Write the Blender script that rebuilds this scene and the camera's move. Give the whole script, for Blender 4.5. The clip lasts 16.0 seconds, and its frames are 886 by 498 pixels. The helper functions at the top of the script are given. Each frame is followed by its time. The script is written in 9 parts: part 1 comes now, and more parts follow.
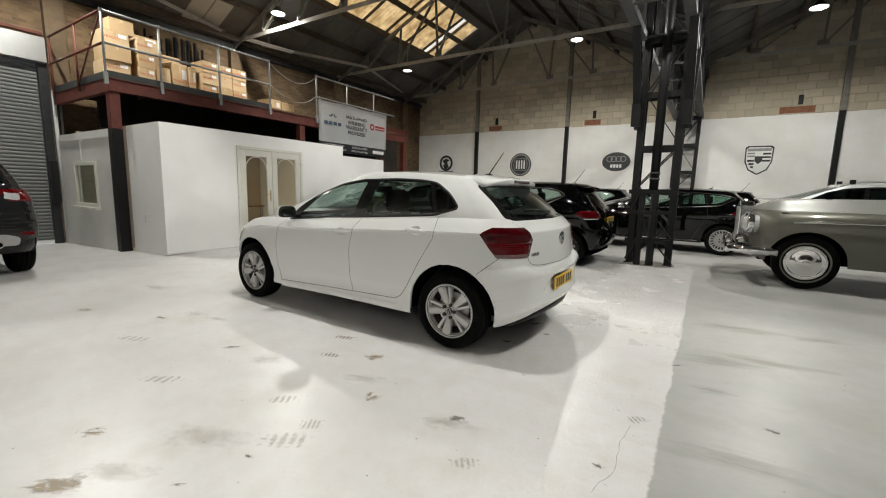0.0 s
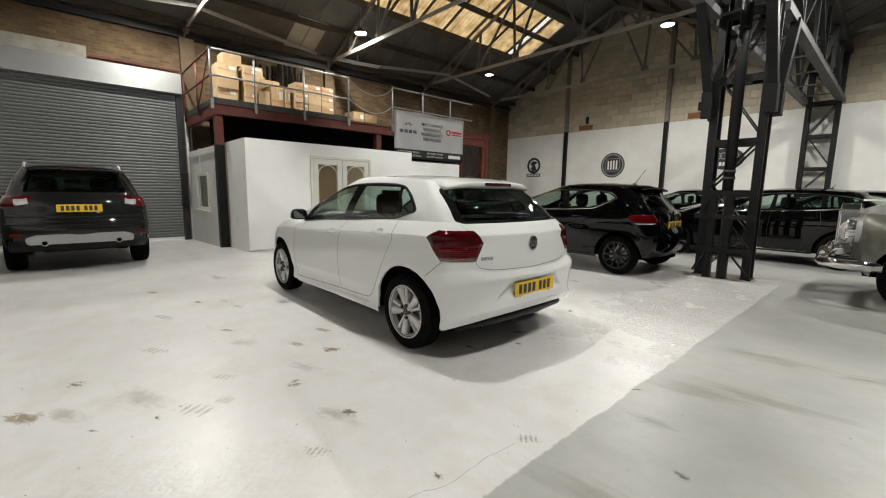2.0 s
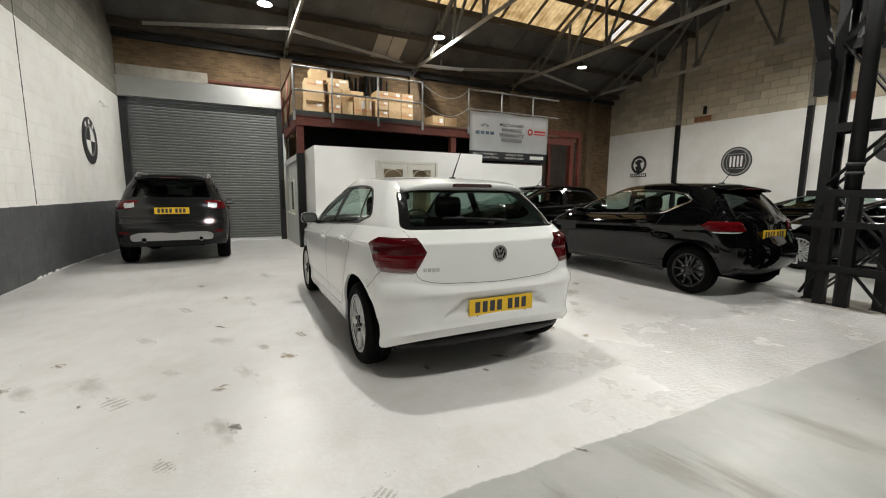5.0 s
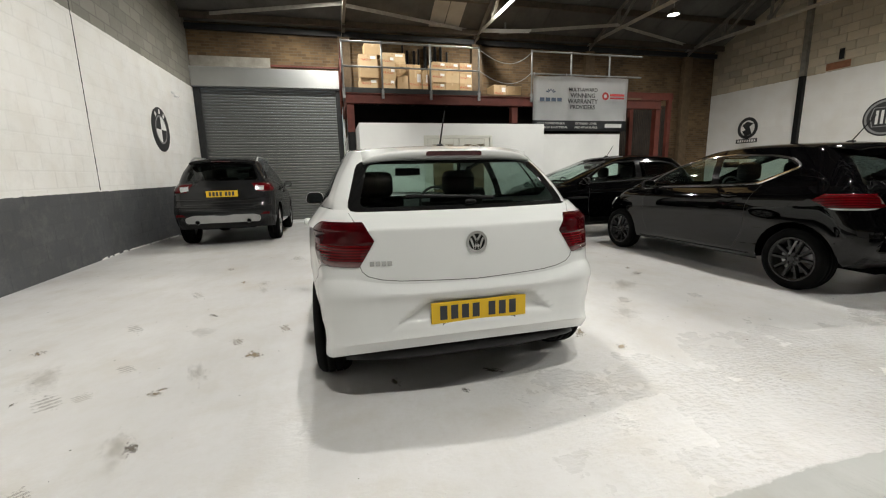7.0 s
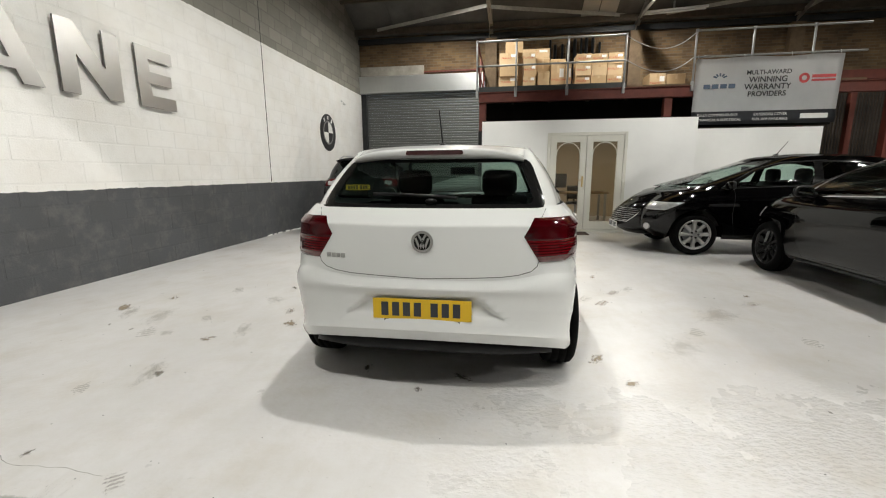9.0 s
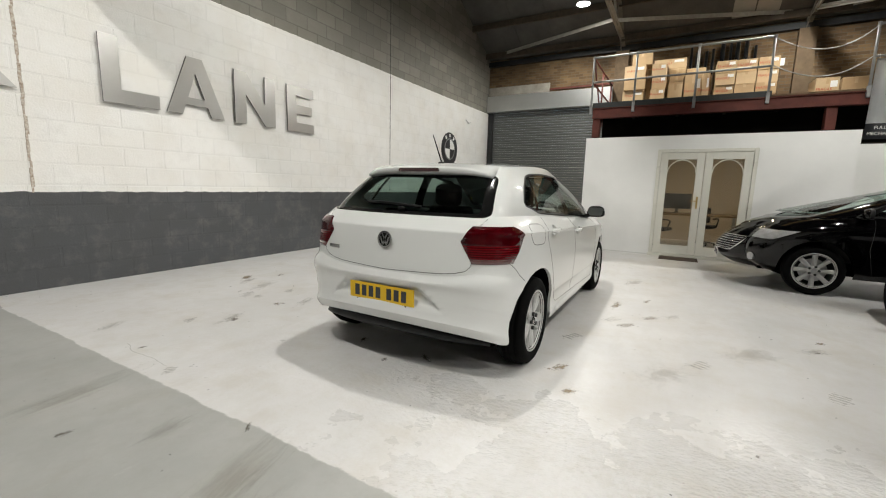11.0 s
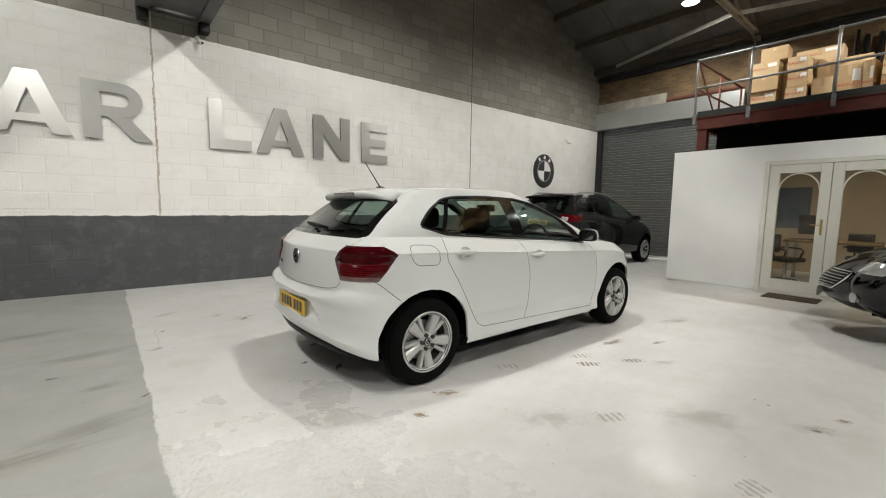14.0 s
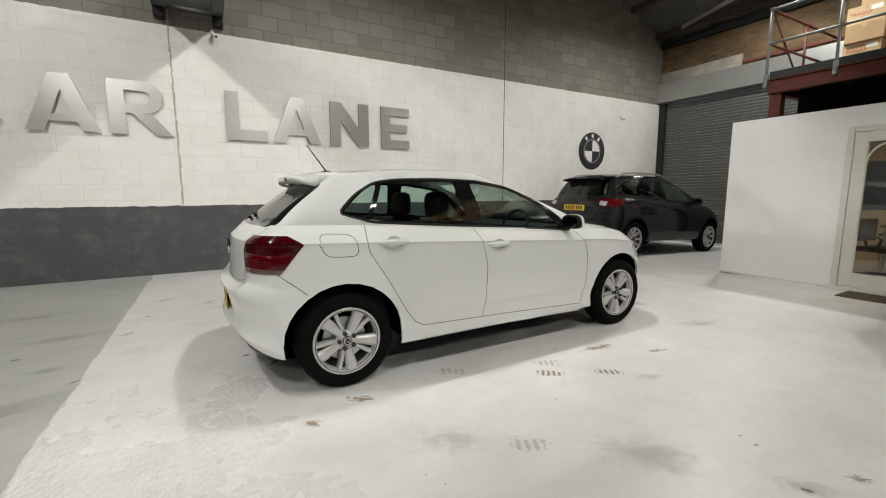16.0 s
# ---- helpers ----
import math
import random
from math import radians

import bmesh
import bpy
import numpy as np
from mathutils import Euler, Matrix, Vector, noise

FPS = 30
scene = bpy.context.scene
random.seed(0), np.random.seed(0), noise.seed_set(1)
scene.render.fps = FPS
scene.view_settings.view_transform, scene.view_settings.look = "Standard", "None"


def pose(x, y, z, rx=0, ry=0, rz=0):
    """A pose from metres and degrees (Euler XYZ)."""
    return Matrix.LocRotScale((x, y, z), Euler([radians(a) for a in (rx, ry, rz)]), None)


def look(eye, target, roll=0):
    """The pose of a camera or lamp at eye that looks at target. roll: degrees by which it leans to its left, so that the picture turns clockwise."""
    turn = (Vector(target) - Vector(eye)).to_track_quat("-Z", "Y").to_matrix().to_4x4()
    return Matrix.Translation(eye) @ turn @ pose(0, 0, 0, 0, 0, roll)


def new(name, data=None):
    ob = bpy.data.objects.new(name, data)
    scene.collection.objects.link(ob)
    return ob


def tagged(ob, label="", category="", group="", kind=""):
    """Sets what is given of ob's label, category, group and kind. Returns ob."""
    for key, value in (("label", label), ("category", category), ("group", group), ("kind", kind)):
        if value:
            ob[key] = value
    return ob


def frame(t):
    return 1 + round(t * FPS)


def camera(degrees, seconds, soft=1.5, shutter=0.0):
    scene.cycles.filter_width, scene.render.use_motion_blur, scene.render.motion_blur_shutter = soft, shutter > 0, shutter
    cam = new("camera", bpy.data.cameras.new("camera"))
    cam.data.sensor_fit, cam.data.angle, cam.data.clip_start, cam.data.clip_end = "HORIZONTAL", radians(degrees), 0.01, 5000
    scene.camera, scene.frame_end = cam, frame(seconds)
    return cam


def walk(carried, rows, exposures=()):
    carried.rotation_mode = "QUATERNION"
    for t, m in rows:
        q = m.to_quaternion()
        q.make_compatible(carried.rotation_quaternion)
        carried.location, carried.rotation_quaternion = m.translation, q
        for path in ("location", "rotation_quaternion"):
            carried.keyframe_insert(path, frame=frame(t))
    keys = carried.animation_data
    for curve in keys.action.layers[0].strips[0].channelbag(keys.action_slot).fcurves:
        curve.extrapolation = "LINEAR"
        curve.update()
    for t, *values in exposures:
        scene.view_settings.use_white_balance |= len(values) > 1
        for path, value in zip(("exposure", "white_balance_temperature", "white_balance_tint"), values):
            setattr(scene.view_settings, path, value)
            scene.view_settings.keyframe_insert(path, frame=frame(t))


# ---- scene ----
cam = camera(94.2, 16.0, soft=1.1)
PATH = [
    (0, (0.138, 0.179, 1.242), (-0.924, 1.85, 0.958), 1.5),
    (0.5, (0.396, 0.276, 1.252), (-0.78, 1.872, 0.987), 2.0),
    (1, (0.629, 0.488, 1.229), (-0.652, 1.996, 0.935), 1.7),
    (1.5, (0.828, 0.711, 1.24), (-0.54, 2.144, 0.967), 1.2),
    (2, (1.079, 0.917, 1.262), (-0.388, 2.247, 0.985), 0.9),
    (2.5, (1.209, 1.148, 1.245), (-0.333, 2.388, 0.957), 0.5),
    (3, (1.321, 1.409, 1.257), (-0.296, 2.551, 0.971), 0.2),
    (3.5, (1.469, 1.612, 1.26), (-0.228, 2.645, 1.02), 0.3),
    (4, (1.548, 1.743, 1.275), (-0.194, 2.7, 1.047), 0.5),
    (6.5, (1.155, 2.755, 1.227), (-0.693, 3.427, 0.862), -0.9),
    (7, (1.099, 2.985, 1.215), (-0.805, 3.479, 0.851), -1.3),
    (7.5, (1.118, 3.255, 1.22), (-0.832, 3.527, 0.866), -1.4),
    (8, (1.105, 3.503, 1.199), (-0.861, 3.569, 0.842), -1.1),
    (10.5, (1.245, 5.049, 1.219), (-0.557, 4.244, 0.895), 1.1),
    (11, (1.24, 5.31, 1.214), (-0.483, 4.341, 0.912), 1.5),
    (11.5, (1.113, 5.6, 1.208), (-0.528, 4.495, 0.916), 1.2),
    (12, (1.016, 5.881, 1.213), (-0.546, 4.663, 0.935), 0.8),
    (12.5, (0.889, 6.123, 1.222), (-0.586, 4.802, 0.946), 0.4),
    (13, (0.631, 6.315, 1.219), (-0.775, 4.917, 0.961), 0.3),
    (13.5, (0.419, 6.524, 1.224), (-0.928, 5.061, 1.013), 0.5),
    (14, (0.207, 6.726, 1.243), (-1.057, 5.19, 1.037), 0.9),
    (14.5, (-0.078, 6.838, 1.213), (-1.253, 5.236, 0.984), 1.2),
    (15, (-0.314, 6.918, 1.233), (-1.41, 5.26, 1.006), 1.0),
    (15.5, (-0.546, 7.003, 1.253), (-1.557, 5.293, 1.023), 0.3),
    (16, (-0.794, 6.984, 1.226), (-1.764, 5.256, 0.956), -0.2),
]
walk(cam, [(t, look(eye, target, roll)) for t, eye, target, roll in PATH], [(0.0, 0.0), (8.0, 0.0), (11.0, -0.12), (16.0, -0.24)])

# ---- light ----
world = bpy.data.worlds.new("world")
scene.world = world
world.use_nodes = True
_sky = world.node_tree.nodes.new("ShaderNodeTexSky")
_sky.sky_type, _sky.sun_disc = "NISHITA", False
_sky.sun_elevation, _sky.sun_rotation = radians(25), radians(200)
world.node_tree.links.new(_sky.outputs[0], world.node_tree.nodes["Background"].inputs[0])
world.node_tree.nodes["Background"].inputs[1].default_value = 0.12
scene.view_settings.exposure = 0.0
LAMP_WATTS = 472.0
sun_data = bpy.data.lights.new("sun", "SUN")
sun_data.energy, sun_data.angle, sun_data.color = 2.7, radians(10), (1.0, 0.95, 0.88)
sun_ob = new("sun", sun_data)
sun_ob.matrix_basis = look((-20, 4, 25), (0, 8, 0))

# ---- plan, in metres ----
LEFT_Y, RIGHT_Y, BACK_X, EAST_X = -0.555, 17.0, -12.09, 10.75
VALLEY_X, EAVE_Z, PITCH = -0.68, 5.35, 0.47
RIDGE_A, RIDGE_B = (BACK_X + VALLEY_X) / 2, (VALLEY_X + EAST_X) / 2
TRUSS_Y = (3.55, 7.6, 11.65, 15.7)
OFFICE_X, MEZZ_X = -7.69, -9.05


def roof_z(x):
    half = RIDGE_A - BACK_X
    return EAVE_Z + PITCH * (half - abs(x - (RIDGE_A if x < VALLEY_X else RIDGE_B)))


# ---- materials ----
def mat(name, color, rough=0.5, metal=0.0, var=0.08, scale=6.0, bump=0.0, bump_scale=40.0, coat=0.0, spec=0.5, rough_var=0.0, color2=None, sharp=0.0):
    """A surface with coarse and fine variation of its colour, and relief."""
    m = bpy.data.materials.new(name)
    m.use_nodes = True
    nt = m.node_tree
    b = nt.nodes["Principled BSDF"]
    b.inputs["Roughness"].default_value, b.inputs["Metallic"].default_value = rough, metal
    b.inputs["Specular IOR Level"].default_value = spec
    b.inputs["Coat Weight"].default_value = coat
    b.inputs["Coat Roughness"].default_value = 0.03
    tc = nt.nodes.new("ShaderNodeTexCoord")
    if var or color2:
        n1 = nt.nodes.new("ShaderNodeTexNoise")
        n1.inputs["Scale"].default_value, n1.inputs["Detail"].default_value, n1.inputs["Roughness"].default_value = scale, 8, 0.62
        nt.links.new(tc.outputs["Object"], n1.inputs["Vector"])
        r = nt.nodes.new("ShaderNodeValToRGB")
        r.color_ramp.elements[0].position, r.color_ramp.elements[1].position = 0.3 + sharp, 0.7 - sharp
        c2 = color2 or [c * (1 - 2 * var) for c in color]
        r.color_ramp.elements[0].color, r.color_ramp.elements[1].color = (*c2, 1), (*color, 1)
        nt.links.new(n1.outputs["Fac"], r.inputs["Fac"])
        nt.links.new(r.outputs["Color"], b.inputs["Base Color"])
        if rough_var:
            mr = nt.nodes.new("ShaderNodeMapRange")
            mr.inputs["To Min"].default_value, mr.inputs["To Max"].default_value = rough - rough_var, rough + rough_var
            nt.links.new(n1.outputs["Fac"], mr.inputs["Value"])
            nt.links.new(mr.outputs["Result"], b.inputs["Roughness"])
    else:
        b.inputs["Base Color"].default_value = (*color, 1)
    if bump:
        n2 = nt.nodes.new("ShaderNodeTexNoise")
        n2.inputs["Scale"].default_value, n2.inputs["Detail"].default_value = bump_scale, 6
        nt.links.new(tc.outputs["Object"], n2.inputs["Vector"])
        bp = nt.nodes.new("ShaderNodeBump")
        bp.inputs["Strength"].default_value, bp.inputs["Distance"].default_value = bump, 0.02
        nt.links.new(n2.outputs["Fac"], bp.inputs["Height"])
        nt.links.new(bp.outputs["Normal"], b.inputs["Normal"])
    return m


def glow(name, color, strength):
    m = bpy.data.materials.new(name)
    m.use_nodes = True
    b = m.node_tree.nodes["Principled BSDF"]
    b.inputs["Base Color"].default_value = (*color, 1)
    b.inputs["Emission Color"].default_value, b.inputs["Emission Strength"].default_value = (*color, 1), strength
    return m


def glass(name, tint, ior=1.5):
    """Thin sheet of tinted glass: clear but for its tint, with a mirror gloss by Fresnel."""
    m = bpy.data.materials.new(name)
    m.use_nodes = True
    nt = m.node_tree
    nt.nodes.remove(nt.nodes["Principled BSDF"])
    out = nt.nodes["Material Output"]
    tr, gl, mix, lw, pw, ma = (nt.nodes.new("ShaderNode" + k) for k in ("BsdfTransparent", "BsdfGlossy", "MixShader", "LayerWeight", "Math", "Math"))
    tr.inputs["Color"].default_value = (*tint, 1)
    gl.inputs["Roughness"].default_value = 0.01
    r0 = ((ior - 1) / (ior + 1)) ** 2
    lw.inputs["Blend"].default_value = 0.5
    pw.operation, ma.operation = "POWER", "MULTIPLY_ADD"
    pw.inputs[1].default_value = 5.0
    ma.inputs[1].default_value, ma.inputs[2].default_value = 1 - r0, r0
    nt.links.new(lw.outputs["Facing"], pw.inputs[0])
    nt.links.new(pw.outputs[0], ma.inputs[0])
    nt.links.new(ma.outputs[0], mix.inputs[0])
    nt.links.new(tr.outputs[0], mix.inputs[1])
    nt.links.new(gl.outputs[0], mix.inputs[2])
    nt.links.new(mix.outputs[0], out.inputs["Surface"])
    return m


def ribbed_lens(name, dark, bright, pitch):
    """Red lamp glass with fine level ribs."""
    m = mat(name, bright, 0.1, var=0.0, coat=0.35, spec=0.1)
    nt = m.node_tree
    b = nt.nodes["Principled BSDF"]
    tc, w, r, bp = (nt.nodes.new("ShaderNode" + k) for k in ("TexCoord", "TexWave", "ValToRGB", "Bump"))
    w.bands_direction = "Z"
    w.inputs["Scale"].default_value, w.inputs["Distortion"].default_value = 0.314 / pitch, 0.4
    nt.links.new(tc.outputs["Object"], w.inputs["Vector"])
    r.color_ramp.elements[0].color, r.color_ramp.elements[1].color = (*dark, 1), (*bright, 1)
    r.color_ramp.elements[0].position, r.color_ramp.elements[1].position = 0.15, 0.7
    nt.links.new(w.outputs["Fac"], r.inputs["Fac"])
    nt.links.new(r.outputs["Color"], b.inputs["Base Color"])
    bp.inputs["Strength"].default_value, bp.inputs["Distance"].default_value = 0.3, 0.003
    nt.links.new(w.outputs["Fac"], bp.inputs["Height"])
    nt.links.new(bp.outputs[0], b.inputs["Normal"])
    return m


def floor_material():
    """White floor paint with wear, stains and a rough band, ending at an uneven edge on bare grey floor paint."""
    m = bpy.data.materials.new("floor_paint")
    m.use_nodes = True
    nt = m.node_tree
    N, K = nt.nodes, nt.links
    b = N["Principled BSDF"]
    tc = N.new("ShaderNodeTexCoord")
    P = tc.outputs["Object"]

    def noise_(scale, detail=6, rough=0.6, src=P):
        n = N.new("ShaderNodeTexNoise")
        n.inputs["Scale"].default_value, n.inputs["Detail"].default_value, n.inputs["Roughness"].default_value = scale, detail, rough
        K.new(src, n.inputs["Vector"])
        return n.outputs["Fac"]

    def math_(op, a, c=None, clamp=False):
        n = N.new("ShaderNodeMath")
        n.operation, n.use_clamp = op, clamp
        for k, v in enumerate((a, c)):
            if v is not None:
                if isinstance(v, (int, float)):
                    n.inputs[k].default_value = v
                else:
                    K.new(v, n.inputs[k])
        return n.outputs[0]

    def step_(v, lo, hi, to0=0.0, to1=1.0):
        n = N.new("ShaderNodeMapRange")
        n.interpolation_type = "SMOOTHSTEP"
        K.new(v, n.inputs["Value"])
        for key, val in (("From Min", lo), ("From Max", hi), ("To Min", to0), ("To Max", to1)):
            n.inputs[key].default_value = val
        return n.outputs["Result"]

    def mix_(f, a, c):
        n = N.new("ShaderNodeMix")
        n.data_type = "RGBA"
        if isinstance(f, float):
            n.inputs["Factor"].default_value = f
        else:
            K.new(f, n.inputs["Factor"])
        for k, v in (("A", a), ("B", c)):
            sock = [i for i in n.inputs if i.name == k and i.type == "RGBA"][0]
            if isinstance(v, tuple):
                sock.default_value = (*v, 1)
            else:
                K.new(v, sock)
        return [o for o in n.outputs if o.type == "RGBA"][0]

    sep = N.new("ShaderNodeSeparateXYZ")
    K.new(P, sep.inputs[0])
    X, Y = sep.outputs[0], sep.outputs[1]
    wob = math_("MULTIPLY", math_("SUBTRACT", noise_(1.3, 3), 0.5), 0.1)
    wob2 = math_("MULTIPLY", math_("SUBTRACT", noise_(17, 6, 0.7), 0.5), 0.045)
    edge = math_("ADD", X, math_("ADD", wob, wob2))
    # the white coat also ends a little past the steel column
    bare = math_("MAXIMUM", step_(edge, 0.035, 0.05), step_(math_("ADD", Y, wob), 8.72, 8.76))
    cloud = step_(noise_(0.8, 8, 0.62), 0.36, 0.66)
    white = mix_(cloud, (0.668, 0.657, 0.654), (0.742, 0.733, 0.733))
    smear = step_(noise_(2.2, 9, 0.66), 0.44, 0.8)
    white = mix_(math_("MULTIPLY", smear, 0.5), white, (0.52, 0.47, 0.39))
    drag = N.new("ShaderNodeMapping")
    drag.inputs["Scale"].default_value = (1.0, 5.0, 1.0)
    drag.inputs["Rotation"].default_value = (0, 0, 0.25)
    K.new(P, drag.inputs["Vector"])
    rubbed = step_(noise_(1.3, 9, 0.66, drag.outputs[0]), 0.46, 0.8)
    white = mix_(math_("MULTIPLY", rubbed, 0.3), white, (0.55, 0.53, 0.49))
    white = mix_(math_("MULTIPLY", step_(noise_(9, 9, 0.75), 0.42, 0.68), 0.24), white, (0.58, 0.55, 0.5))
    fine = step_(noise_(30, 4, 0.7), 0.71, 0.76)
    spots_on = step_(noise_(1.1, 3), 0.5, 0.62)
    white = mix_(math_("MULTIPLY", math_("MULTIPLY", fine, spots_on), 0.55), white, (0.3, 0.26, 0.21))
    band = math_("MULTIPLY", step_(math_("ADD", X, math_("MULTIPLY", math_("SUBTRACT", noise_(0.9, 4), 0.5), 1.2)), -1.6, -0.7), math_("SUBTRACT", 1.0, bare))
    # roughest where the coat was laid last
    band = math_("MULTIPLY", band, step_(math_("ADD", Y, math_("MULTIPLY", noise_(0.7, 4), 2.4)), 4.6, 6.2, 0.22, 1.0))
    comb = N.new("ShaderNodeMapping")
    comb.inputs["Scale"].default_value = (1.0, 0.62, 1.0)
    comb.inputs["Rotation"].default_value = (0, 0, 0.75)
    K.new(P, comb.inputs["Vector"])
    daub = noise_(42, 3, 0.55, comb.outputs[0])
    # dirt left in the hollows of the rough coat
    hollow = math_("MULTIPLY", math_("MULTIPLY", step_(daub, 0.47, 0.36), band), step_(noise_(1.7, 5), 0.38, 0.62, 0.15, 1.0))
    white = mix_(math_("MULTIPLY", hollow, 0.3), white, (0.47, 0.44, 0.39))
    chip = math_("MULTIPLY", math_("MULTIPLY", step_(noise_(55, 2, 0.5), 0.7, 0.74), band), step_(noise_(2.1, 4), 0.5, 0.62))
    white = mix_(math_("MULTIPLY", chip, 0.75), white, (0.28, 0.25, 0.21))
    grey = mix_(step_(noise_(1.1, 7), 0.3, 0.7), (0.36, 0.365, 0.35), (0.44, 0.44, 0.425))
    blot = N.new("ShaderNodeMapping")
    blot.inputs["Scale"].default_value = (1.0, 1.7, 1.0)
    blot.inputs["Rotation"].default_value = (0, 0, 0.25)
    K.new(P, blot.inputs["Vector"])
    worn = step_(noise_(1.2, 9, 0.65, blot.outputs[0]), 0.48, 0.72)
    grey = mix_(math_("MULTIPLY", worn, 0.3), grey, (0.34, 0.31, 0.25))
    grey = mix_(math_("MULTIPLY", step_(noise_(7, 10, 0.75), 0.4, 0.75), 0.35), grey, (0.31, 0.3, 0.27))
    scuff = step_(noise_(5, 6, 0.7, blot.outputs[0]), 0.6, 0.75)
    grey = mix_(math_("MULTIPLY", scuff, 0.25), grey, (0.6, 0.6, 0.58))
    col = mix_(bare, white, grey)
    K.new(col, b.inputs["Base Color"])
    rough = math_("ADD", step_(noise_(3.0, 6), 0.3, 0.7, 0.3, 0.4), math_("MULTIPLY", smear, 0.05))
    K.new(math_("ADD", math_("ADD", rough, math_("MULTIPLY", bare, 0.04)), math_("MULTIPLY", band, -0.13)), b.inputs["Roughness"])
    b.inputs["Specular IOR Level"].default_value = 0.5
    h = math_("MULTIPLY", step_(daub, 0.3, 0.66), math_("ADD", math_("MULTIPLY", band, math_("ADD", math_("MULTIPLY", step_(noise_(2.3, 2, 0.5), 0.3, 0.7), 0.6), 0.35)), 0.006))
    h = math_("ADD", h, math_("MULTIPLY", noise_(90, 6, 0.75), math_("ADD", math_("MULTIPLY", band, 0.14), 0.035)))
    h = math_("ADD", h, math_("MULTIPLY", noise_(0.8, 2), 0.08))
    bp = N.new("ShaderNodeBump")
    bp.inputs["Strength"].default_value, bp.inputs["Distance"].default_value = 0.5, 0.012
    K.new(h, bp.inputs["Height"])
    K.new(bp.outputs[0], b.inputs["Normal"])
    return m


def brick_material():
    m = bpy.data.materials.new("old_brick")
    m.use_nodes = True
    nt = m.node_tree
    b = nt.nodes["Principled BSDF"]
    tc, mp, br, nz = (nt.nodes.new("ShaderNode" + k) for k in ("TexCoord", "Mapping", "TexBrick", "TexNoise"))
    mp.inputs["Rotation"].default_value = (0, radians(90), radians(90))
    sep, com = nt.nodes.new("ShaderNodeSeparateXYZ"), nt.nodes.new("ShaderNodeCombineXYZ")
    nt.links.new(tc.outputs["Object"], sep.inputs[0])
    nt.links.new(sep.outputs[1], com.inputs[0])
    nt.links.new(sep.outputs[2], com.inputs[1])
    nt.links.new(com.outputs[0], br.inputs["Vector"])
    for k, v in (("Scale", 1.0), ("Brick Width", 0.225), ("Row Height", 0.075), ("Mortar Size", 0.006), ("Bias", -0.1)):
        br.inputs[k].default_value = v
    br.inputs["Color1"].default_value, br.inputs["Color2"].default_value, br.inputs["Mortar"].default_value = (0.22, 0.145, 0.075, 1), (0.12, 0.077, 0.04, 1), (0.175, 0.145, 0.105, 1)
    nz.inputs["Scale"].default_value, nz.inputs["Detail"].default_value = 0.9, 8
    nt.links.new(tc.outputs["Object"], nz.inputs["Vector"])
    mx = nt.nodes.new("ShaderNodeMix")
    mx.data_type, mx.blend_type = "RGBA", "MULTIPLY"
    mx.inputs["Factor"].default_value = 0.7
    rp = nt.nodes.new("ShaderNodeValToRGB")
    rp.color_ramp.elements[0].color, rp.color_ramp.elements[1].color = (0.25, 0.21, 0.18, 1), (1.0, 0.95, 0.88, 1)
    rp.color_ramp.elements[0].position, rp.color_ramp.elements[1].position = 0.35, 0.62
    nt.links.new(nz.outputs["Fac"], rp.inputs[0])
    ins = [i for i in mx.inputs if i.type == "RGBA"]
    nt.links.new(br.outputs["Color"], ins[0])
    nt.links.new(rp.outputs["Color"], ins[1])
    nt.links.new([o for o in mx.outputs if o.type == "RGBA"][0], b.inputs["Base Color"])
    b.inputs["Roughness"].default_value = 0.9
    bp = nt.nodes.new("ShaderNodeBump")
    bp.inputs["Strength"].default_value, bp.inputs["Distance"].default_value = 0.6, 0.01
    inv = nt.nodes.new("ShaderNodeMath")
    inv.operation = "SUBTRACT"
    inv.inputs[0].default_value = 1.0
    nt.links.new(br.outputs["Fac"], inv.inputs[1])
    nt.links.new(inv.outputs[0], bp.inputs["Height"])
    nt.links.new(bp.outputs[0], b.inputs["Normal"])
    return m


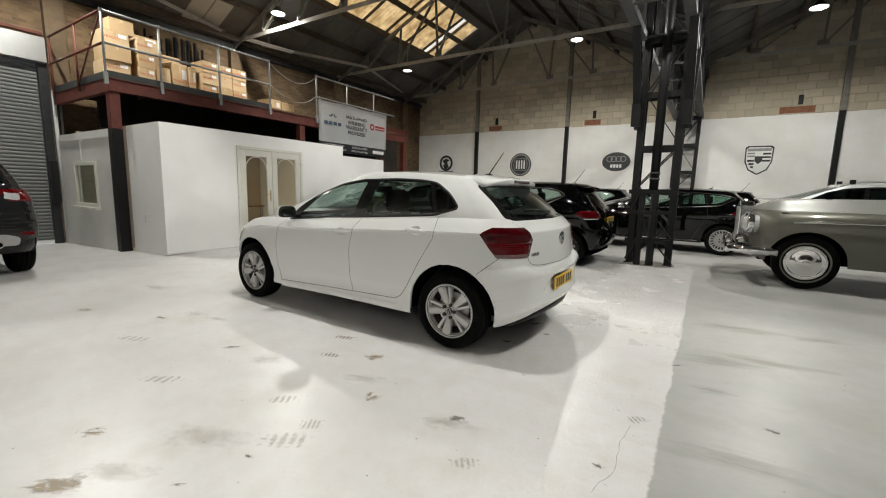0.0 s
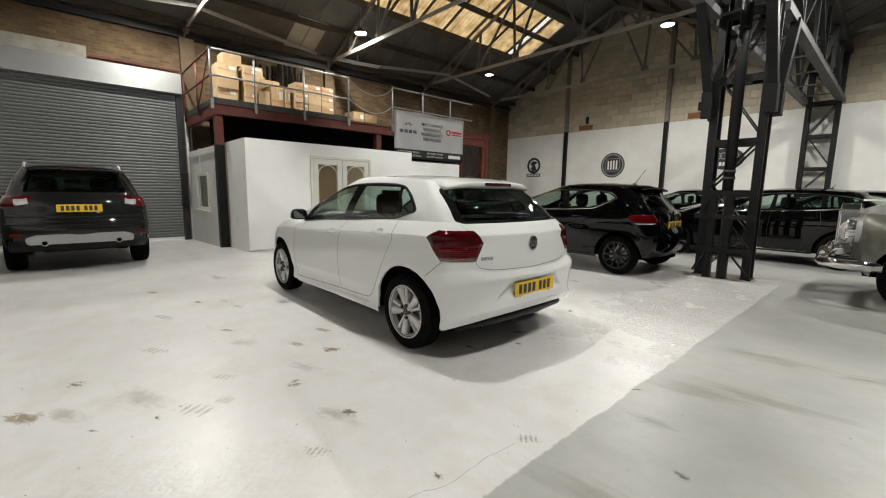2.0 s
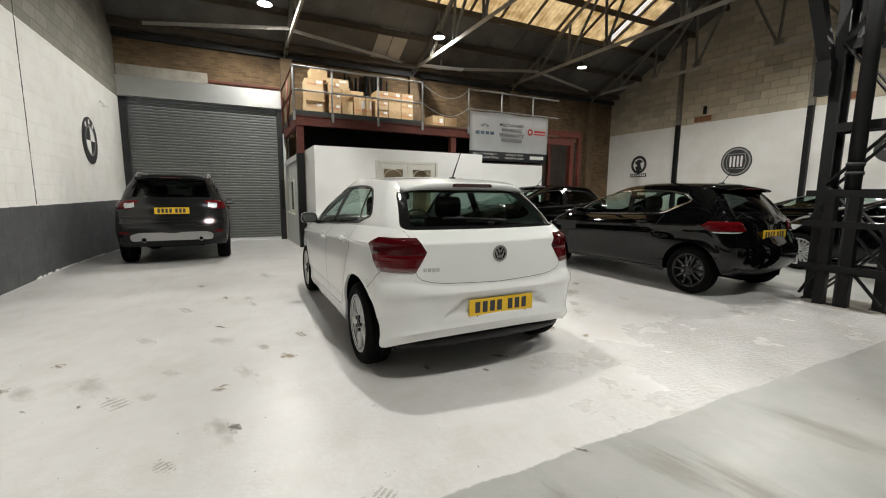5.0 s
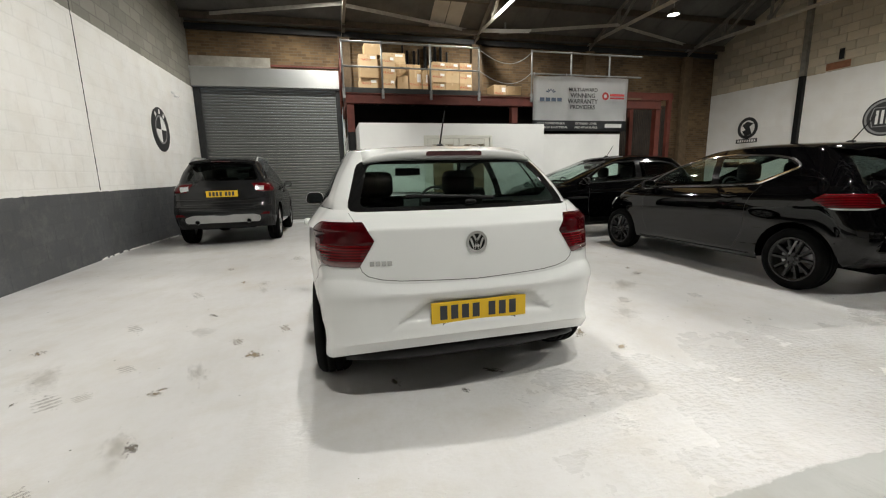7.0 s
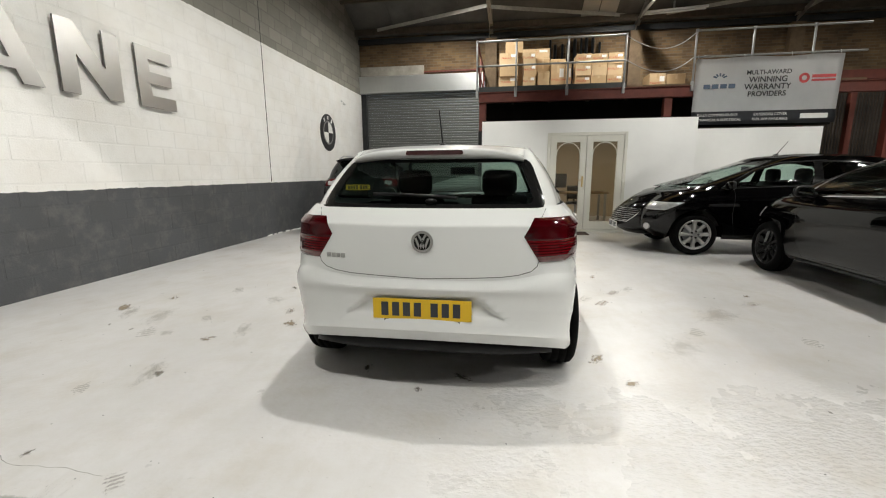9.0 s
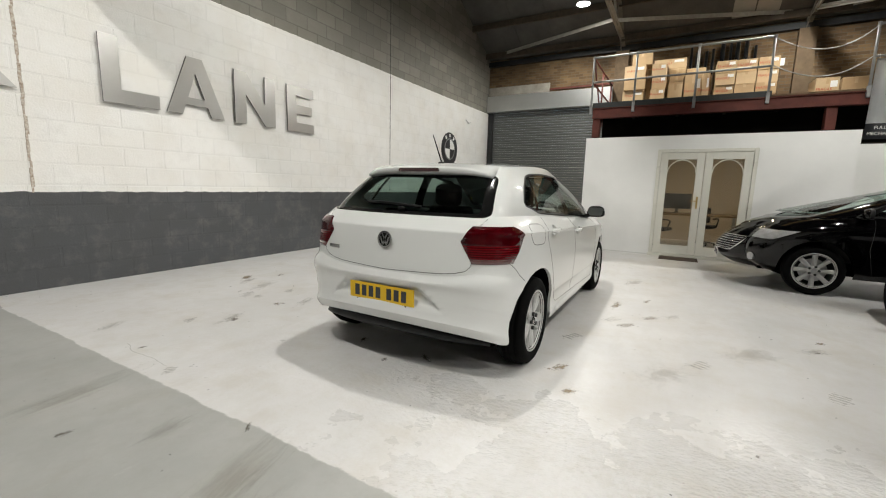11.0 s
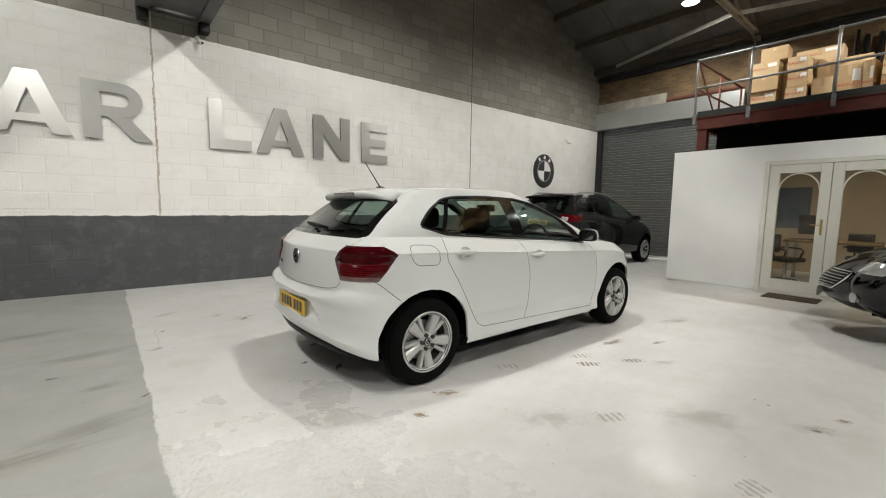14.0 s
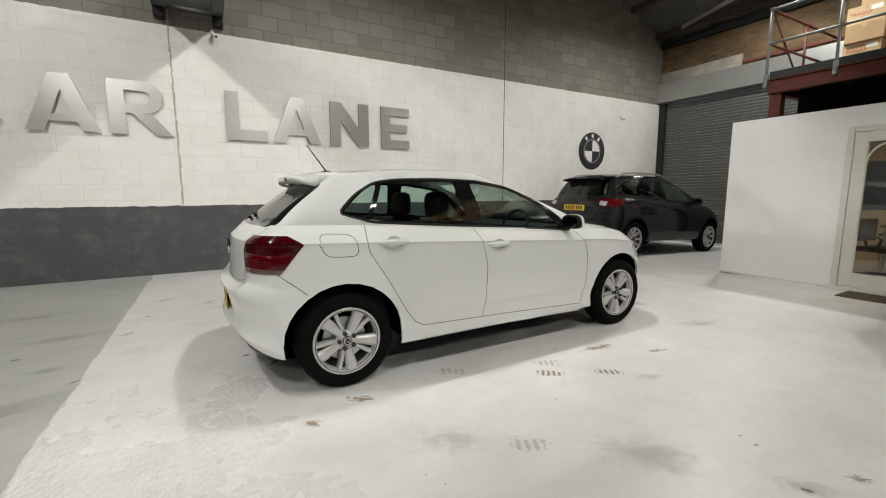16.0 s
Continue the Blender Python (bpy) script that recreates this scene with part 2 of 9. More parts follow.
def block_material(name, bands, rough=0.75, tone=0.0, grime=0.16):
    """Blockwork paint by height: bands of (from z, colour), edges a little uneven, each block of its own shade."""
    m = bpy.data.materials.new(name)
    m.use_nodes = True
    nt = m.node_tree
    N, K = nt.nodes, nt.links
    b = N["Principled BSDF"]
    geo, sep, wob, fine = (N.new("ShaderNode" + k) for k in ("NewGeometry", "SeparateXYZ", "TexNoise", "TexNoise"))
    K.new(geo.outputs["Position"], sep.inputs[0])
    for n, s, d in ((wob, 9.0, 4), (fine, 2.2, 9)):
        n.inputs["Scale"].default_value, n.inputs["Detail"].default_value = s, d
        K.new(geo.outputs["Position"], n.inputs["Vector"])
    w = N.new("ShaderNodeMath")
    w.operation = "MULTIPLY_ADD"
    w.inputs[1].default_value = 0.04
    K.new(wob.outputs["Fac"], w.inputs[0])
    K.new(sep.outputs[2], w.inputs[2])
    isl, oi, add = N.new("ShaderNodeNewGeometry"), N.new("ShaderNodeObjectInfo"), N.new("ShaderNodeMath")
    K.new(isl.outputs["Random Per Island"], add.inputs[0])
    K.new(oi.outputs["Random"], add.inputs[1])
    fr = N.new("ShaderNodeMath")
    fr.operation = "FRACT"
    K.new(add.outputs[0], fr.inputs[0])
    prev = None
    for z, color, spread in bands:
        lo, hi = N.new("ShaderNodeMix"), None
        lo.data_type = "RGBA"
        ins = [i for i in lo.inputs if i.type == "RGBA"]
        ins[0].default_value, ins[1].default_value = (*[c * (1 - spread) for c in color], 1), (*[min(1, c * (1 + spread)) for c in color], 1)
        K.new(fr.outputs[0], lo.inputs["Factor"])
        out = [o for o in lo.outputs if o.type == "RGBA"][0]
        if prev is not None:
            gt, mx = N.new("ShaderNodeMath"), N.new("ShaderNodeMix")
            gt.operation = "GREATER_THAN"
            gt.inputs[1].default_value = z + 0.02
            K.new(w.outputs[0], gt.inputs[0])
            mx.data_type = "RGBA"
            K.new(gt.outputs[0], mx.inputs["Factor"])
            ii = [i for i in mx.inputs if i.type == "RGBA"]
            K.new(prev, ii[0])
            K.new(out, ii[1])
            out = [o for o in mx.outputs if o.type == "RGBA"][0]
        prev = out
    dirt, mm = N.new("ShaderNodeValToRGB"), N.new("ShaderNodeMix")
    dirt.color_ramp.elements[0].position, dirt.color_ramp.elements[1].position = 0.3, 0.6
    d = 0.94 - tone
    dirt.color_ramp.elements[0].color, dirt.color_ramp.elements[1].color = (d, d * 0.98, d * 0.95, 1), (1, 1, 1, 1)
    K.new(fine.outputs["Fac"], dirt.inputs[0])
    mm.data_type, mm.blend_type = "RGBA", "MULTIPLY"
    mm.inputs["Factor"].default_value = 0.8
    ii = [i for i in mm.inputs if i.type == "RGBA"]
    K.new(prev, ii[0])
    K.new(dirt.outputs[0], ii[1])
    wear, wr, mw = N.new("ShaderNodeTexNoise"), N.new("ShaderNodeMapRange"), N.new("ShaderNodeMix")
    wear.inputs["Scale"].default_value, wear.inputs["Detail"].default_value, wear.inputs["Roughness"].default_value = 4.5, 10, 0.72
    K.new(geo.outputs["Position"], wear.inputs["Vector"])
    for key, val in (("From Min", 0.5), ("From Max", 0.72), ("To Max", grime)):
        wr.inputs[key].default_value = val
    K.new(wear.outputs["Fac"], wr.inputs["Value"])
    mw.data_type = "RGBA"
    if grime > 0.2:
        bare_only = N.new("ShaderNodeMath")
        bare_only.operation = "MULTIPLY"
        K.new(wr.outputs[0], bare_only.inputs[0])
        K.new(gt.outputs[0], bare_only.inputs[1])
        K.new(bare_only.outputs[0], mw.inputs["Factor"])
    else:
        K.new(wr.outputs[0], mw.inputs["Factor"])
    iw = [i for i in mw.inputs if i.type == "RGBA"]
    K.new([o for o in mm.outputs if o.type == "RGBA"][0], iw[0])
    iw[1].default_value = (0.36, 0.34, 0.31, 1)
    K.new([o for o in mw.outputs if o.type == "RGBA"][0], b.inputs["Base Color"])
    b.inputs["Roughness"].default_value = rough
    n3, bp = N.new("ShaderNodeTexNoise"), N.new("ShaderNodeBump")
    n3.inputs["Scale"].default_value, n3.inputs["Detail"].default_value = 60, 5
    K.new(geo.outputs["Position"], n3.inputs["Vector"])
    bp.inputs["Strength"].default_value, bp.inputs["Distance"].default_value = 0.5, 0.006
    K.new(n3.outputs["Fac"], bp.inputs["Height"])
    K.new(bp.outputs[0], b.inputs["Normal"])
    return m


WHITE_WALL, DADO, RAW = (0.80, 0.79, 0.77), (0.07, 0.073, 0.079), (0.205, 0.195, 0.168)
M = dict(
    floor=floor_material(),
    brick=brick_material(),
    left_mortar=block_material("painted_mortar", [(0, tuple(c * 0.95 for c in DADO), 0.02), (1.045, tuple(c * 0.97 for c in WHITE_WALL), 0.02), (3.66, (0.15, 0.142, 0.123), 0.05)]),
    left_wall=block_material("painted_blocks", [(0, DADO, 0.05), (1.045, WHITE_WALL, 0.014), (3.66, RAW, 0.15)]),
    right_wall=block_material("painted_blocks_and_stone", [(0, WHITE_WALL, 0.015), (3.82, (0.5, 0.44, 0.335), 0.17)], tone=0.0, grime=0.5),
    plaster=mat("white_board", (0.9, 0.9, 0.885), 0.55, var=0.03, scale=2, bump=0.05),
    grey_board=mat("grey_board", (0.74, 0.74, 0.72), 0.6, var=0.05, scale=2, bump=0.05),
    cement=mat("cement_render", (0.4, 0.37, 0.32), 0.9, var=0.25, scale=2.5, bump=0.3),
    roof=mat("old_roof_sheet", (0.13, 0.125, 0.115), 0.9, var=0.2, scale=1.5, bump=0.2),
    roof_light=mat("newer_roof_sheet", (0.42, 0.39, 0.34), 0.8, var=0.1, scale=2.0),
    purlin=mat("dark_timber", (0.09, 0.07, 0.05), 0.85, var=0.2, scale=8),
    truss=mat("painted_truss_steel", (0.24, 0.225, 0.195), 0.6, var=0.2, scale=9),
    truss_pale=mat("pale_truss_steel", (0.42, 0.395, 0.345), 0.6, var=0.15, scale=9),
    shutter=mat("galvanised_slat", (0.13, 0.135, 0.13), 0.5, metal=0.3, var=0.07, scale=3, rough_var=0.06),
    galv=mat("galvanised_steel", (0.34, 0.345, 0.34), 0.55, metal=0.4, var=0.1, scale=12),
    hood_steel=mat("brushed_lintel_sheet", (0.62, 0.63, 0.62), 0.3, metal=0.75, var=0.05, scale=2),
    rust=mat("red_oxide_steel", (0.16, 0.035, 0.022), 0.65, var=0.2, scale=5, bump=0.1),
    black_steel=mat("black_painted_steel", (0.009, 0.009, 0.0095), 0.45, spec=0.25, var=0.2, scale=8, bump=0.12),
    grey_steel=mat("grey_painted_steel", (0.03, 0.031, 0.033), 0.5, spec=0.3, var=0.2, scale=6, bump=0.1),
    deck=mat("dark_deck_edge", (0.05, 0.055, 0.055), 0.6, var=0.15),
    # near-black colour that stands in for the deep shade under the mezzanine
    shade_board=mat("sooty_board", (0.013, 0.011, 0.01), 0.9, var=0.2, scale=3, spec=0.1),
    tan_lining=mat("tan_lining", (0.72, 0.6, 0.43), 0.7, var=0.06, scale=2),
    timber=mat("timber", (0.17, 0.115, 0.065), 0.8, var=0.2, scale=6),
    card=mat("cardboard", (0.52, 0.365, 0.2), 0.85, var=0.07, scale=5, bump=0.05),
    card2=mat("cardboard_pale", (0.6, 0.445, 0.265), 0.85, var=0.07, scale=5, bump=0.05),
    label_white=mat("paper", (0.8, 0.8, 0.78), 0.7, var=0.02),
    red_ink=mat("red_ink", (0.5, 0.1, 0.05), 0.7, var=0.05),
    vinyl=mat("banner_vinyl", (0.78, 0.79, 0.8), 0.45, var=0.04, scale=3, bump=0.08, bump_scale=5),
    ink=mat("dark_ink", (0.035, 0.037, 0.045), 0.5, var=0.05),
    slate_blue=mat("slate_blue_ink", (0.09, 0.13, 0.2), 0.5, var=0.05),
    sign_red=mat("sign_red", (0.55, 0.05, 0.05), 0.5, var=0.05),
    upvc=mat("cream_upvc", (0.76, 0.75, 0.68), 0.35, var=0.04, scale=3),
    brass=mat("brass", (0.6, 0.42, 0.16), 0.3, metal=0.9, var=0.05),
    letter=mat("brushed_aluminium", (0.56, 0.555, 0.54), 0.3, metal=0.92, var=0.04, scale=3),
    letter_edge=mat("letter_side", (0.22, 0.22, 0.21), 0.5, metal=0.4, var=0.05),
    badge_black=mat("badge_black", (0.03, 0.03, 0.032), 0.45, var=0.08),
    badge_grey=mat("badge_grey", (0.3, 0.3, 0.3), 0.4, var=0.1),
    white_plastic=mat("white_plastic", (0.75, 0.75, 0.74), 0.35, var=0.02),
    black_plastic=mat("black_plastic", (0.018, 0.018, 0.019), 0.5, var=0.1, scale=20),
    corrugated=mat("dark_corrugated_steel", (0.07, 0.055, 0.045), 0.6, metal=0.2, var=0.25, scale=2),
    mat_dark=mat("coir_mat", (0.08, 0.055, 0.04), 0.95, var=0.2, scale=30),
    paper_tan=mat("tan_wall_paint", (0.5, 0.42, 0.33), 0.7, var=0.05, scale=1),
    glass_clear=glass("window_glass", (0.86, 0.88, 0.86)),
    stain=mat("brown_smudge", (0.3, 0.24, 0.17), 0.6, var=0.3, scale=30),
    lamp=glow("lamp_face", (1.0, 0.98, 0.94), 60.0),
    lamp_dim=glow("dim_lamp_face", (1.0, 0.93, 0.8), 6.0),
)


# ---- building helpers ----
def mesh_of(name, bm, material, smooth=False):
    me = bpy.data.meshes.new(name)
    bmesh.ops.recalc_face_normals(bm, faces=bm.faces[:])
    bm.to_mesh(me)
    bm.free()
    for mm in material if isinstance(material, (list, tuple)) else [material]:
        me.materials.append(mm)
    if smooth:
        me.polygons.foreach_set("use_smooth", [True] * len(me.polygons))
    return me


def part(name, bm, material, parent=None, label="", smooth=False, pose_=None):
    ob = new(name, mesh_of(name, bm, material, smooth))
    if parent is not None:
        ob.parent = parent
    if pose_ is not None:
        ob.matrix_basis = pose_
    if label:
        ob["label"] = label
    return ob


def again(ob, parent, m=None):
    """A further piece on the same mesh."""
    o = new(ob.name.split(".")[0], ob.data)
    o.parent = parent
    if m is not None:
        o.matrix_basis = m
    return o


def thing(name, label, category, m=None, group="", kind=""):
    ob = new(name)
    ob.empty_display_size = 0.1
    if m is not None:
        ob.matrix_basis = m
    return tagged(ob, label, category, group, kind)


def box(bm, x0, x1, y0, y1, z0, z1, bevel=0.0, slot=0):
    r = bmesh.ops.create_cube(bm, size=1.0, matrix=Matrix.LocRotScale(((x0 + x1) / 2, (y0 + y1) / 2, (z0 + z1) / 2), None, (abs(x1 - x0), abs(y1 - y0), abs(z1 - z0))))
    faces = {f for v in r["verts"] for f in v.link_faces}
    for f in faces:
        f.material_index = slot
    if bevel:
        es = {e for v in r["verts"] for e in v.link_edges}
        r2 = bmesh.ops.bevel(bm, geom=list(es), offset=bevel, segments=2, profile=0.5, affect="EDGES")
        for f in r2["faces"]:
            f.material_index = slot
    return bm


def boxm(*a, bevel=0.0):
    return box(bmesh.new(), *a, bevel=bevel)


def rod(bm, a, b, r, seg=10, r2=None, slot=0):
    a, b = Vector(a), Vector(b)
    d = b - a
    m = Matrix.Translation((a + b) / 2) @ d.to_track_quat("Z", "Y").to_matrix().to_4x4()
    res = bmesh.ops.create_cone(bm, cap_ends=True, segments=seg, radius1=r, radius2=r if r2 is None else r2, depth=d.length, matrix=m)
    for f in {f for v in res["verts"] for f in v.link_faces}:
        f.material_index = slot
    return bm


def bar(bm, a, b, w, h, up=(0, 0, 1), slot=0):
    """A straight member of rectangular section, w across and h along up."""
    a, b = Vector(a), Vector(b)
    d = (b - a).normalized()
    side = d.cross(Vector(up)).normalized()
    top = side.cross(d)
    vs = [bm.verts.new(p + s * side * w / 2 + t * top * h / 2) for p in (a, b) for s, t in ((-1, -1), (1, -1), (1, 1), (-1, 1))]
    for q in ((0, 3, 2, 1), (4, 5, 6, 7), (0, 1, 5, 4), (1, 2, 6, 5), (2, 3, 7, 6), (3, 0, 4, 7)):
        bm.faces.new([vs[i] for i in q]).material_index = slot
    return bm


def angle_bar(bm, a, b, w=0.06, t=0.008, up=(0, 0, 1)):
    """An L-section steel member."""
    a, b = Vector(a), Vector(b)
    d = (b - a).normalized()
    side = d.cross(Vector(up)).normalized()
    top = side.cross(d)
    bar(bm, a, b, w, t, up)
    o = side * (w / 2 - t / 2) - top * (w / 2 + t / 2)
    bar(bm, a + o, b + o, t, w, up)
    return bm


def tube(bm, pts, r, seg=8):
    """A round bar along a line of points."""
    pts = [Vector(p) for p in pts]
    rings = []
    for i, p in enumerate(pts):
        d = (pts[min(i + 1, len(pts) - 1)] - pts[max(i - 1, 0)]).normalized()
        u = d.cross(Vector((0, 0, 1)) if abs(d.z) < 0.95 else Vector((1, 0, 0))).normalized()
        v = d.cross(u)
        rings.append([bm.verts.new(p + r * (math.cos(k * math.tau / seg) * u + math.sin(k * math.tau / seg) * v)) for k in range(seg)])
    for a, b in zip(rings, rings[1:]):
        for k in range(seg):
            bm.faces.new((a[k], a[(k + 1) % seg], b[(k + 1) % seg], b[k]))
    bm.faces.new(rings[0][::-1])
    bm.faces.new(rings[-1])
    return bm


def prism(bm, outline, y0, y1, plane="xz", slot=0):
    """A flat outline pushed from y0 to y1 (plane xz), x0 to x1 (yz) or z0 to z1 (xy)."""
    def at(u, v, d):
        return {"xz": (u, d, v), "yz": (d, u, v), "xy": (u, v, d)}[plane]
    a = [bm.verts.new(at(u, v, y0)) for u, v in outline]
    b = [bm.verts.new(at(u, v, y1)) for u, v in outline]
    n = len(a)
    fs = [bm.faces.new(a), bm.faces.new(b[::-1])] + [bm.faces.new((a[i], b[i], b[(i + 1) % n], a[(i + 1) % n])) for i in range(n)]
    for f in fs:
        f.material_index = slot
    return bm


def lathe(bm, profile, seg=40, axis="y", center=(0, 0, 0), slot=0):
    """A profile of (radius, along) turned about an axis."""
    rings = []
    for r, h in profile:
        ring = []
        for k in range(seg):
            c, s = math.cos(k * math.tau / seg) * r, math.sin(k * math.tau / seg) * r
            p = (c, h, s) if axis == "y" else (h, c, s) if axis == "x" else (c, s, h)
            ring.append(bm.verts.new(Vector(p) + Vector(center)))
        rings.append(ring)
    for a, b in zip(rings, rings[1:]):
        for k in range(seg):
            bm.faces.new((a[k], a[(k + 1) % seg], b[(k + 1) % seg], b[k])).material_index = slot
    return bm


def disc(bm, c, r, axis="y", seg=32, slot=0, depth=0.01, rz=None):
    """A flat round plate of a small thickness."""
    m = {"y": Matrix.Rotation(radians(90), 4, "X"), "x": Matrix.Rotation(radians(90), 4, "Y"), "z": Matrix.Identity(4)}[axis]
    sc = Matrix.Diagonal((1, 1, 1, 1)) if rz is None else (Matrix.Diagonal((1, 1, rz / r, 1)))
    res = bmesh.ops.create_cone(bm, cap_ends=True, segments=seg, radius1=r, radius2=r, depth=depth, matrix=Matrix.Translation(c) @ sc @ m)
    for f in {f for v in res["verts"] for f in v.link_faces}:
        f.material_index = slot
    return bm


def words(name, text, size, m, material, parent=None, bold=0.0):
    """Lettering in the built-in font, as a thin mesh; its middle lies at the pose m."""
    cu = bpy.data.curves.new(name, "FONT")
    cu.body, cu.size, cu.align_x, cu.align_y, cu.extrude, cu.offset = text, size, "CENTER", "CENTER", 0.001, bold
    tmp = bpy.data.objects.new(name, cu)
    scene.collection.objects.link(tmp)
    me = bpy.data.meshes.new_from_object(tmp.evaluated_get(bpy.context.evaluated_depsgraph_get()))
    bpy.data.objects.remove(tmp)
    me.materials.clear()
    me.materials.append(material)
    ob = new(name, me)
    ob.parent = parent
    ob.matrix_basis = m
    return ob


# ---- large structure ----
RAMP_X, RAMP = -7.0, 0.034


def floor_z(x, y):
    """Height of the floor: level, but for a ramp that falls towards the shutter."""
    side = min(1.0, max(0.0, (4.15 - y) / 0.6))
    return -RAMP * max(0.0, RAMP_X - x) * side * side * (3 - 2 * side)


bm = bmesh.new()
fx = [BACK_X - 0.3 + k * (RAMP_X - BACK_X + 0.3) / 12 for k in range(13)] + [RAMP_X + k * (EAST_X + 0.3 - RAMP_X) / 12 for k in range(1, 13)]
fy = [LEFT_Y - 0.3 + k * (3.8 - LEFT_Y) / 6 for k in range(7)] + [3.65, 3.8, 3.95, 4.15] + [4.15 + k * (RIGHT_Y + 0.3 - 4.15) / 8 for k in range(1, 9)]
net = [[bm.verts.new((x, y, floor_z(x, y))) for y in fy] for x in fx]
for a, b in zip(net, net[1:]):
    for k in range(len(fy) - 1):
        bm.faces.new((a[k], b[k], b[k + 1], a[k + 1]))
floor = part("floor", bm, M["floor"])
tagged(floor, "white painted concrete floor, scuffed and stained, with a bare grey strip", "floor", kind="structure")


def gable(bm, y0, y1, z0=0.0, inset=0.0):
    outline = [(BACK_X - 0.3, z0), (EAST_X + 0.3, z0), (EAST_X + 0.3, EAVE_Z), (RIDGE_B, roof_z(RIDGE_B)), (VALLEY_X, EAVE_Z), (RIDGE_A, roof_z(RIDGE_A)), (BACK_X - 0.3, EAVE_Z)]
    return prism(bm, outline, y0, y1)


wall_left = part("wall_left", gable(bmesh.new(), LEFT_Y - 0.3, LEFT_Y - 0.0026, -0.25), M["left_mortar"])
tagged(wall_left, "concrete block wall, dark grey dado, white band, bare blocks above", "wall", kind="structure")
# floor paint carried unevenly up the foot of the wall beside the ramp
bm = bmesh.new()
foot_rng = random.Random(8)
for k in range(44):
    x0 = -9.6 + k * 0.075
    if foot_rng.random() < 0.12:
        continue
    h = 0.018 + 0.014 * foot_rng.random()
    z0 = floor_z(x0 + 0.04, 0)
    box(bm, x0, x0 + 0.0755, LEFT_Y - 0.002, LEFT_Y + 0.004 + 0.004 * foot_rng.random(), z0 - 0.01, z0 + h)
p = part("trim", bm, M["plaster"])
tagged(p, "uneven white paint line along the foot of the block wall", "trim", kind="structure")
wall_right = part("wall_right", gable(bmesh.new(), RIGHT_Y + 0.012, RIGHT_Y + 0.3), M["right_wall"])
tagged(wall_right, "old blockwork wall, painted white up to a line", "wall", kind="structure")
bm = bmesh.new()
box(bm, BACK_X - 0.3, BACK_X, 3.42, RIGHT_Y, -0.25, EAVE_Z)
box(bm, BACK_X - 0.3, BACK_X, LEFT_Y, 3.42, 4.0, EAVE_Z)
wall_back = part("wall_back", bm, M["brick"])
tagged(wall_back, "old brown brick wall with dirty patches", "wall", kind="structure")
wall_east = part("wall_east", boxm(EAST_X, EAST_X + 0.3, LEFT_Y, RIGHT_Y, 0, EAVE_Z), M["right_wall"])
tagged(wall_east, "plain blockwork wall painted white below", "wall", kind="structure")

# roof sheets, with an opening for the rooflight on the far slope of the first bay
SKY_X0, SKY_X1, SKY_Y0, SKY_Y1 = -9.67, -7.88, 4.2, 14.9
bm = bmesh.new()


def slope(bm, x0, x1, y0, y1, t=0.05, slot=0, lift=0.0):
    z0, z1 = roof_z(x0 + 1e-6) + lift, roof_z(x1 - 1e-6) + lift
    vs = [bm.verts.new(p) for p in ((x0, y0, z0), (x1, y0, z1), (x1, y1, z1), (x0, y1, z0), (x0, y0, z0 + t), (x1, y0, z1 + t), (x1, y1, z1 + t), (x0, y1, z0 + t))]
    for q in ((0, 3, 2, 1), (4, 5, 6, 7), (0, 1, 5, 4), (1, 2, 6, 5), (2, 3, 7, 6), (3, 0, 4, 7)):
        bm.faces.new([vs[i] for i in q]).material_index = slot


Y0, Y1 = LEFT_Y - 0.3, RIGHT_Y + 0.3
slope(bm, BACK_X - 0.3, SKY_X0, Y0, Y1)
slope(bm, SKY_X1, RIDGE_A, Y0, Y1)
slope(bm, SKY_X0, SKY_X1, Y0, SKY_Y0)
slope(bm, SKY_X0, SKY_X1, SKY_Y1, Y1)
slope(bm, RIDGE_A, VALLEY_X, Y0, Y1)
slope(bm, VALLEY_X, RIDGE_B, Y0, Y1)
slope(bm, RIDGE_B, EAST_X + 0.3, Y0, Y1)
for k in range(17):
    # lapped edges of the sheets
    y = 0.6 + k * 1.0
    for x0, x1 in ((BACK_X, SKY_X0 - 0.02), (RIDGE_A + 0.02, VALLEY_X - 0.02), (VALLEY_X + 0.02, RIDGE_B)):
        slope(bm, x0, x1, y, y + 0.05, 0.02, lift=-0.022)
slope(bm, -11.75, -10.65, 6.03, 6.47, 0.02, 1, -0.03)
slope(bm, -11.75, -10.65, 6.5, 6.95, 0.02, 1, -0.03)
ceiling = part("ceiling", bm, [M["roof"], M["roof_light"]])
tagged(ceiling, "dark pitched sheet roof of two bays", "ceiling", kind="structure")


def skylight_material(name, dark, light):
    m = bpy.data.materials.new(name)
    m.use_nodes = True
    nt = m.node_tree
    nt.nodes.remove(nt.nodes["Principled BSDF"])
    out = nt.nodes["Material Output"]
    tl, nz, rp, tc = (nt.nodes.new("ShaderNode" + k) for k in ("BsdfTranslucent", "TexNoise", "ValToRGB", "TexCoord"))
    nz.inputs["Scale"].default_value, nz.inputs["Detail"].default_value = 3, 8
    nt.links.new(tc.outputs["Object"], nz.inputs["Vector"])
    rp.color_ramp.elements[0].position, rp.color_ramp.elements[1].position = 0.3, 0.65
    rp.color_ramp.elements[0].color, rp.color_ramp.elements[1].color = (*dark, 1), (*light, 1)
    nt.links.new(nz.outputs["Fac"], rp.inputs[0])
    nt.links.new(rp.outputs[0], tl.inputs["Color"])
    nt.links.new(tl.outputs[0], out.inputs["Surface"])
    return m


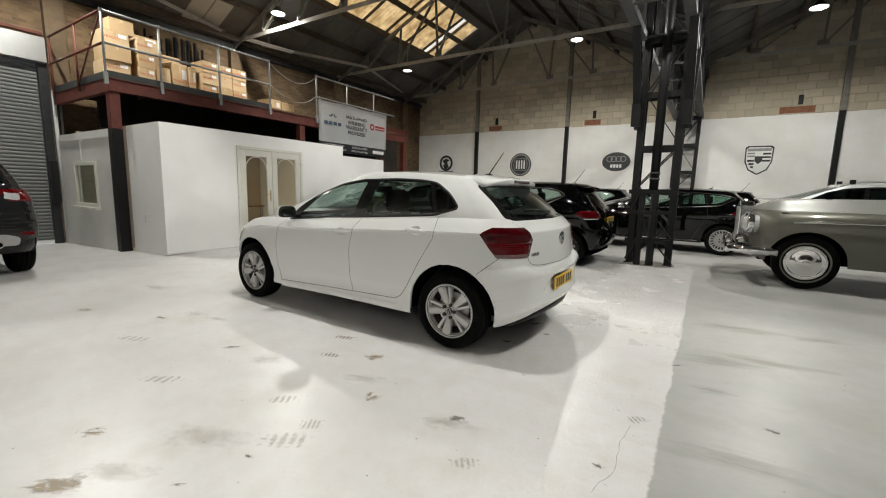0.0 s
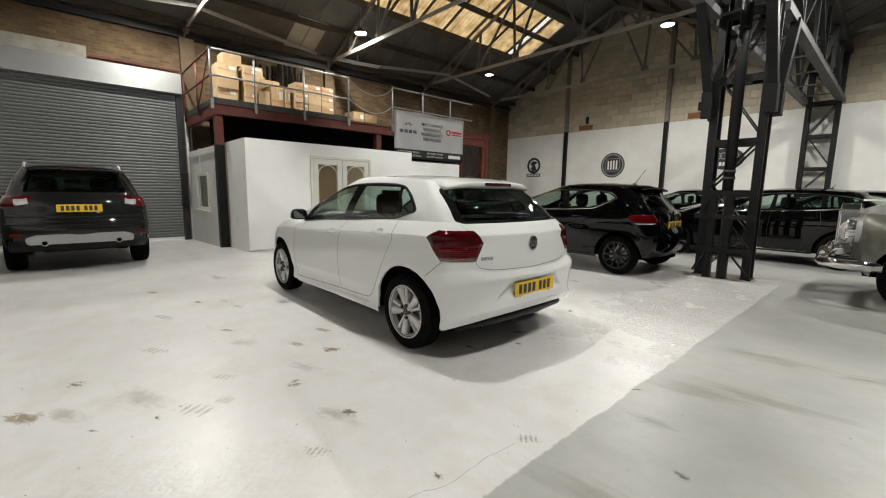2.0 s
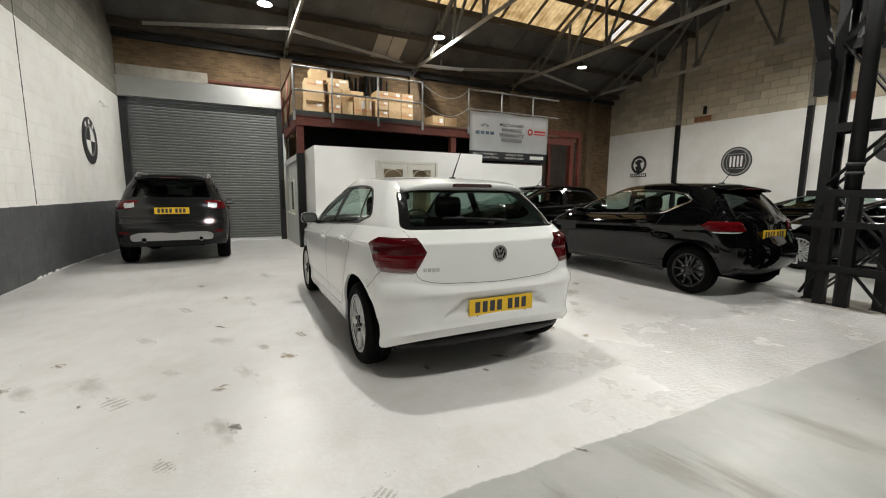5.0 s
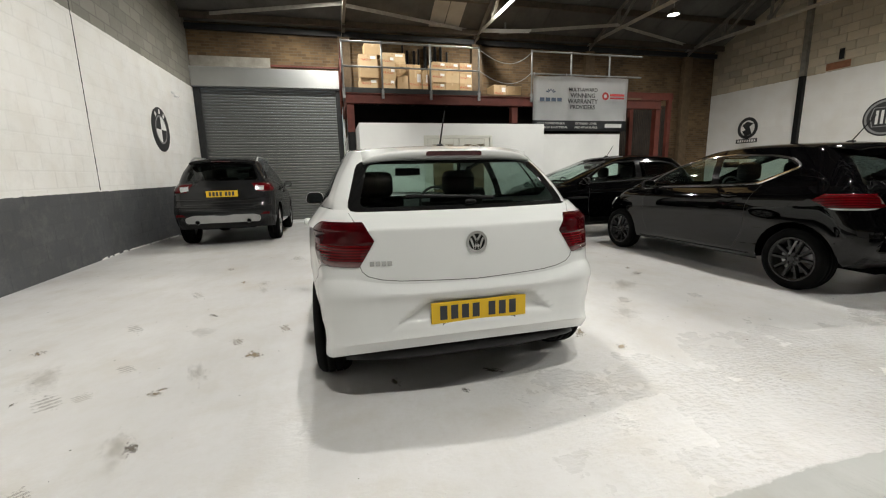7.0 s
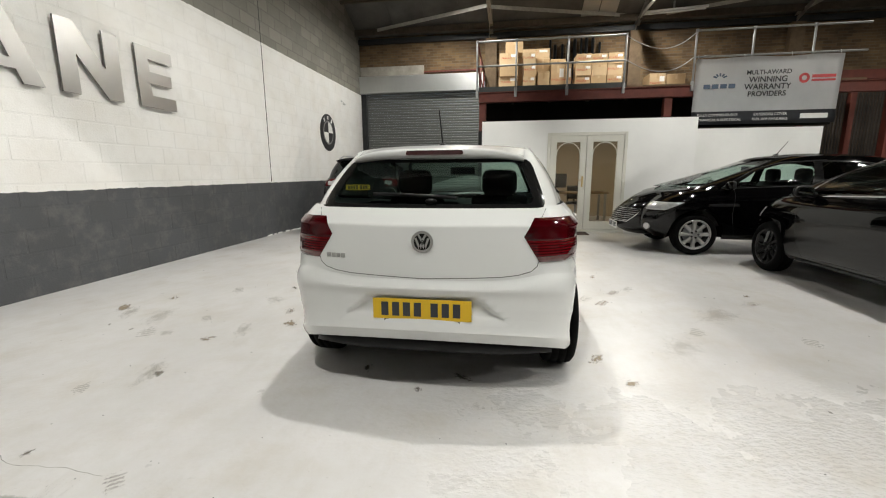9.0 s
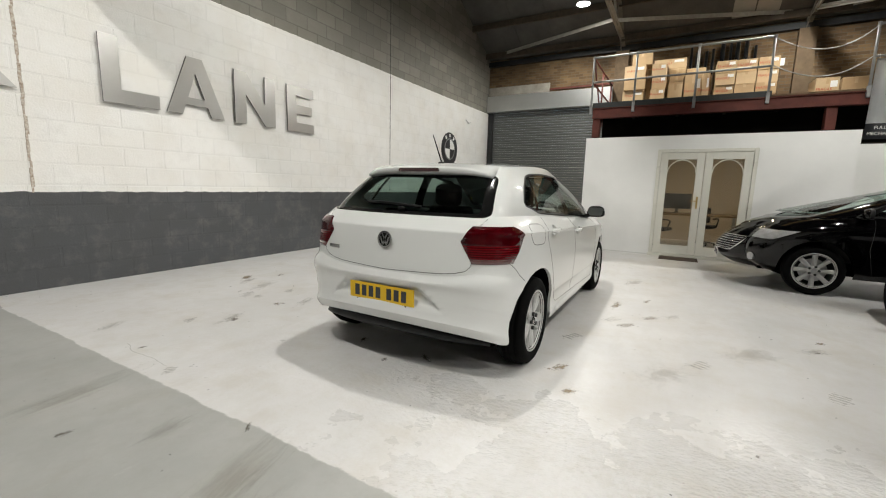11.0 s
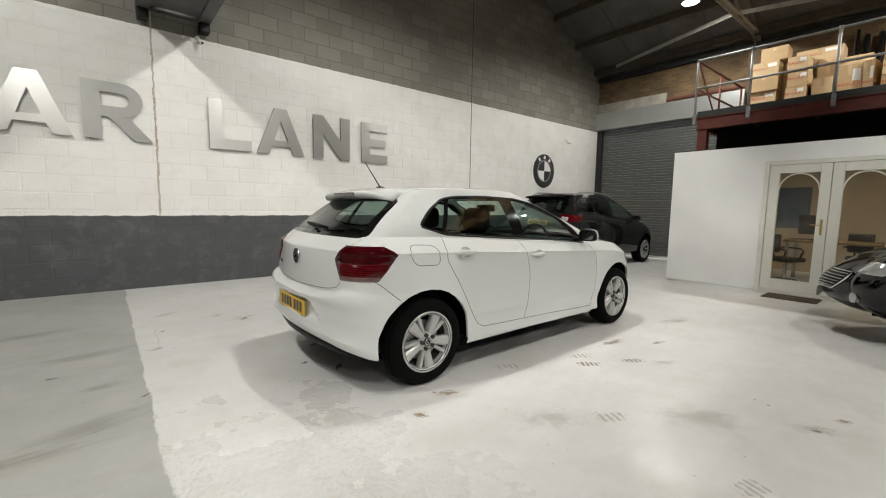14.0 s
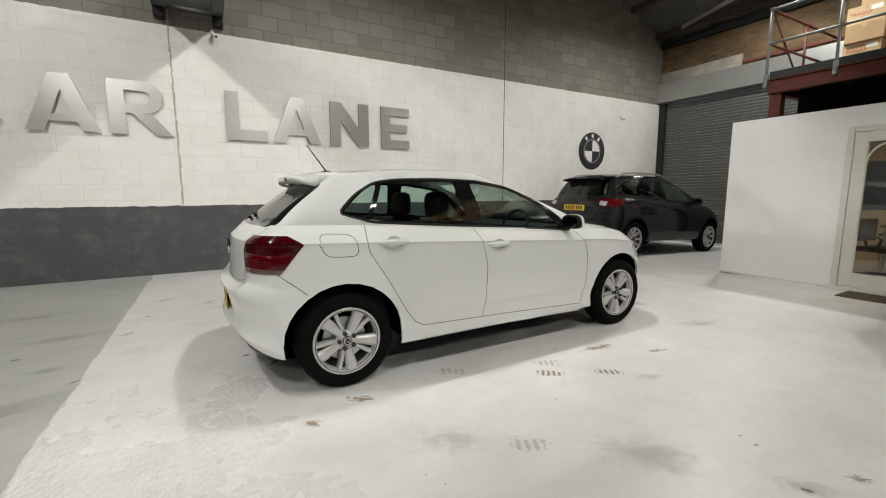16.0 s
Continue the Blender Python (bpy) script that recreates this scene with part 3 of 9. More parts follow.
M["rooflight"] = skylight_material("yellowed_rooflight_sheet", (0.34, 0.2, 0.07), (0.78, 0.56, 0.28))
M["rooflight_clean"] = skylight_material("clean_rooflight_sheet", (0.9, 0.86, 0.78), (0.95, 0.92, 0.86))
rooflight = thing("rooflight", "long rooflight of yellowed translucent corrugated sheets", "rooflight", kind="structure")
joints = [4.2, 5.25, 6.3, 7.35, 8.4, 9.45, 10.5, 11.6, 12.7, 13.72, 14.08, 14.9]
n_sheet = len(joints) - 1
for k in range(n_sheet):
    y0, y1 = joints[k], joints[k + 1]
    bm = bmesh.new()
    nn = 26
    rows = []
    for x in (SKY_X0 - 0.05, (SKY_X0 + SKY_X1) / 2, SKY_X1 + 0.05):
        rows.append([bm.verts.new((x, y0 + (y1 - y0) * i / nn, roof_z(x) + 0.08 + 0.02 * math.sin((y0 + (y1 - y0) * i / nn) * 42))) for i in range(nn + 1)])
    for a, b in zip(rows, rows[1:]):
        for i in range(nn):
            bm.faces.new((a[i], a[i + 1], b[i + 1], b[i]))
    part("sheet", bm, M["rooflight_clean"] if k == n_sheet - 2 else M["rooflight"], rooflight, "cleaner pale sheet" if k == n_sheet - 2 else "", smooth=True)
for k in range(n_sheet + 1):
    y = joints[k]
    bm = bmesh.new()
    bar(bm, (SKY_X0, y, roof_z(SKY_X0) + 0.0), (SKY_X1, y, roof_z(SKY_X1) + 0.0), 0.05, 0.07)
    part("glazing_bar", bm, M["purlin"], rooflight)

# purlins along both bays
for x in [BACK_X + 0.35 + 1.07 * k for k in range(6)] + [VALLEY_X - 0.35 - 1.07 * k for k in range(5)] + [VALLEY_X + 0.35 + 1.07 * k for k in range(6)]:
    p = part("purlin", boxm(x - 0.035, x + 0.035, LEFT_Y, RIGHT_Y, roof_z(x) - 0.2, roof_z(x) - 0.04), M["purlin"])
    tagged(p, "dark timber purlin under the roof sheets", "purlin", "roof purlins", "structure")


def roof_truss(x0, x1, y):
    t = thing("roof_truss", "riveted steel angle roof truss spanning the bay", "roof truss", pose(0, y, 0), "roof trusses", "structure")
    mid, half = (x0 + x1) / 2, (x1 - x0) / 2
    zt = lambda x: EAVE_Z + PITCH * (half - abs(x - mid)) - 0.24
    zb = EAVE_Z + 0.05
    bm = angle_bar(bmesh.new(), (x0, 0, zb), (x1, 0, zb), 0.09, 0.012)
    part("bottom_chord", bm, M["truss_pale"], t)
    for s in (-1, 1):
        part("top_chord", angle_bar(bmesh.new(), (mid + s * half, 0, EAVE_Z - 0.16), (mid, 0, zt(mid)), 0.11, 0.012), M["truss"], t)
        nb = [mid + s * half * f for f in (0.73, 0.47, 0.2)]
        nt_ = [mid + s * half * f for f in (0.72, 0.46, 0.22)]
        pairs = [((nb[0], zb), (nt_[0], zt(nt_[0]))), ((nb[0], zb), (nt_[1], zt(nt_[1]))), ((nb[1], zb), (nt_[1], zt(nt_[1]))), ((nb[1], zb), (nt_[2], zt(nt_[2]))), ((nb[2], zb), (mid, zt(mid))), ((nb[2], zb), (nt_[2], zt(nt_[2])))]
        for (ax, az), (bx, bz) in pairs:
            part("web_member", angle_bar(bmesh.new(), (ax, 0, az), (bx, 0, bz), 0.055, 0.008, up=(0, 1, 0)), M["truss"], t)
        for bx in nb:
            part("gusset_plate", boxm(bx - 0.13, bx + 0.13, -0.006, 0.006, zb - 0.04, zb + 0.16), M["truss"], t)
    return t


for y in TRUSS_Y:
    roof_truss(BACK_X, VALLEY_X, y)
    roof_truss(VALLEY_X, EAST_X, y)
# pale wind braces at tie level: wall, tie, wall
for (ya, yb, yc) in ((LEFT_Y + 0.05, TRUSS_Y[0], TRUSS_Y[1]), (TRUSS_Y[1], TRUSS_Y[2], TRUSS_Y[3])):
    for a, b in (((BACK_X + 0.1, ya), (-10.5, yb)), ((-10.5, yb), (BACK_X + 0.15, yc))):
        p = part("wind_brace", angle_bar(bmesh.new(), (*a, EAVE_Z + 0.12), (*b, EAVE_Z + 0.16), 0.08, 0.012), M["truss_pale"])
        tagged(p, "pale steel angle wind brace between trusses", "wind brace", "wind braces", "structure")
# eaves beam and piers on the back wall
p = part("eaves_beam", boxm(BACK_X + 0.003, BACK_X + 0.12, LEFT_Y + 0.01, RIGHT_Y, EAVE_Z - 0.22, EAVE_Z - 0.08), M["grey_steel"])
tagged(p, "dark painted eaves beam along the brick wall", "eaves beam", kind="structure")
for y in (3.55, 7.6, 11.65, 15.7):
    p = part("wall_pier", boxm(BACK_X + 0.002, BACK_X + 0.16, y - 0.17, y + 0.17, 3.15 if y < 11 else 0, EAVE_Z - 0.23), M["timber"])
    tagged(p, "brown boarded pier on the brick wall", "pier", "wall piers", "structure")

# lamps
LAMPS = [(-9.65, 2.88, 5.62, 1.0), (-9.75, 7.45, 5.66, 1.0), (-9.6, 12.75, 5.52, 0.12), (-2.95, 3.4, 5.64, 1.05), (-3.1, 7.8, 5.64, 0.97), (-3.5, 12.8, 5.62, 1.0), (1.8, 13.0, 5.5, 1.0), (1.7, 3.4, 5.62, 1.08), (1.8, 7.8, 5.62, 1.0)]
for x, y, z, power in LAMPS:
    t = thing("high_bay_lamp", "round white LED high bay lamp hung under the roof, lit", "lamp", pose(x, y, z), "high bay lamps")
    bm = bmesh.new()
    lathe(bm, [(0.0, 0.16), (0.06, 0.16), (0.1, 0.1), (0.17, 0.03), (0.185, 0.0), (0.175, 0.0), (0.165, 0.012), (0.0, 0.012)], 24, "z")
    part("housing", bm, M["grey_steel"], t, smooth=True)
    part("lens", disc(bmesh.new(), (0, 0, 0.004), 0.15, "z", 24, depth=0.006), M["lamp"] if power > 0.5 else M["lamp_dim"], t, "bright white lens")
    part("hanger", rod(bmesh.new(), (0, 0, 0.15), (0, 0, roof_z(x) - z - 0.02), 0.008, 6), M["galv"], t)
    ld = bpy.data.lights.new("high_bay", "SPOT")
    ld.shadow_soft_size, ld.energy, ld.color = 0.045, LAMP_WATTS * power, (1.0, 0.985, 0.915)
    ld.spot_size, ld.spot_blend = radians(172), 0.45
    lo = new("high_bay_light", ld)
    lo.matrix_basis = pose(x, y, z - 0.03)

# ---- roller shutter ----
shutter = thing("roller_shutter", "closed grey galvanised roller shutter door in the brick wall", "roller shutter", kind="structure")
SLAT, S_Y0, S_Y1 = 0.0765, -0.42, 3.26
bm = bmesh.new()
prof = [(0.0, 0.0), (0.012, 0.006), (0.02, 0.022), (0.022, 0.038), (0.02, 0.054), (0.012, 0.07), (0.0, 0.0755)]
for (xa, za), (xb, zb) in zip(prof, prof[1:]):
    v = [bm.verts.new(p) for p in ((xa, S_Y0, za), (xa, S_Y1, za), (xb, S_Y1, zb), (xb, S_Y0, zb))]
    bm.faces.new(v)
first = None
for k in range(-2, 48):
    m = pose(BACK_X - 0.1, 0, 0.06 + k * SLAT)
    if first is None:
        first = part("slat", bm, M["shutter"], shutter, smooth=True, pose_=m)
    else:
        again(first, shutter, m)
part("bottom_rail", boxm(BACK_X - 0.11, BACK_X - 0.06, S_Y0, S_Y1, -0.158, -0.091), M["white_plastic"], shutter, "pale bottom rail")
for y0, y1 in ((LEFT_Y + 0.004, S_Y0 + 0.03), (S_Y1 - 0.03, 3.38)):
    part("guide_rail", boxm(BACK_X - 0.15, BACK_X + 0.02, y0, y1, -0.2, 3.68, bevel=0.008), M["grey_steel"], shutter)
part("hood", boxm(BACK_X - 0.05, BACK_X + 0.14, LEFT_Y + 0.006, 3.36, 3.69, 4.19, bevel=0.006), M["hood_steel"], shutter, "brushed metal hood cover")
p = part("rubble_course", boxm(BACK_X + 0.002, BACK_X + 0.05, LEFT_Y + 0.02, 1.5, 4.2, 4.48), M["cement"])
tagged(p, "patched cement render above the shutter", "render patch", kind="structure")
p = part("lintel_ledge", boxm(BACK_X + 0.002, BACK_X + 0.06, 1.5, 3.35, 4.26, 4.31), M["rust"])
tagged(p, "rusty steel lintel ledge above the shutter", "lintel", kind="structure")
for dy, r in ((3.5, 0.035), (3.6, 0.022)):
    p = part("conduit_pipe", rod(bmesh.new(), (BACK_X + 0.1, dy - 0.08, -0.2), (BACK_X + 0.1, dy - 0.08, 5.1), r, 10), M["white_plastic"] if r > 0.03 else M["galv"], smooth=True)
    tagged(p, "grey metal conduit pipe running up the wall", "pipe", "conduits beside the shutter")
p = part("chain_box", boxm(BACK_X + 0.05, BACK_X + 0.17, 3.24, 3.36, 0.75, 1.65, bevel=0.01), M["black_steel"])
tagged(p, "dark shutter chain box beside the door", "control box")

# ---- office ----
OFF_Y0, OFF_Y1, OFF_Z = 3.57, 7.70, 2.25
D_Y0, D_Y1, D_Z = 4.90, 6.44, 2.0
bm = bmesh.new()
prism(bm, [(OFF_Y0, 0), (D_Y0, 0), (D_Y0, D_Z), (D_Y1, D_Z), (D_Y1, 0), (OFF_Y1, 0), (OFF_Y1, OFF_Z), (OFF_Y0, OFF_Z)], OFFICE_X - 0.1, OFFICE_X, "yz")
office = part("wall_office", bm, M["plaster"])
tagged(office, "smooth white boarded office wall under the mezzanine", "wall", kind="structure")
for nm, a, b, c, d in (("wall_office_flank", -8.95, OFFICE_X - 0.1, OFF_Y0, OFF_Y0 + 0.1), ("wall_office_end", -11.0, OFFICE_X - 0.1, OFF_Y1 - 0.1, OFF_Y1)):
    p = part(nm, boxm(a, b, c, d, -0.1, OFF_Z), M["plaster"])
    tagged(p, "smooth white boarded side wall of the office", "wall", kind="structure")
p = part("ceiling_office", boxm(-11.0, OFFICE_X - 0.1, OFF_Y0 + 0.1, OFF_Y1 - 0.1, OFF_Z - 0.06, OFF_Z - 0.002), M["plaster"])
tagged(p, "white office ceiling", "ceiling", kind="structure")
# office top coloured near-black, as it lies in the mezzanine's shade
p = part("roof_office", boxm(-11.0, OFFICE_X - 0.02, OFF_Y0 + 0.02, OFF_Y1 - 0.02, OFF_Z + 0.001, OFF_Z + 0.014), M["shade_board"])
tagged(p, "near-black board over the office, coloured for the shade under the mezzanine", "office roof", kind="structure")
p = part("wall_office_rear", boxm(-11.1, -11.0, OFF_Y0 - 0.1, OFF_Y1, 0, OFF_Z), M["paper_tan"])
tagged(p, "tan painted rear wall inside the office", "wall", kind="structure")
p = part("wall_office_side", boxm(-11.0, -8.95, OFF_Y0 + 0.0, OFF_Y0 + 0.08, 0, OFF_Z), M["paper_tan"])
tagged(p, "tan partition inside the office", "wall", kind="structure")
p = part("baseboard", boxm(OFFICE_X + 0.001, OFFICE_X + 0.012, OFF_Y0, D_Y0 - 0.01, 0, 0.02), M["grey_board"])
tagged(p, "thin grey floor trim along the office wall", "baseboard", kind="structure")

p = part("socket", boxm(-8.42, -8.34, OFF_Y0 - 0.02, OFF_Y0, 0.52, 0.66, bevel=0.005), M["white_plastic"])
tagged(p, "white plastic socket box on the office side wall", "socket")

# lower side room with its window
bm = bmesh.new()
SY = 3.42
WX0, WX1, WZ0, WZ1 = -11.15, -9.98, 0.72, 1.62
box(bm, BACK_X + 0.16, WX0, SY, SY + 0.1, -0.2, 2.2)
box(bm, WX1, -9.22, SY, SY + 0.1, -0.2, 2.2)
box(bm, WX0, WX1, SY, SY + 0.1, -0.2, WZ0)
box(bm, WX0, WX1, SY, SY + 0.1, WZ1, 2.2)
p = part("wall_side_room", bm, M["grey_board"])
tagged(p, "pale grey boarded side room wall", "wall", kind="structure")
win = thing("window_1", "small white framed window in the pale grey side wall", "window", kind="structure")
for x0, x1, z0, z1 in ((WX0, WX0 + 0.07, WZ0, WZ1), (WX1 - 0.07, WX1, WZ0, WZ1), (WX0 + 0.07, WX1 - 0.07, WZ0, WZ0 + 0.07), (WX0 + 0.07, WX1 - 0.07, WZ1 - 0.07, WZ1)):
    part("window_frame", boxm(x0, x1, SY - 0.03, SY + 0.06, z0, z1, bevel=0.008), M["upvc"], win)
part("window_sill", boxm(WX0 - 0.04, WX1 + 0.04, SY - 0.09, SY, WZ0 - 0.04, WZ0 - 0.003, bevel=0.006), M["upvc"], win)
part("pane", boxm(WX0 + 0.07, WX1 - 0.07, SY + 0.01, SY + 0.016, WZ0 + 0.07, WZ1 - 0.07), M["glass_clear"], win)
part("sash_bar", boxm(WX0 + 0.2, WX0 + 0.225, SY - 0.005, SY + 0.045, WZ0 + 0.07, WZ1 - 0.07, bevel=0.006), M["upvc"], win)
p = part("wall_side_room_inner", boxm(WX0 + 0.02, WX1 - 0.02, SY + 0.066, SY + 0.08, WZ0 + 0.02, WZ1 - 0.02), M["tan_lining"])
tagged(p, "tan lining seen through the small side window", "wall", kind="structure")
p = part("cable_trunking", boxm(-11.9, -9.25, SY - 0.025, SY - 0.001, 2.05, 2.1), M["white_plastic"])
tagged(p, "white cable trunking along the side room", "trunking")
p = part("conduit_pipe", rod(bmesh.new(), (-10.7, SY - 0.015, 1.66), (-10.7, SY - 0.015, 2.05), 0.012, 8), M["white_plastic"])
tagged(p, "short white conduit above the window", "pipe")

# second white partition beyond the office
p = part("wall_partition", boxm(-8.98, -8.88, OFF_Y1 + 0.003, 10.62, 0, 2.14), M["plaster"])
tagged(p, "white boarded partition behind the parked cars", "wall", kind="structure")
p = part("wall_under_mezzanine", boxm(-11.95, -11.85, OFF_Y1, 12.0, 0, 2.8), M["corrugated"])
tagged(p, "dark corrugated lining under the mezzanine", "wall", kind="structure")

# double doors, cream frames and arched glass
doors = thing("door_1", "closed double doors, cream frames, glass with arched glazing bars", "door", pose(OFFICE_X, 0, 0), kind="structure")
for y0, y1, z0, z1 in ((D_Y0, D_Y0 + 0.06, 0, D_Z), (D_Y1 - 0.06, D_Y1, 0, D_Z), (D_Y0 + 0.06, D_Y1 - 0.06, D_Z - 0.06, D_Z), (D_Y0 + 0.06, D_Y1 - 0.06, 0.0, 0.05)):
    part("door_frame", boxm(-0.08, 0.03, y0, y1, z0, z1, bevel=0.006), M["upvc"], doors)
ymid = (D_Y0 + D_Y1) / 2
for s, (a, b) in ((1, (D_Y0 + 0.065, ymid - 0.004)), (-1, (ymid + 0.004, D_Y1 - 0.065))):
    leaf = part("door_leaf", boxm(-0.045, 0.02, a, a + 0.12, 0.055, D_Z - 0.065, bevel=0.006), M["upvc"], doors)
    bm = bmesh.new()
    box(bm, -0.045, 0.02, b - 0.12, b, 0.055, D_Z - 0.065, bevel=0.006)
    box(bm, -0.045, 0.02, a + 0.12, b - 0.12, 0.055, 0.22)
    box(bm, -0.045, 0.02, a + 0.12, b - 0.12, D_Z - 0.185, D_Z - 0.065)
    part("leaf_rail", bm, M["upvc"], leaf)
    g0, g1, gm = a + 0.12, b - 0.12, (a + b) / 2
    part("pane", boxm(-0.014, -0.008, g0, g1, 0.22, D_Z - 0.185), M["glass_clear"], leaf)
    arc = [(0.0, gm + (g1 - g0) / 2 * math.cos(u), D_Z - 0.185 - 0.25 + 0.24 * math.sin(u)) for u in [math.pi * k / 16 for k in range(17)]]
    part("arched_bar", tube(bmesh.new(), arc, 0.011, 8), M["upvc"], leaf, smooth=True)
    for z in (0.25, 1.0, 1.72):
        yh = D_Y0 + 0.03 if s > 0 else D_Y1 - 0.03
        part("hinge", boxm(0.02, 0.045, yh - 0.03, yh + 0.03, z - 0.035, z + 0.035, bevel=0.006), M["upvc"], leaf)
hy = ymid - 0.06
hb = boxm(0.02, 0.03, hy - 0.014, hy + 0.014, 0.92, 1.14, bevel=0.004)
bar(hb, (0.055, hy - 0.01, 1.06), (0.055, hy - 0.12, 1.06), 0.014, 0.014)
bar(hb, (0.025, hy, 1.06), (0.06, hy, 1.06), 0.014, 0.014)
part("door_handle", hb, M["brass"], doors, "brass lever handle")
p = part("door_mat", boxm(-7.6, -7.18, 5.1, 5.72, 0.0, 0.012, bevel=0.004), M["mat_dark"])
tagged(p, "thin dark brown door mat before the office doors", "door mat")
p = part("door_sill", boxm(OFFICE_X + 0.03, OFFICE_X + 0.09, D_Y0 - 0.02, D_Y1 + 0.02, 0, 0.05, bevel=0.008), M["upvc"])
tagged(p, "cream door sill", "door sill", kind="structure")


# furniture glimpsed through the glass
def office_chair(m):
    t = thing("office_chair", "black padded office chair behind the glass doors", "office chair", m, "office chairs")
    part("seat", boxm(-0.24, 0.24, -0.24, 0.24, 0.44, 0.52, bevel=0.03), M["black_plastic"], t)
    part("backrest", boxm(-0.28, -0.22, -0.2, 0.2, 0.6, 0.98, bevel=0.025), M["black_plastic"], t)
    for sy in (-1, 1):
        part("armrest", tube(bmesh.new(), [(-0.24, sy * 0.26, 0.7), (0.1, sy * 0.27, 0.7), (0.16, sy * 0.27, 0.66), (0.1, sy * 0.25, 0.46)], 0.018, 8), M["black_plastic"], t, smooth=True)
    part("back_stem", bar(bmesh.new(), (-0.2, 0, 0.46), (-0.25, 0, 0.62), 0.05, 0.02), M["black_plastic"], t)
    part("post", rod(bmesh.new(), (0, 0, 0.09), (0, 0, 0.45), 0.025, 10), M["galv"], t)
    for k in range(5):
        u = k * math.tau / 5
        part("leg", bar(bmesh.new(), (0, 0, 0.09), (0.28 * math.cos(u), 0.28 * math.sin(u), 0.05), 0.04, 0.03), M["black_plastic"], t)
        part("castor", rod(bmesh.new(), (0.27 * math.cos(u), 0.27 * math.sin(u) - 0.015, 0.027), (0.27 * math.cos(u), 0.27 * math.sin(u) + 0.015, 0.027), 0.027, 10), M["black_plastic"], t)
    return t


office_chair(pose(-9.0, 5.0, 0, 0, 0, 70) @ Matrix.Scale(0.86, 4))
office_chair(pose(-10.2, 5.9, 0, 0, 0, 160) @ Matrix.Scale(0.9, 4))
desk = thing("desk", "pale office desk inside the office", "desk", pose(-9.6, 5.7, 0))
part("tabletop", boxm(-0.4, 0.4, -0.8, 0.8, 0.71, 0.745, bevel=0.005), M["timber"], desk)
for sx in (-1, 1):
    for sy in (-1, 1):
        part("leg", boxm(sx * 0.35 - 0.025, sx * 0.35 + 0.025, sy * 0.74 - 0.025, sy * 0.74 + 0.025, 0, 0.71), M["galv"], desk)
mon = thing("monitor", "black computer monitor on the office desk", "monitor", pose(-9.6, 5.3, 0.745))
part("screen", boxm(-0.02, 0.02, -0.27, 0.27, 0.1, 0.44, bevel=0.006), M["black_plastic"], mon)
part("stand", boxm(-0.09, 0.09, -0.1, 0.1, 0.0, 0.015), M["black_plastic"], mon)
part("neck", boxm(-0.03, -0.021, -0.03, 0.03, 0.015, 0.2), M["black_plastic"], mon)
poster = part("wall_poster", boxm(-10.998, -10.99, 4.2, 4.95, 0.9, 1.75), M["slate_blue"])
tagged(poster, "dark blue poster on the office rear wall", "poster")
ld = bpy.data.lights.new("office_downlight", "AREA")
ld.shape, ld.size, ld.energy, ld.color = "DISK", 0.12, 26, (1.0, 0.8, 0.55)
lo = new("office_light", ld)
lo.matrix_basis = pose(-8.9, 5.6, OFF_Z - 0.075)
dl = thing("downlight", "round recessed downlight in the office ceiling, lit warm", "lamp", pose(-8.9, 5.6, OFF_Z - 0.062))
part("lens", disc(bmesh.new(), (0, 0, -0.004), 0.05, "z", 20, depth=0.006), M["lamp_dim"], dl)
part("bezel", lathe(bmesh.new(), [(0.05, -0.008), (0.07, -0.008), (0.07, 0.0)], 20, "z"), M["white_plastic"], dl)

# ---- mezzanine ----
MZ_Y0, MZ_Y1 = 3.40, 12.05
mezz = thing("mezzanine", "steel mezzanine with red oxide beams and a dark boarded deck", "mezzanine", kind="structure")
# two near-black boards added so the void under the deck looks unlit
part("deck_lining", boxm(BACK_X + 0.17, MEZZ_X - 0.03, MZ_Y0 + 0.03, 11.4, 3.055, 3.078), M["shade_board"], mezz, "near-black board added for the shade under the deck")
part("rear_board", boxm(-9.95, -9.9, MZ_Y0 + 0.1, 11.4, OFF_Z + 0.02, 3.05), M["shade_board"], mezz, "near-black board added to keep the space under the deck in shade")
part("deck", boxm(BACK_X + 0.17, MEZZ_X - 0.02, MZ_Y0 + 0.03, 11.4, 3.08, 3.12), M["timber"], mezz)
part("edge_beam", boxm(MEZZ_X - 0.12, MEZZ_X, MZ_Y0, MZ_Y1, 2.84, 3.07, bevel=0.006), M["rust"], mezz)
bm = bmesh.new()
box(bm, MEZZ_X + 0.001, MEZZ_X + 0.05, MZ_Y0, MZ_Y1, 2.84, 2.86)
box(bm, MEZZ_X + 0.001, MEZZ_X + 0.05, MZ_Y0, MZ_Y1, 3.05, 3.07)
part("beam_flange", bm, M["rust"], mezz)
part("side_beam", boxm(BACK_X + 0.17, MEZZ_X - 0.12, MZ_Y0, MZ_Y0 + 0.1, 2.84, 3.07), M["rust"], mezz)
part("kick_board", boxm(MEZZ_X - 0.02, MEZZ_X + 0.01, MZ_Y0, 6.68, 3.072, 3.19), M["deck"], mezz, "dark kick board")
part("kick_board", boxm(BACK_X + 0.3, MEZZ_X - 0.02, MZ_Y0 - 0.01, MZ_Y0 + 0.02, 3.072, 3.19), M["deck"], mezz)
for y in (3.48, 7.6, 12.0):
    part("column", boxm(MEZZ_X - 0.2, MEZZ_X - 0.04, y - 0.07, y + 0.09, 2.2 if y < 4 else 0, 2.84), M["rust"], mezz)
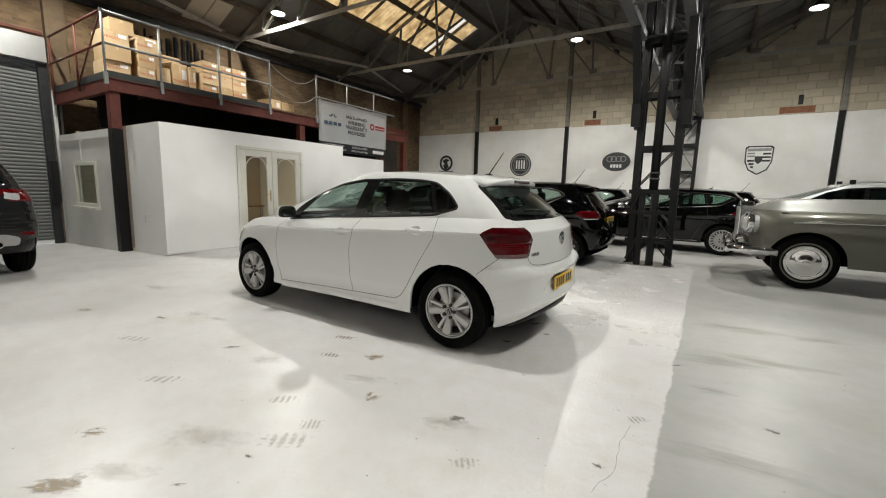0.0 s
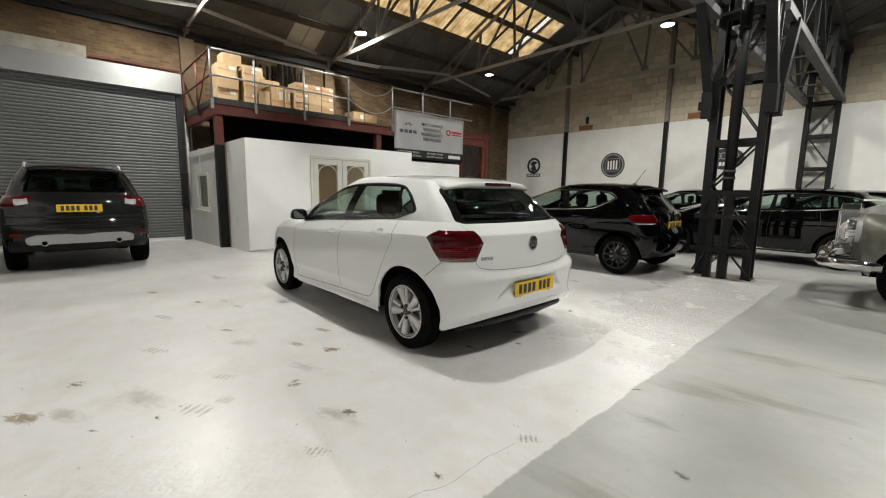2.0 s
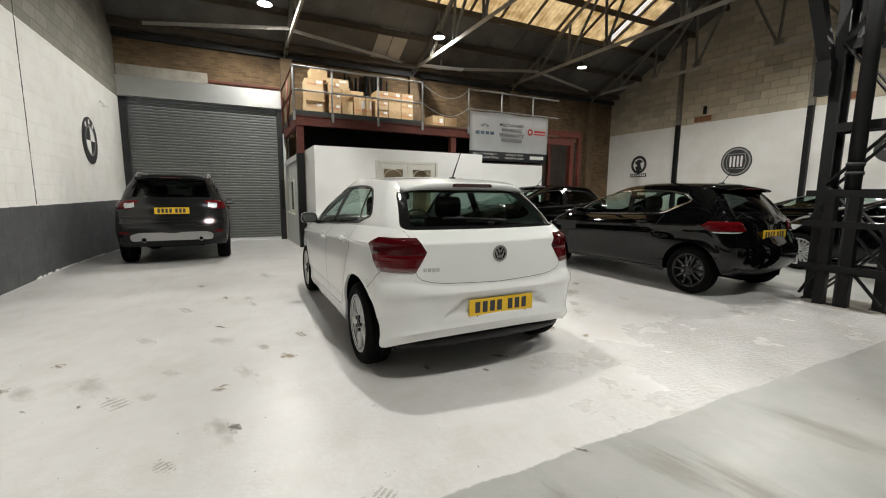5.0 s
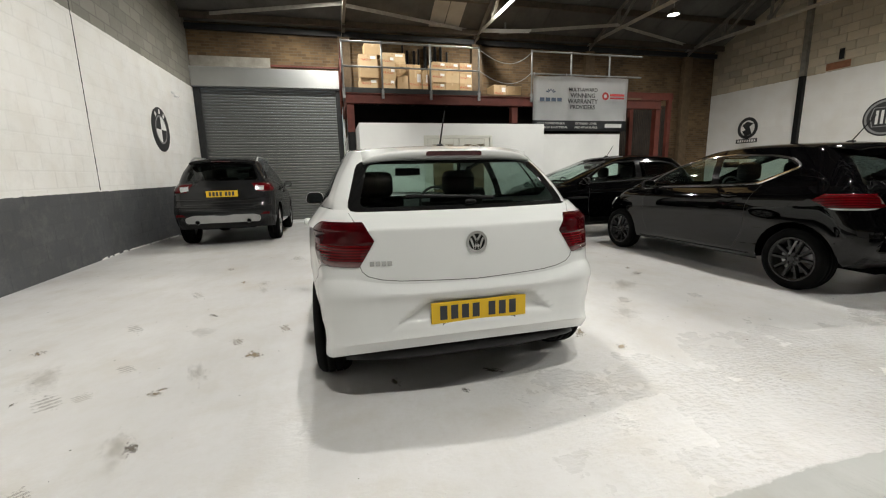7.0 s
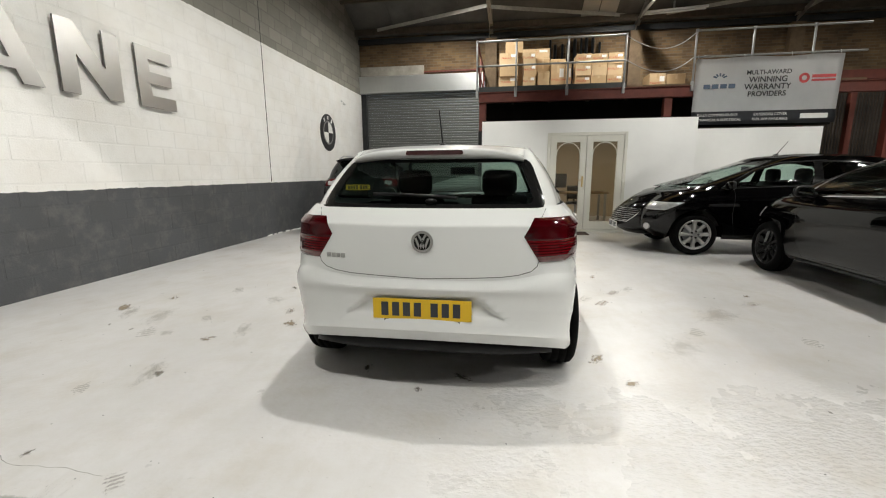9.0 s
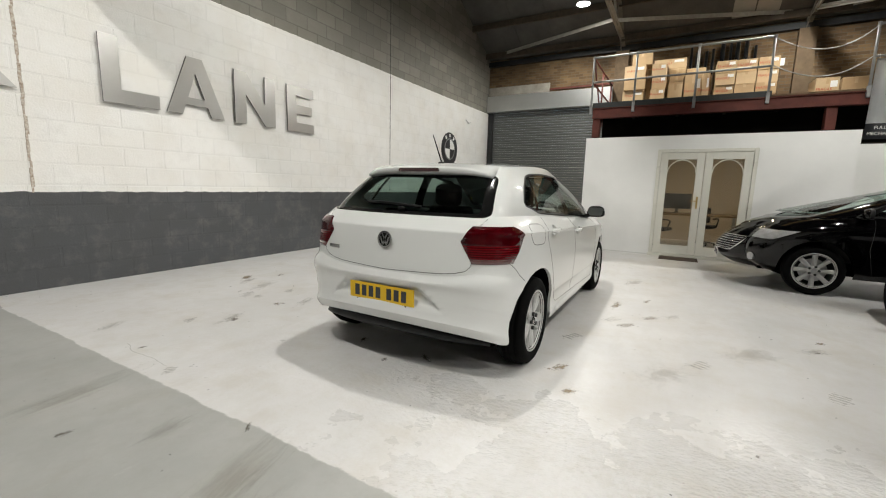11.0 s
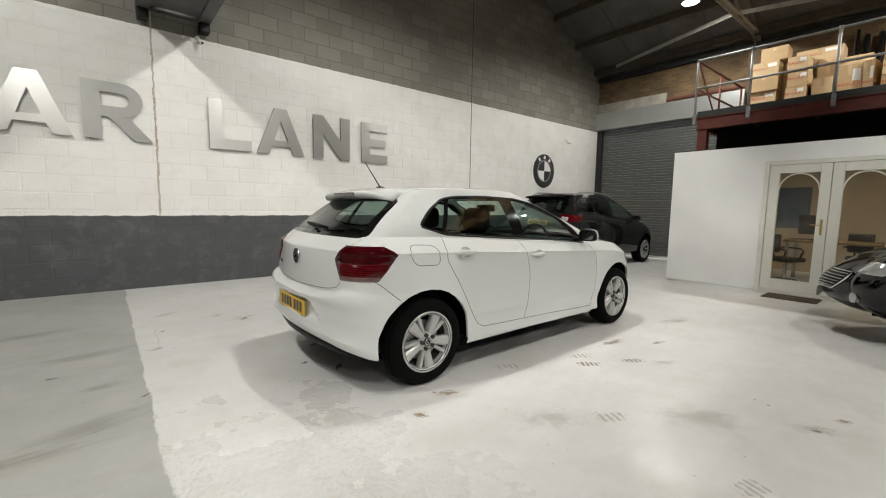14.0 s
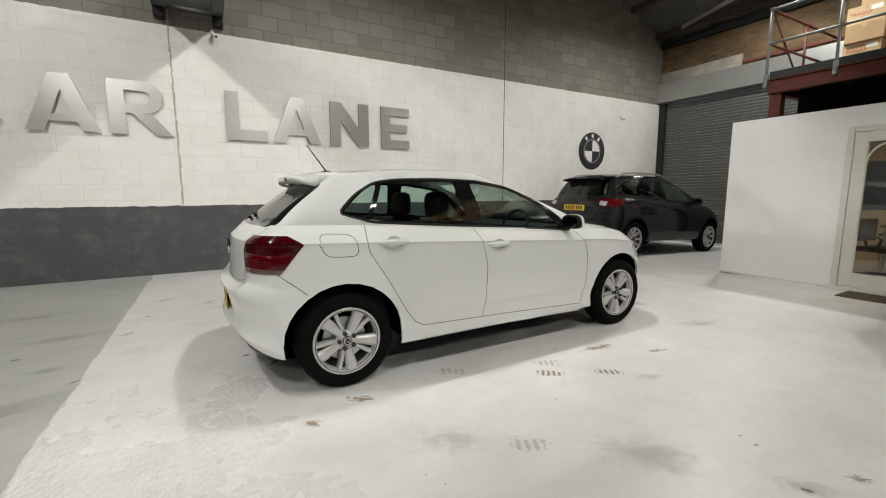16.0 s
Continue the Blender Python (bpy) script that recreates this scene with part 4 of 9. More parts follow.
part("column_foot", boxm(MEZZ_X - 0.21, MEZZ_X - 0.03, 3.40, 3.58, -0.12, 2.2), M["black_steel"], mezz, "black painted column foot")
for k in range(9):
    y = 4.2 + k * 0.9
    part("joist", boxm(BACK_X + 0.2, MEZZ_X - 0.13, y - 0.03, y + 0.03, 2.92, 3.075), M["purlin"], mezz)
for y in (10.95, 12.0, 13.4):
    p = part("frame_post", boxm(-10.3, -10.18, y - 0.06, y + 0.06, 0, 3.3), M["rust"])
    tagged(p, "red oxide steel post beyond the mezzanine", "post", "red posts", "structure")
p = part("frame_beam", boxm(-10.3, -10.18, 10.9, 13.5, 3.3, 3.5), M["rust"])
tagged(p, "red oxide steel beam", "beam", kind="structure")
bm = bmesh.new()
for k in range(42):
    y = 11.9 + k * 0.075
    prism(bm, [(BACK_X + 0.17, y), (BACK_X + 0.2, y + 0.02), (BACK_X + 0.2, y + 0.045), (BACK_X + 0.17, y + 0.065)], 0.0, 3.4, "xy")
p = part("corrugated_door", bm, M["corrugated"])
tagged(p, "dark corrugated steel door in the far corner", "door", kind="structure")


def guard_rail(name, ys, x, top_to, label):
    t = thing(name, label, "guard rail")
    for y in ys:
        part("rail_post", rod(bmesh.new(), (x, y, 2.95), (x, y, 4.17), 0.022, 10), M["galv"], t, smooth=True)
        part("base_clamp", boxm(x - 0.03, x + 0.03, y - 0.03, y + 0.03, 2.95, 3.15, bevel=0.006), M["galv"], t)
        part("rail_clamp", rod(bmesh.new(), (x, y, 4.14), (x, y, 4.2), 0.03, 10), M["galv"], t)
    part("top_rail", rod(bmesh.new(), (x, ys[0], 4.17), (x, top_to, 4.17), 0.021, 10), M["galv"], t, smooth=True)
    part("middle_rail", rod(bmesh.new(), (x, ys[0], 3.64), (x, top_to, 3.64), 0.021, 10), M["galv"], t, smooth=True)
    return t


guard_rail("guard_rail", (3.36, 4.25, 5.4, 6.62), MEZZ_X + 0.03, 6.62, "galvanised tube guard rail along the mezzanine edge")
guard_rail("guard_rail", (8.04, 9.16, 10.3), MEZZ_X + 0.03, 11.3, "galvanised tube guard rail above the hanging banner")
side = thing("guard_rail", "dark tube guard rail on the mezzanine side", "guard rail")
for z in (3.64, 4.17):
    part("rail", rod(bmesh.new(), (MEZZ_X + 0.03, 3.36, z), (-11.8, 3.36, z), 0.021, 8), M["rust"], side, smooth=True)
for x in (-10.3, -11.7):
    part("rail_post", rod(bmesh.new(), (x, 3.36, 2.95), (x, 3.36, 4.17), 0.021, 8), M["rust"], side, smooth=True)
part("rail_brace", rod(bmesh.new(), (MEZZ_X, 3.36, 4.15), (-10.28, 3.36, 3.1), 0.016, 8), M["rust"], side, smooth=True)
for z, sag in ((4.15, 0.3), (3.66, 0.28)):
    pts = [(MEZZ_X + 0.03, 6.62 + 1.42 * u, z - sag * 4 * u * (1 - u) * (0.8 + 0.4 * u)) for u in [k / 20 for k in range(21)]]
    p = part("safety_chain", tube(bmesh.new(), pts, 0.009, 6), M["galv"], smooth=True)
    tagged(p, "thin sagging chain across the loading gap", "chain", "safety chains")


def carton(x0, y0, z0, dx, dy, dz, tone=0, turn=0.0, marks=True):
    t = thing("cardboard_box", "brown cardboard box with a white label, taped shut" if marks else "plain brown cardboard box, taped shut", "cardboard box", pose(x0 + dx / 2, y0 + dy / 2, z0, 0, 0, turn), "boxes on the mezzanine")
    part("carton", boxm(-dx / 2, dx / 2, -dy / 2, dy / 2, 0, dz, bevel=0.006), M["card2"] if tone else M["card"], t)
    bm = boxm(dx / 2 + 0.0005, dx / 2 + 0.002, -dy / 2 + 0.012, dy / 2 - 0.012, dz * 0.96, dz * 0.985)
    box(bm, dx / 2 - 0.0, dx / 2 + 0.001, -0.025, 0.025, dz * 0.75, dz * 0.99)
    part("tape", bm, M["card"] if tone else M["card2"], t)
    if marks:
        part("paper_label", boxm(dx / 2 + 0.001, dx / 2 + 0.003, dy * 0.12, dy * 0.42, dz * 0.62, dz * 0.86), M["label_white"], t, "white paper label")
        words("print", "FRAGILE", 0.07, Matrix.Translation((dx / 2 + 0.002, -dy * 0.12, dz * 0.55)) @ Matrix.Rotation(radians(90), 4, "Z") @ Matrix.Rotation(radians(90), 4, "X"), M["red_ink"], t)
    return t


Z0 = 3.121
rng = random.Random(4)


def stack(y0, dy, rows, dz, x=-10.95, dx=0.5, every=2):
    """Cartons piled one on another, a little out of line."""
    for k in range(rows):
        carton(x + rng.uniform(-0.03, 0.02), y0 + rng.uniform(-0.012, 0.012), Z0 + k * (dz + 0.004), dx, dy - 0.012, dz, (k + int(y0 * 10)) % 2, rng.uniform(-1.5, 1.5), k % every == every - 1)


stack(3.84, 0.49, 4, 0.29)
carton(-10.92, 3.99, Z0 + 1.176, 0.42, 0.44, 0.27, 0, 2, False)
stack(4.35, 0.11, 1, 1.12, -11.15, 0.42, 9)
stack(4.47, 0.32, 4, 0.285, every=1)
carton(-11.6, 4.44, Z0, 0.52, 0.74, 1.16, 0, 0, False)
carton(-11.58, 4.45, Z0 + 1.165, 0.46, 0.72, 0.25, 1, 0, True)
carton(-10.94, 4.83, Z0, 0.38, 0.3, 0.7, 1, 3, False)
carton(-11.34, 4.83, Z0, 0.36, 0.34, 1.15, 0, -2, False)
carton(-10.98, 5.16, Z0, 0.4, 0.35, 0.88, 0, 6, True)
carton(-11.4, 5.2, Z0, 0.32, 0.4, 1.12, 1, 0, False)
carton(-10.96, 5.57, Z0, 0.42, 0.14, 0.86, 1, -7, True)
for j in range(3):
    stack(5.79 + j * 0.388, 0.383, 4, 0.262, every=1 if j != 1 else 4)
carton(-10.95, 7.57, Z0, 0.52, 0.38, 0.52, 1, 2, True)
carton(-10.98, 8.02, Z0, 0.52, 0.42, 0.5, 0, -3, False)
p = part("fuse_box", boxm(BACK_X + 0.003, BACK_X + 0.12, 6.55, 6.78, 3.95, 4.22, bevel=0.01), M["galv"])
tagged(p, "small grey fuse box on the brick wall", "fuse box")
for k in range(9):
    y = 5.25 + k * 0.17 + rng.uniform(-0.03, 0.03)
    p = part("wall_pipe", rod(bmesh.new(), (BACK_X + 0.12, y, 3.13), (BACK_X + 0.12, y, 4.9 + rng.uniform(-0.1, 0.1)), 0.03 + 0.02 * rng.random(), 8), M["black_steel"], smooth=True)
    tagged(p, "dark upright pipe against the brick wall", "pipe", "dark wall pipes")
p = part("exit_sign", boxm(BACK_X + 0.0, BACK_X + 0.02, 6.95, 7.25, 4.35, 4.52), M["label_white"])
tagged(p, "small white sign on the brick wall", "sign")
p = part("plastic_crate", boxm(-9.4, -9.1, 6.75, 7.35, 2.255, 2.42, bevel=0.02), M["grey_steel"])
tagged(p, "grey plastic crate on the office roof", "crate")
tube_l = thing("fluorescent_batten", "white fluorescent batten light, off, under the roof", "lamp", pose(-11.47, 8.36, 5.38, 0, 0, -8))
part("body", boxm(-0.05, 0.05, -0.8, 0.8, 0.03, 0.08, bevel=0.006), M["white_plastic"], tube_l)
part("tube", rod(bmesh.new(), (0, -0.75, 0.0), (0, 0.75, 0.0), 0.017, 10), M["white_plastic"], tube_l)
part("bracket", boxm(-0.02, 0.02, -0.02, 0.02, 0.08, 0.3), M["galv"], tube_l)

# ---- banner ----
B_Y0, B_Y1, B_Z0, B_Z1, B_X = 8.06, 10.87, 2.225, 3.59, MEZZ_X + 0.065
banner = thing("banner", "hanging white and black vinyl advertising banner on the mezzanine rail", "banner", pose(B_X, 0, 0))
bm = bmesh.new()
rows = []
for i in range(25):
    y = B_Y0 + (B_Y1 - B_Y0) * i / 24
    rows.append([bm.verts.new((0.006 * math.sin(i * 0.9 + j * 0.4) + 0.004 * math.sin(i * 2.3), y + 0.012 * j / 10, B_Z0 + (B_Z1 - B_Z0) * j / 10 - 0.012 * math.sin(i * math.pi / 6) * (j == 10))) for j in range(11)])
for a, b in zip(rows, rows[1:]):
    for j in range(10):
        bm.faces.new((a[j], b[j], b[j + 1], a[j + 1])).material_index = 1 if j < 2 else 0
bmesh.ops.solidify(bm, geom=bm.faces[:], thickness=0.003)
part("sheet", bm, [M["vinyl"], M["ink"]], banner, smooth=True)
R_YZ = Matrix.Rotation(radians(90), 4, "Z") @ Matrix.Rotation(radians(90), 4, "X")
for k, (txt, sz) in enumerate((("MULTI-AWARD", 0.125), ("WINNING", 0.16), ("WARRANTY", 0.16), ("PROVIDERS", 0.145))):
    words("print", txt, sz, Matrix.Translation((0.022, 9.5, 3.27 - k * 0.145)) @ R_YZ, M["ink"], banner, 0.002)
for k, txt in enumerate(("FULLY COMPREHENSIVE", "MECHANICAL & ELECTRICAL")):
    words("print", txt, 0.075, Matrix.Translation((0.022, 8.58, 2.42 - k * 0.1)) @ R_YZ, M["label_white"], banner)
for k, txt in enumerate(("EXTENDED COVER", "FREE APP AVAILABLE")):
    words("print", txt, 0.075, Matrix.Translation((0.022, 9.62, 2.42 - k * 0.1)) @ R_YZ, M["label_white"], banner)
part("print", boxm(0.018, 0.021, 10.2, 10.72, 2.32, 2.42), M["label_white"], banner)
for k in range(4):
    part("print", boxm(0.018, 0.021, 8.25 + k * 0.165, 8.38 + k * 0.165, 2.97, 3.06), M["slate_blue"], banner, "dark blue wordmark bar")
for k in range(5):
    bm = bmesh.new()
    u = math.pi * (0.15 + 0.175 * k)
    bar(bm, (0.02, 8.56 + 0.07 * math.cos(u), 3.17 + 0.05 * math.sin(u)), (0.02, 8.56 + 0.15 * math.cos(u), 3.17 + 0.11 * math.sin(u)), 0.03, 0.003, up=(1, 0, 0))
    part("print", bm, M["slate_blue"], banner)
bm = lathe(bmesh.new(), [(0.05, 0.018), (0.05, 0.021), (0.1, 0.021), (0.1, 0.018), (0.05, 0.018)], 24, "x", (0, 10.18, 3.13))
part("print", bm, M["sign_red"], banner, "red round mark")
part("print", boxm(0.018, 0.021, 10.32, 10.76, 3.13, 3.19), M["sign_red"], banner, "red bar")
part("print", boxm(0.018, 0.021, 10.32, 10.76, 3.06, 3.1), M["sign_red"], banner, "red bar")
for y in (8.1, 9.0, 9.9, 10.8):
    part("cable_tie", tube(bmesh.new(), [(-0.03, y, B_Z1 - 0.03), (0.015, y, B_Z1 - 0.03), (0.0, y, 3.66)], 0.004, 5), M["white_plastic"], banner)


# ---- lattice columns ----
def lattice_column(y, foot_z, front, back, pipe):
    """Two built-up legs across x with lacing between, and knee struts that rise along the valley beam."""
    t = thing("lattice_column", "black painted riveted lattice steel column with knee struts", "column", pose(VALLEY_X, y, 0), "lattice columns", "structure")
    H = 5.2
    for s in (-1, 1):
        x = s * 0.31
        for dy in (-0.11, 0.11):
            part("leg", boxm(x - 0.055, x + 0.055, dy - 0.02, dy + 0.02, 0, H, bevel=0.004), M["black_steel"], t)
        part("leg_web", boxm(x - 0.012, x + 0.012, -0.09, 0.09, 0, H), M["black_steel"], t)
        part("strap", boxm(x - 0.07, x + 0.07, -0.14, 0.14, 0.0, 0.03), M["black_steel"], t)
        for on, d in ((front, -1), (back, 1)):
            if on:
                a, b = Vector((x * 1.25, d * 0.17, foot_z)), Vector((x * 1.25, d * 0.86, 3.9))
                part("knee_strut", bar(bmesh.new(), a, b, 0.12, 0.12, up=(1, 0, 0)), M["black_steel"], t)
                part("strut_foot", bar(bmesh.new(), a - Vector((0, 0, 0.32)), a + (b - a) * 0.05, 0.16, 0.14, up=(1, 0, 0)), M["black_steel"], t)
    for z in (0.42, 1.3, 2.05, 2.95, 3.85, 4.7):
        part("batten", boxm(-0.26, 0.26, -0.135, -0.115, z - 0.05, z + 0.05), M["black_steel"], t)
        part("batten", boxm(-0.26, 0.26, 0.115, 0.135, z - 0.05, z + 0.05), M["black_steel"], t)
    for k, z in enumerate((0.1, 0.75, 1.4, 2.15, 2.95, 3.85)):
        z1 = z + (0.65 if k < 3 else 0.85)
        a, b = (-0.28, z), (0.28, z1)
        if k % 2:
            a, b = (0.28, z), (-0.28, z1)
        part("lacing_bar", bar(bmesh.new(), (a[0], -0.125, a[1]), (b[0], -0.125, b[1]), 0.014, 0.085, up=(0, 1, 0)), M["black_steel"], t)
        part("lacing_bar", bar(bmesh.new(), (a[0], 0.125, a[1]), (b[0], 0.125, b[1]), 0.014, 0.085, up=(0, 1, 0)), M["black_steel"], t)
    if pipe:
        part("downpipe", rod(bmesh.new(), (0.0, -0.24, 1.3), (0.0, -0.24, 5.3), 0.072, 18), M["black_steel"], t, "black round downpipe", smooth=True)
        for z in (1.52, 1.62, 3.62):
            part("pipe_band", rod(bmesh.new(), (0, -0.24, z - 0.018), (0, -0.24, z + 0.018), 0.082, 18), M["grey_steel"] if z < 2 else M["black_steel"], t, smooth=True)
        for x in (-0.16, 0.05):
            part("guard_channel", boxm(x - 0.05, x + 0.05, -0.3, -0.2, 0, 1.3, bevel=0.006), M["black_steel"], t)
        part("guard_back", boxm(-0.02, 0.0, -0.3, -0.2, 0, 1.3), M["grey_steel"], t)
        for z in (0.45, 0.95, 1.3):
            part("guard_bar", boxm(-0.38, 0.38, -0.32, -0.301, z - 0.035, z + 0.035), M["black_steel"], t)
        for a, b in (((-0.36, 0.95), (-0.2, 1.3)), ((0.34, 0.5), (0.08, 0.85)), ((0.36, 0.1), (0.1, 0.42)), ((-0.36, 0.1), (-0.2, 0.45))):
            part("guard_brace", bar(bmesh.new(), (a[0], -0.25, a[1]), (b[0], -0.25, b[1]), 0.02, 0.05, up=(0, 1, 0)), M["black_steel"], t)
        bm = bmesh.new()
        bmesh.ops.create_icosphere(bm, subdivisions=2, radius=0.3, matrix=Matrix.Diagonal((1.5, 1.25, 0.1, 1)))
        for v in bm.verts:
            v.co += Vector((0, 0, 0.02 * noise.noise(v.co * 9)))
        part("grout_bed", bm, M["cement"], t, "rough mortar bed")
    return t


lattice_column(8.45, 2.75, True, True, True)
lattice_column(16.72, 3.4, False, False, False)
wb_t = thing("wall_bracket", "dark steel girder bearings on the block wall", "bracket", pose(VALLEY_X, LEFT_Y, 0), kind="structure")
for x in (-0.4, 0.34):
    part("bearing", boxm(x - 0.07, x + 0.07, 0.0, 0.16, 3.72, 3.86, bevel=0.02), M["black_steel"], wb_t)
M["girder"] = mat("weathered_grey_girder", (0.1, 0.1, 0.1), 0.55, var=0.25, scale=4, bump=0.1)
for y0, y1 in ((LEFT_Y + 0.01, 8.3), (8.6, RIGHT_Y - 0.02)):
    vb = thing("lattice_girder", "grey riveted lattice girder pair along the roof valley", "girder", pose(VALLEY_X, 0, 0), "valley girders", "structure")
    nb = 6
    for x in (-0.4, 0.34):
        part("bottom_chord", boxm(x - 0.075, x + 0.075, y0, y1, 3.86, 3.97), M["girder"], vb)
        part("chord_web", boxm(x - 0.012, x + 0.012, y0, y1, 3.97, 4.12), M["grey_steel"], vb)
        part("top_chord", boxm(x - 0.09, x + 0.09, y0, y1, EAVE_Z - 0.22, EAVE_Z - 0.09), M["grey_steel"], vb)
        for k in range(nb):
            ya, yb = y0 + (y1 - y0) * k / nb, y0 + (y1 - y0) * (k + 1) / nb
            za, zb_ = (4.0, EAVE_Z - 0.2) if k % 2 else (EAVE_Z - 0.2, 4.0)
            part("lattice_bar", bar(bmesh.new(), (x, ya, za), (x, yb, zb_), 0.02, 0.08, up=(1, 0, 0)), M["grey_steel"], vb)
            part("lattice_post", boxm(x - 0.03, x + 0.03, yb - 0.03, yb + 0.03, 4.0, EAVE_Z - 0.2), M["grey_steel"], vb)
    if y0 < 0:
        part("soffit_plate", boxm(-0.325, 0.265, y0 + 0.15, 3.1, 3.905, 3.917), M["girder"], vb)
    for k in range(nb + 1):
        y = y0 + 0.05 + (y1 - y0 - 0.1) * k / nb
        part("batten", boxm(-0.33, 0.27, y - 0.04, y + 0.04, 3.88, 3.9), M["girder"], vb)

# stanchions on the right wall
for x in (-8.87, -4.85, 3.18, 7.2):
    s = thing("wall_stanchion", "steel wall stanchion, black below and weathered above", "stanchion", pose(x, RIGHT_Y, 0), "wall stanchions", "structure")
    part("lower_length", boxm(-0.07, 0.07, -0.12, 0.011, 0, 3.84), M["black_steel"], s, "black lower length")
    part("upper_length", boxm(-0.07, 0.07, -0.12, 0.011, 3.84, roof_z(x) - 0.05), M["truss"], s)
for x, w in ((-8.0, 0.6), (-3.9, 0.6), (2.15, 0.85)):
    p = part("brick_patch", boxm(x - w / 2, x + w / 2, RIGHT_Y - 0.012, RIGHT_Y + 0.011, 3.86, 4.05), mat("red_brick_patch", (0.3, 0.13, 0.07), 0.85, var=0.2, scale=10))
    tagged(p, "short course of red brick in the blockwork", "brick patch", kind="structure")
    h = part("wall_hook", boxm(x + 0.0, x + 0.12, RIGHT_Y - 0.03, RIGHT_Y - 0.012, 4.1, 4.38), M["black_steel"])
    tagged(h, "small dark steel bracket on the wall", "bracket", "wall brackets")

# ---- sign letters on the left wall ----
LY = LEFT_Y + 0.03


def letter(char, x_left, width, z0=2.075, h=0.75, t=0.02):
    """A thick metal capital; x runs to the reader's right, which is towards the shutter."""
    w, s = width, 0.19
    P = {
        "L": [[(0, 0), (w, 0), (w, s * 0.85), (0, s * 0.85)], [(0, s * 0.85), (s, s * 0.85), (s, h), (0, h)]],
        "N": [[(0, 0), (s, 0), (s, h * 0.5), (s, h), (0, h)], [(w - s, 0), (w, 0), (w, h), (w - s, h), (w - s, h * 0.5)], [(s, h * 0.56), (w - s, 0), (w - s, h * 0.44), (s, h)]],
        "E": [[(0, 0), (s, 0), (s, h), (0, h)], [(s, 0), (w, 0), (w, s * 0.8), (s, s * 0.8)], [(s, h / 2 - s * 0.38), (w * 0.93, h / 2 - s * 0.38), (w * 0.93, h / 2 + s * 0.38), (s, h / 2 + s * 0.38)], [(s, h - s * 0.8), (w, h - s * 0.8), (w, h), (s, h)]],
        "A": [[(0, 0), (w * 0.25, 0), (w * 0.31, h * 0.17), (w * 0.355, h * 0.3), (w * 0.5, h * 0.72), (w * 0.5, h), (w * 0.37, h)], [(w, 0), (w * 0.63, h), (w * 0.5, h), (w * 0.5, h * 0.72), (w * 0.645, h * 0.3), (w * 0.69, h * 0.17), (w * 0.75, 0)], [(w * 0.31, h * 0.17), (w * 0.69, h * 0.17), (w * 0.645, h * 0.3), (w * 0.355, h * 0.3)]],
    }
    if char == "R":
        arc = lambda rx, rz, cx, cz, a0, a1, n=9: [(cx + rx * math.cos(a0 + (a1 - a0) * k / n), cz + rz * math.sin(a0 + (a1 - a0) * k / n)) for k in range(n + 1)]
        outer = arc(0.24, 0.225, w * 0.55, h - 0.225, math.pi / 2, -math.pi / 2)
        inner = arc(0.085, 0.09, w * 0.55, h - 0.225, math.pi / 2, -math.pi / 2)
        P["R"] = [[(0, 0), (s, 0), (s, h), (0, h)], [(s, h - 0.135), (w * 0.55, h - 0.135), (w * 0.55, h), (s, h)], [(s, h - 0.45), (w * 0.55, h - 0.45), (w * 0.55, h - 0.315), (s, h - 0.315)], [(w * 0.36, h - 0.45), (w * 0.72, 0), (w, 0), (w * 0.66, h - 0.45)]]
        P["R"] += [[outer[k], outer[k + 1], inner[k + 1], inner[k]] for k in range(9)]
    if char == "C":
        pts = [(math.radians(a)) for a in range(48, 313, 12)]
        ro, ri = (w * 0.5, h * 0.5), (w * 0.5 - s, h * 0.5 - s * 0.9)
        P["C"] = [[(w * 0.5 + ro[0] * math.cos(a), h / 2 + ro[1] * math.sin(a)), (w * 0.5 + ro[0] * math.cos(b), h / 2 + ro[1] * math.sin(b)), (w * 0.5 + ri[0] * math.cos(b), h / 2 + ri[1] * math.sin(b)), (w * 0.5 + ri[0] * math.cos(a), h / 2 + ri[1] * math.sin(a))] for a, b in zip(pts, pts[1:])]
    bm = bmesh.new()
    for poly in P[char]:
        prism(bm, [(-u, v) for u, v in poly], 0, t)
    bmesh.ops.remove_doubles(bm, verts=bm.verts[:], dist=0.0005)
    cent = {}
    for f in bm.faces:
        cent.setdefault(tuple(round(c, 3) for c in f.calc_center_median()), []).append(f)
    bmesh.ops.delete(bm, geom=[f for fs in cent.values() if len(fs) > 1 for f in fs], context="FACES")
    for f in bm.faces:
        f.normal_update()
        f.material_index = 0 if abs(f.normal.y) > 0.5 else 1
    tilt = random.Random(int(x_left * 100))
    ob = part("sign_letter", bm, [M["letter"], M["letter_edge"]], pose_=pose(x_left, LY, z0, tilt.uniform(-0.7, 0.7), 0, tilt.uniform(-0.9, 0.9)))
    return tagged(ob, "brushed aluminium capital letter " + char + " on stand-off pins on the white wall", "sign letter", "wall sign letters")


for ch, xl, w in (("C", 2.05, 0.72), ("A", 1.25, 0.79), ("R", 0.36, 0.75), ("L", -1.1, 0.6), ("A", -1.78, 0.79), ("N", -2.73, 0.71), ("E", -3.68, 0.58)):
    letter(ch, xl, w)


def ring_plate(bm, c, r0, r1, d, slot=0, axis="y", squash=1.0, seg=40):
    o = len(bm.verts)
    lathe(bm, [(r0, 0), (r0, d), (r1, d), (r1, 0), (r0, 0)], seg, axis, (0, 0, 0), slot)
    bm.verts.ensure_lookup_table()
    for v in bm.verts[o:]:
        v.co.z *= squash
        v.co += Vector(c)


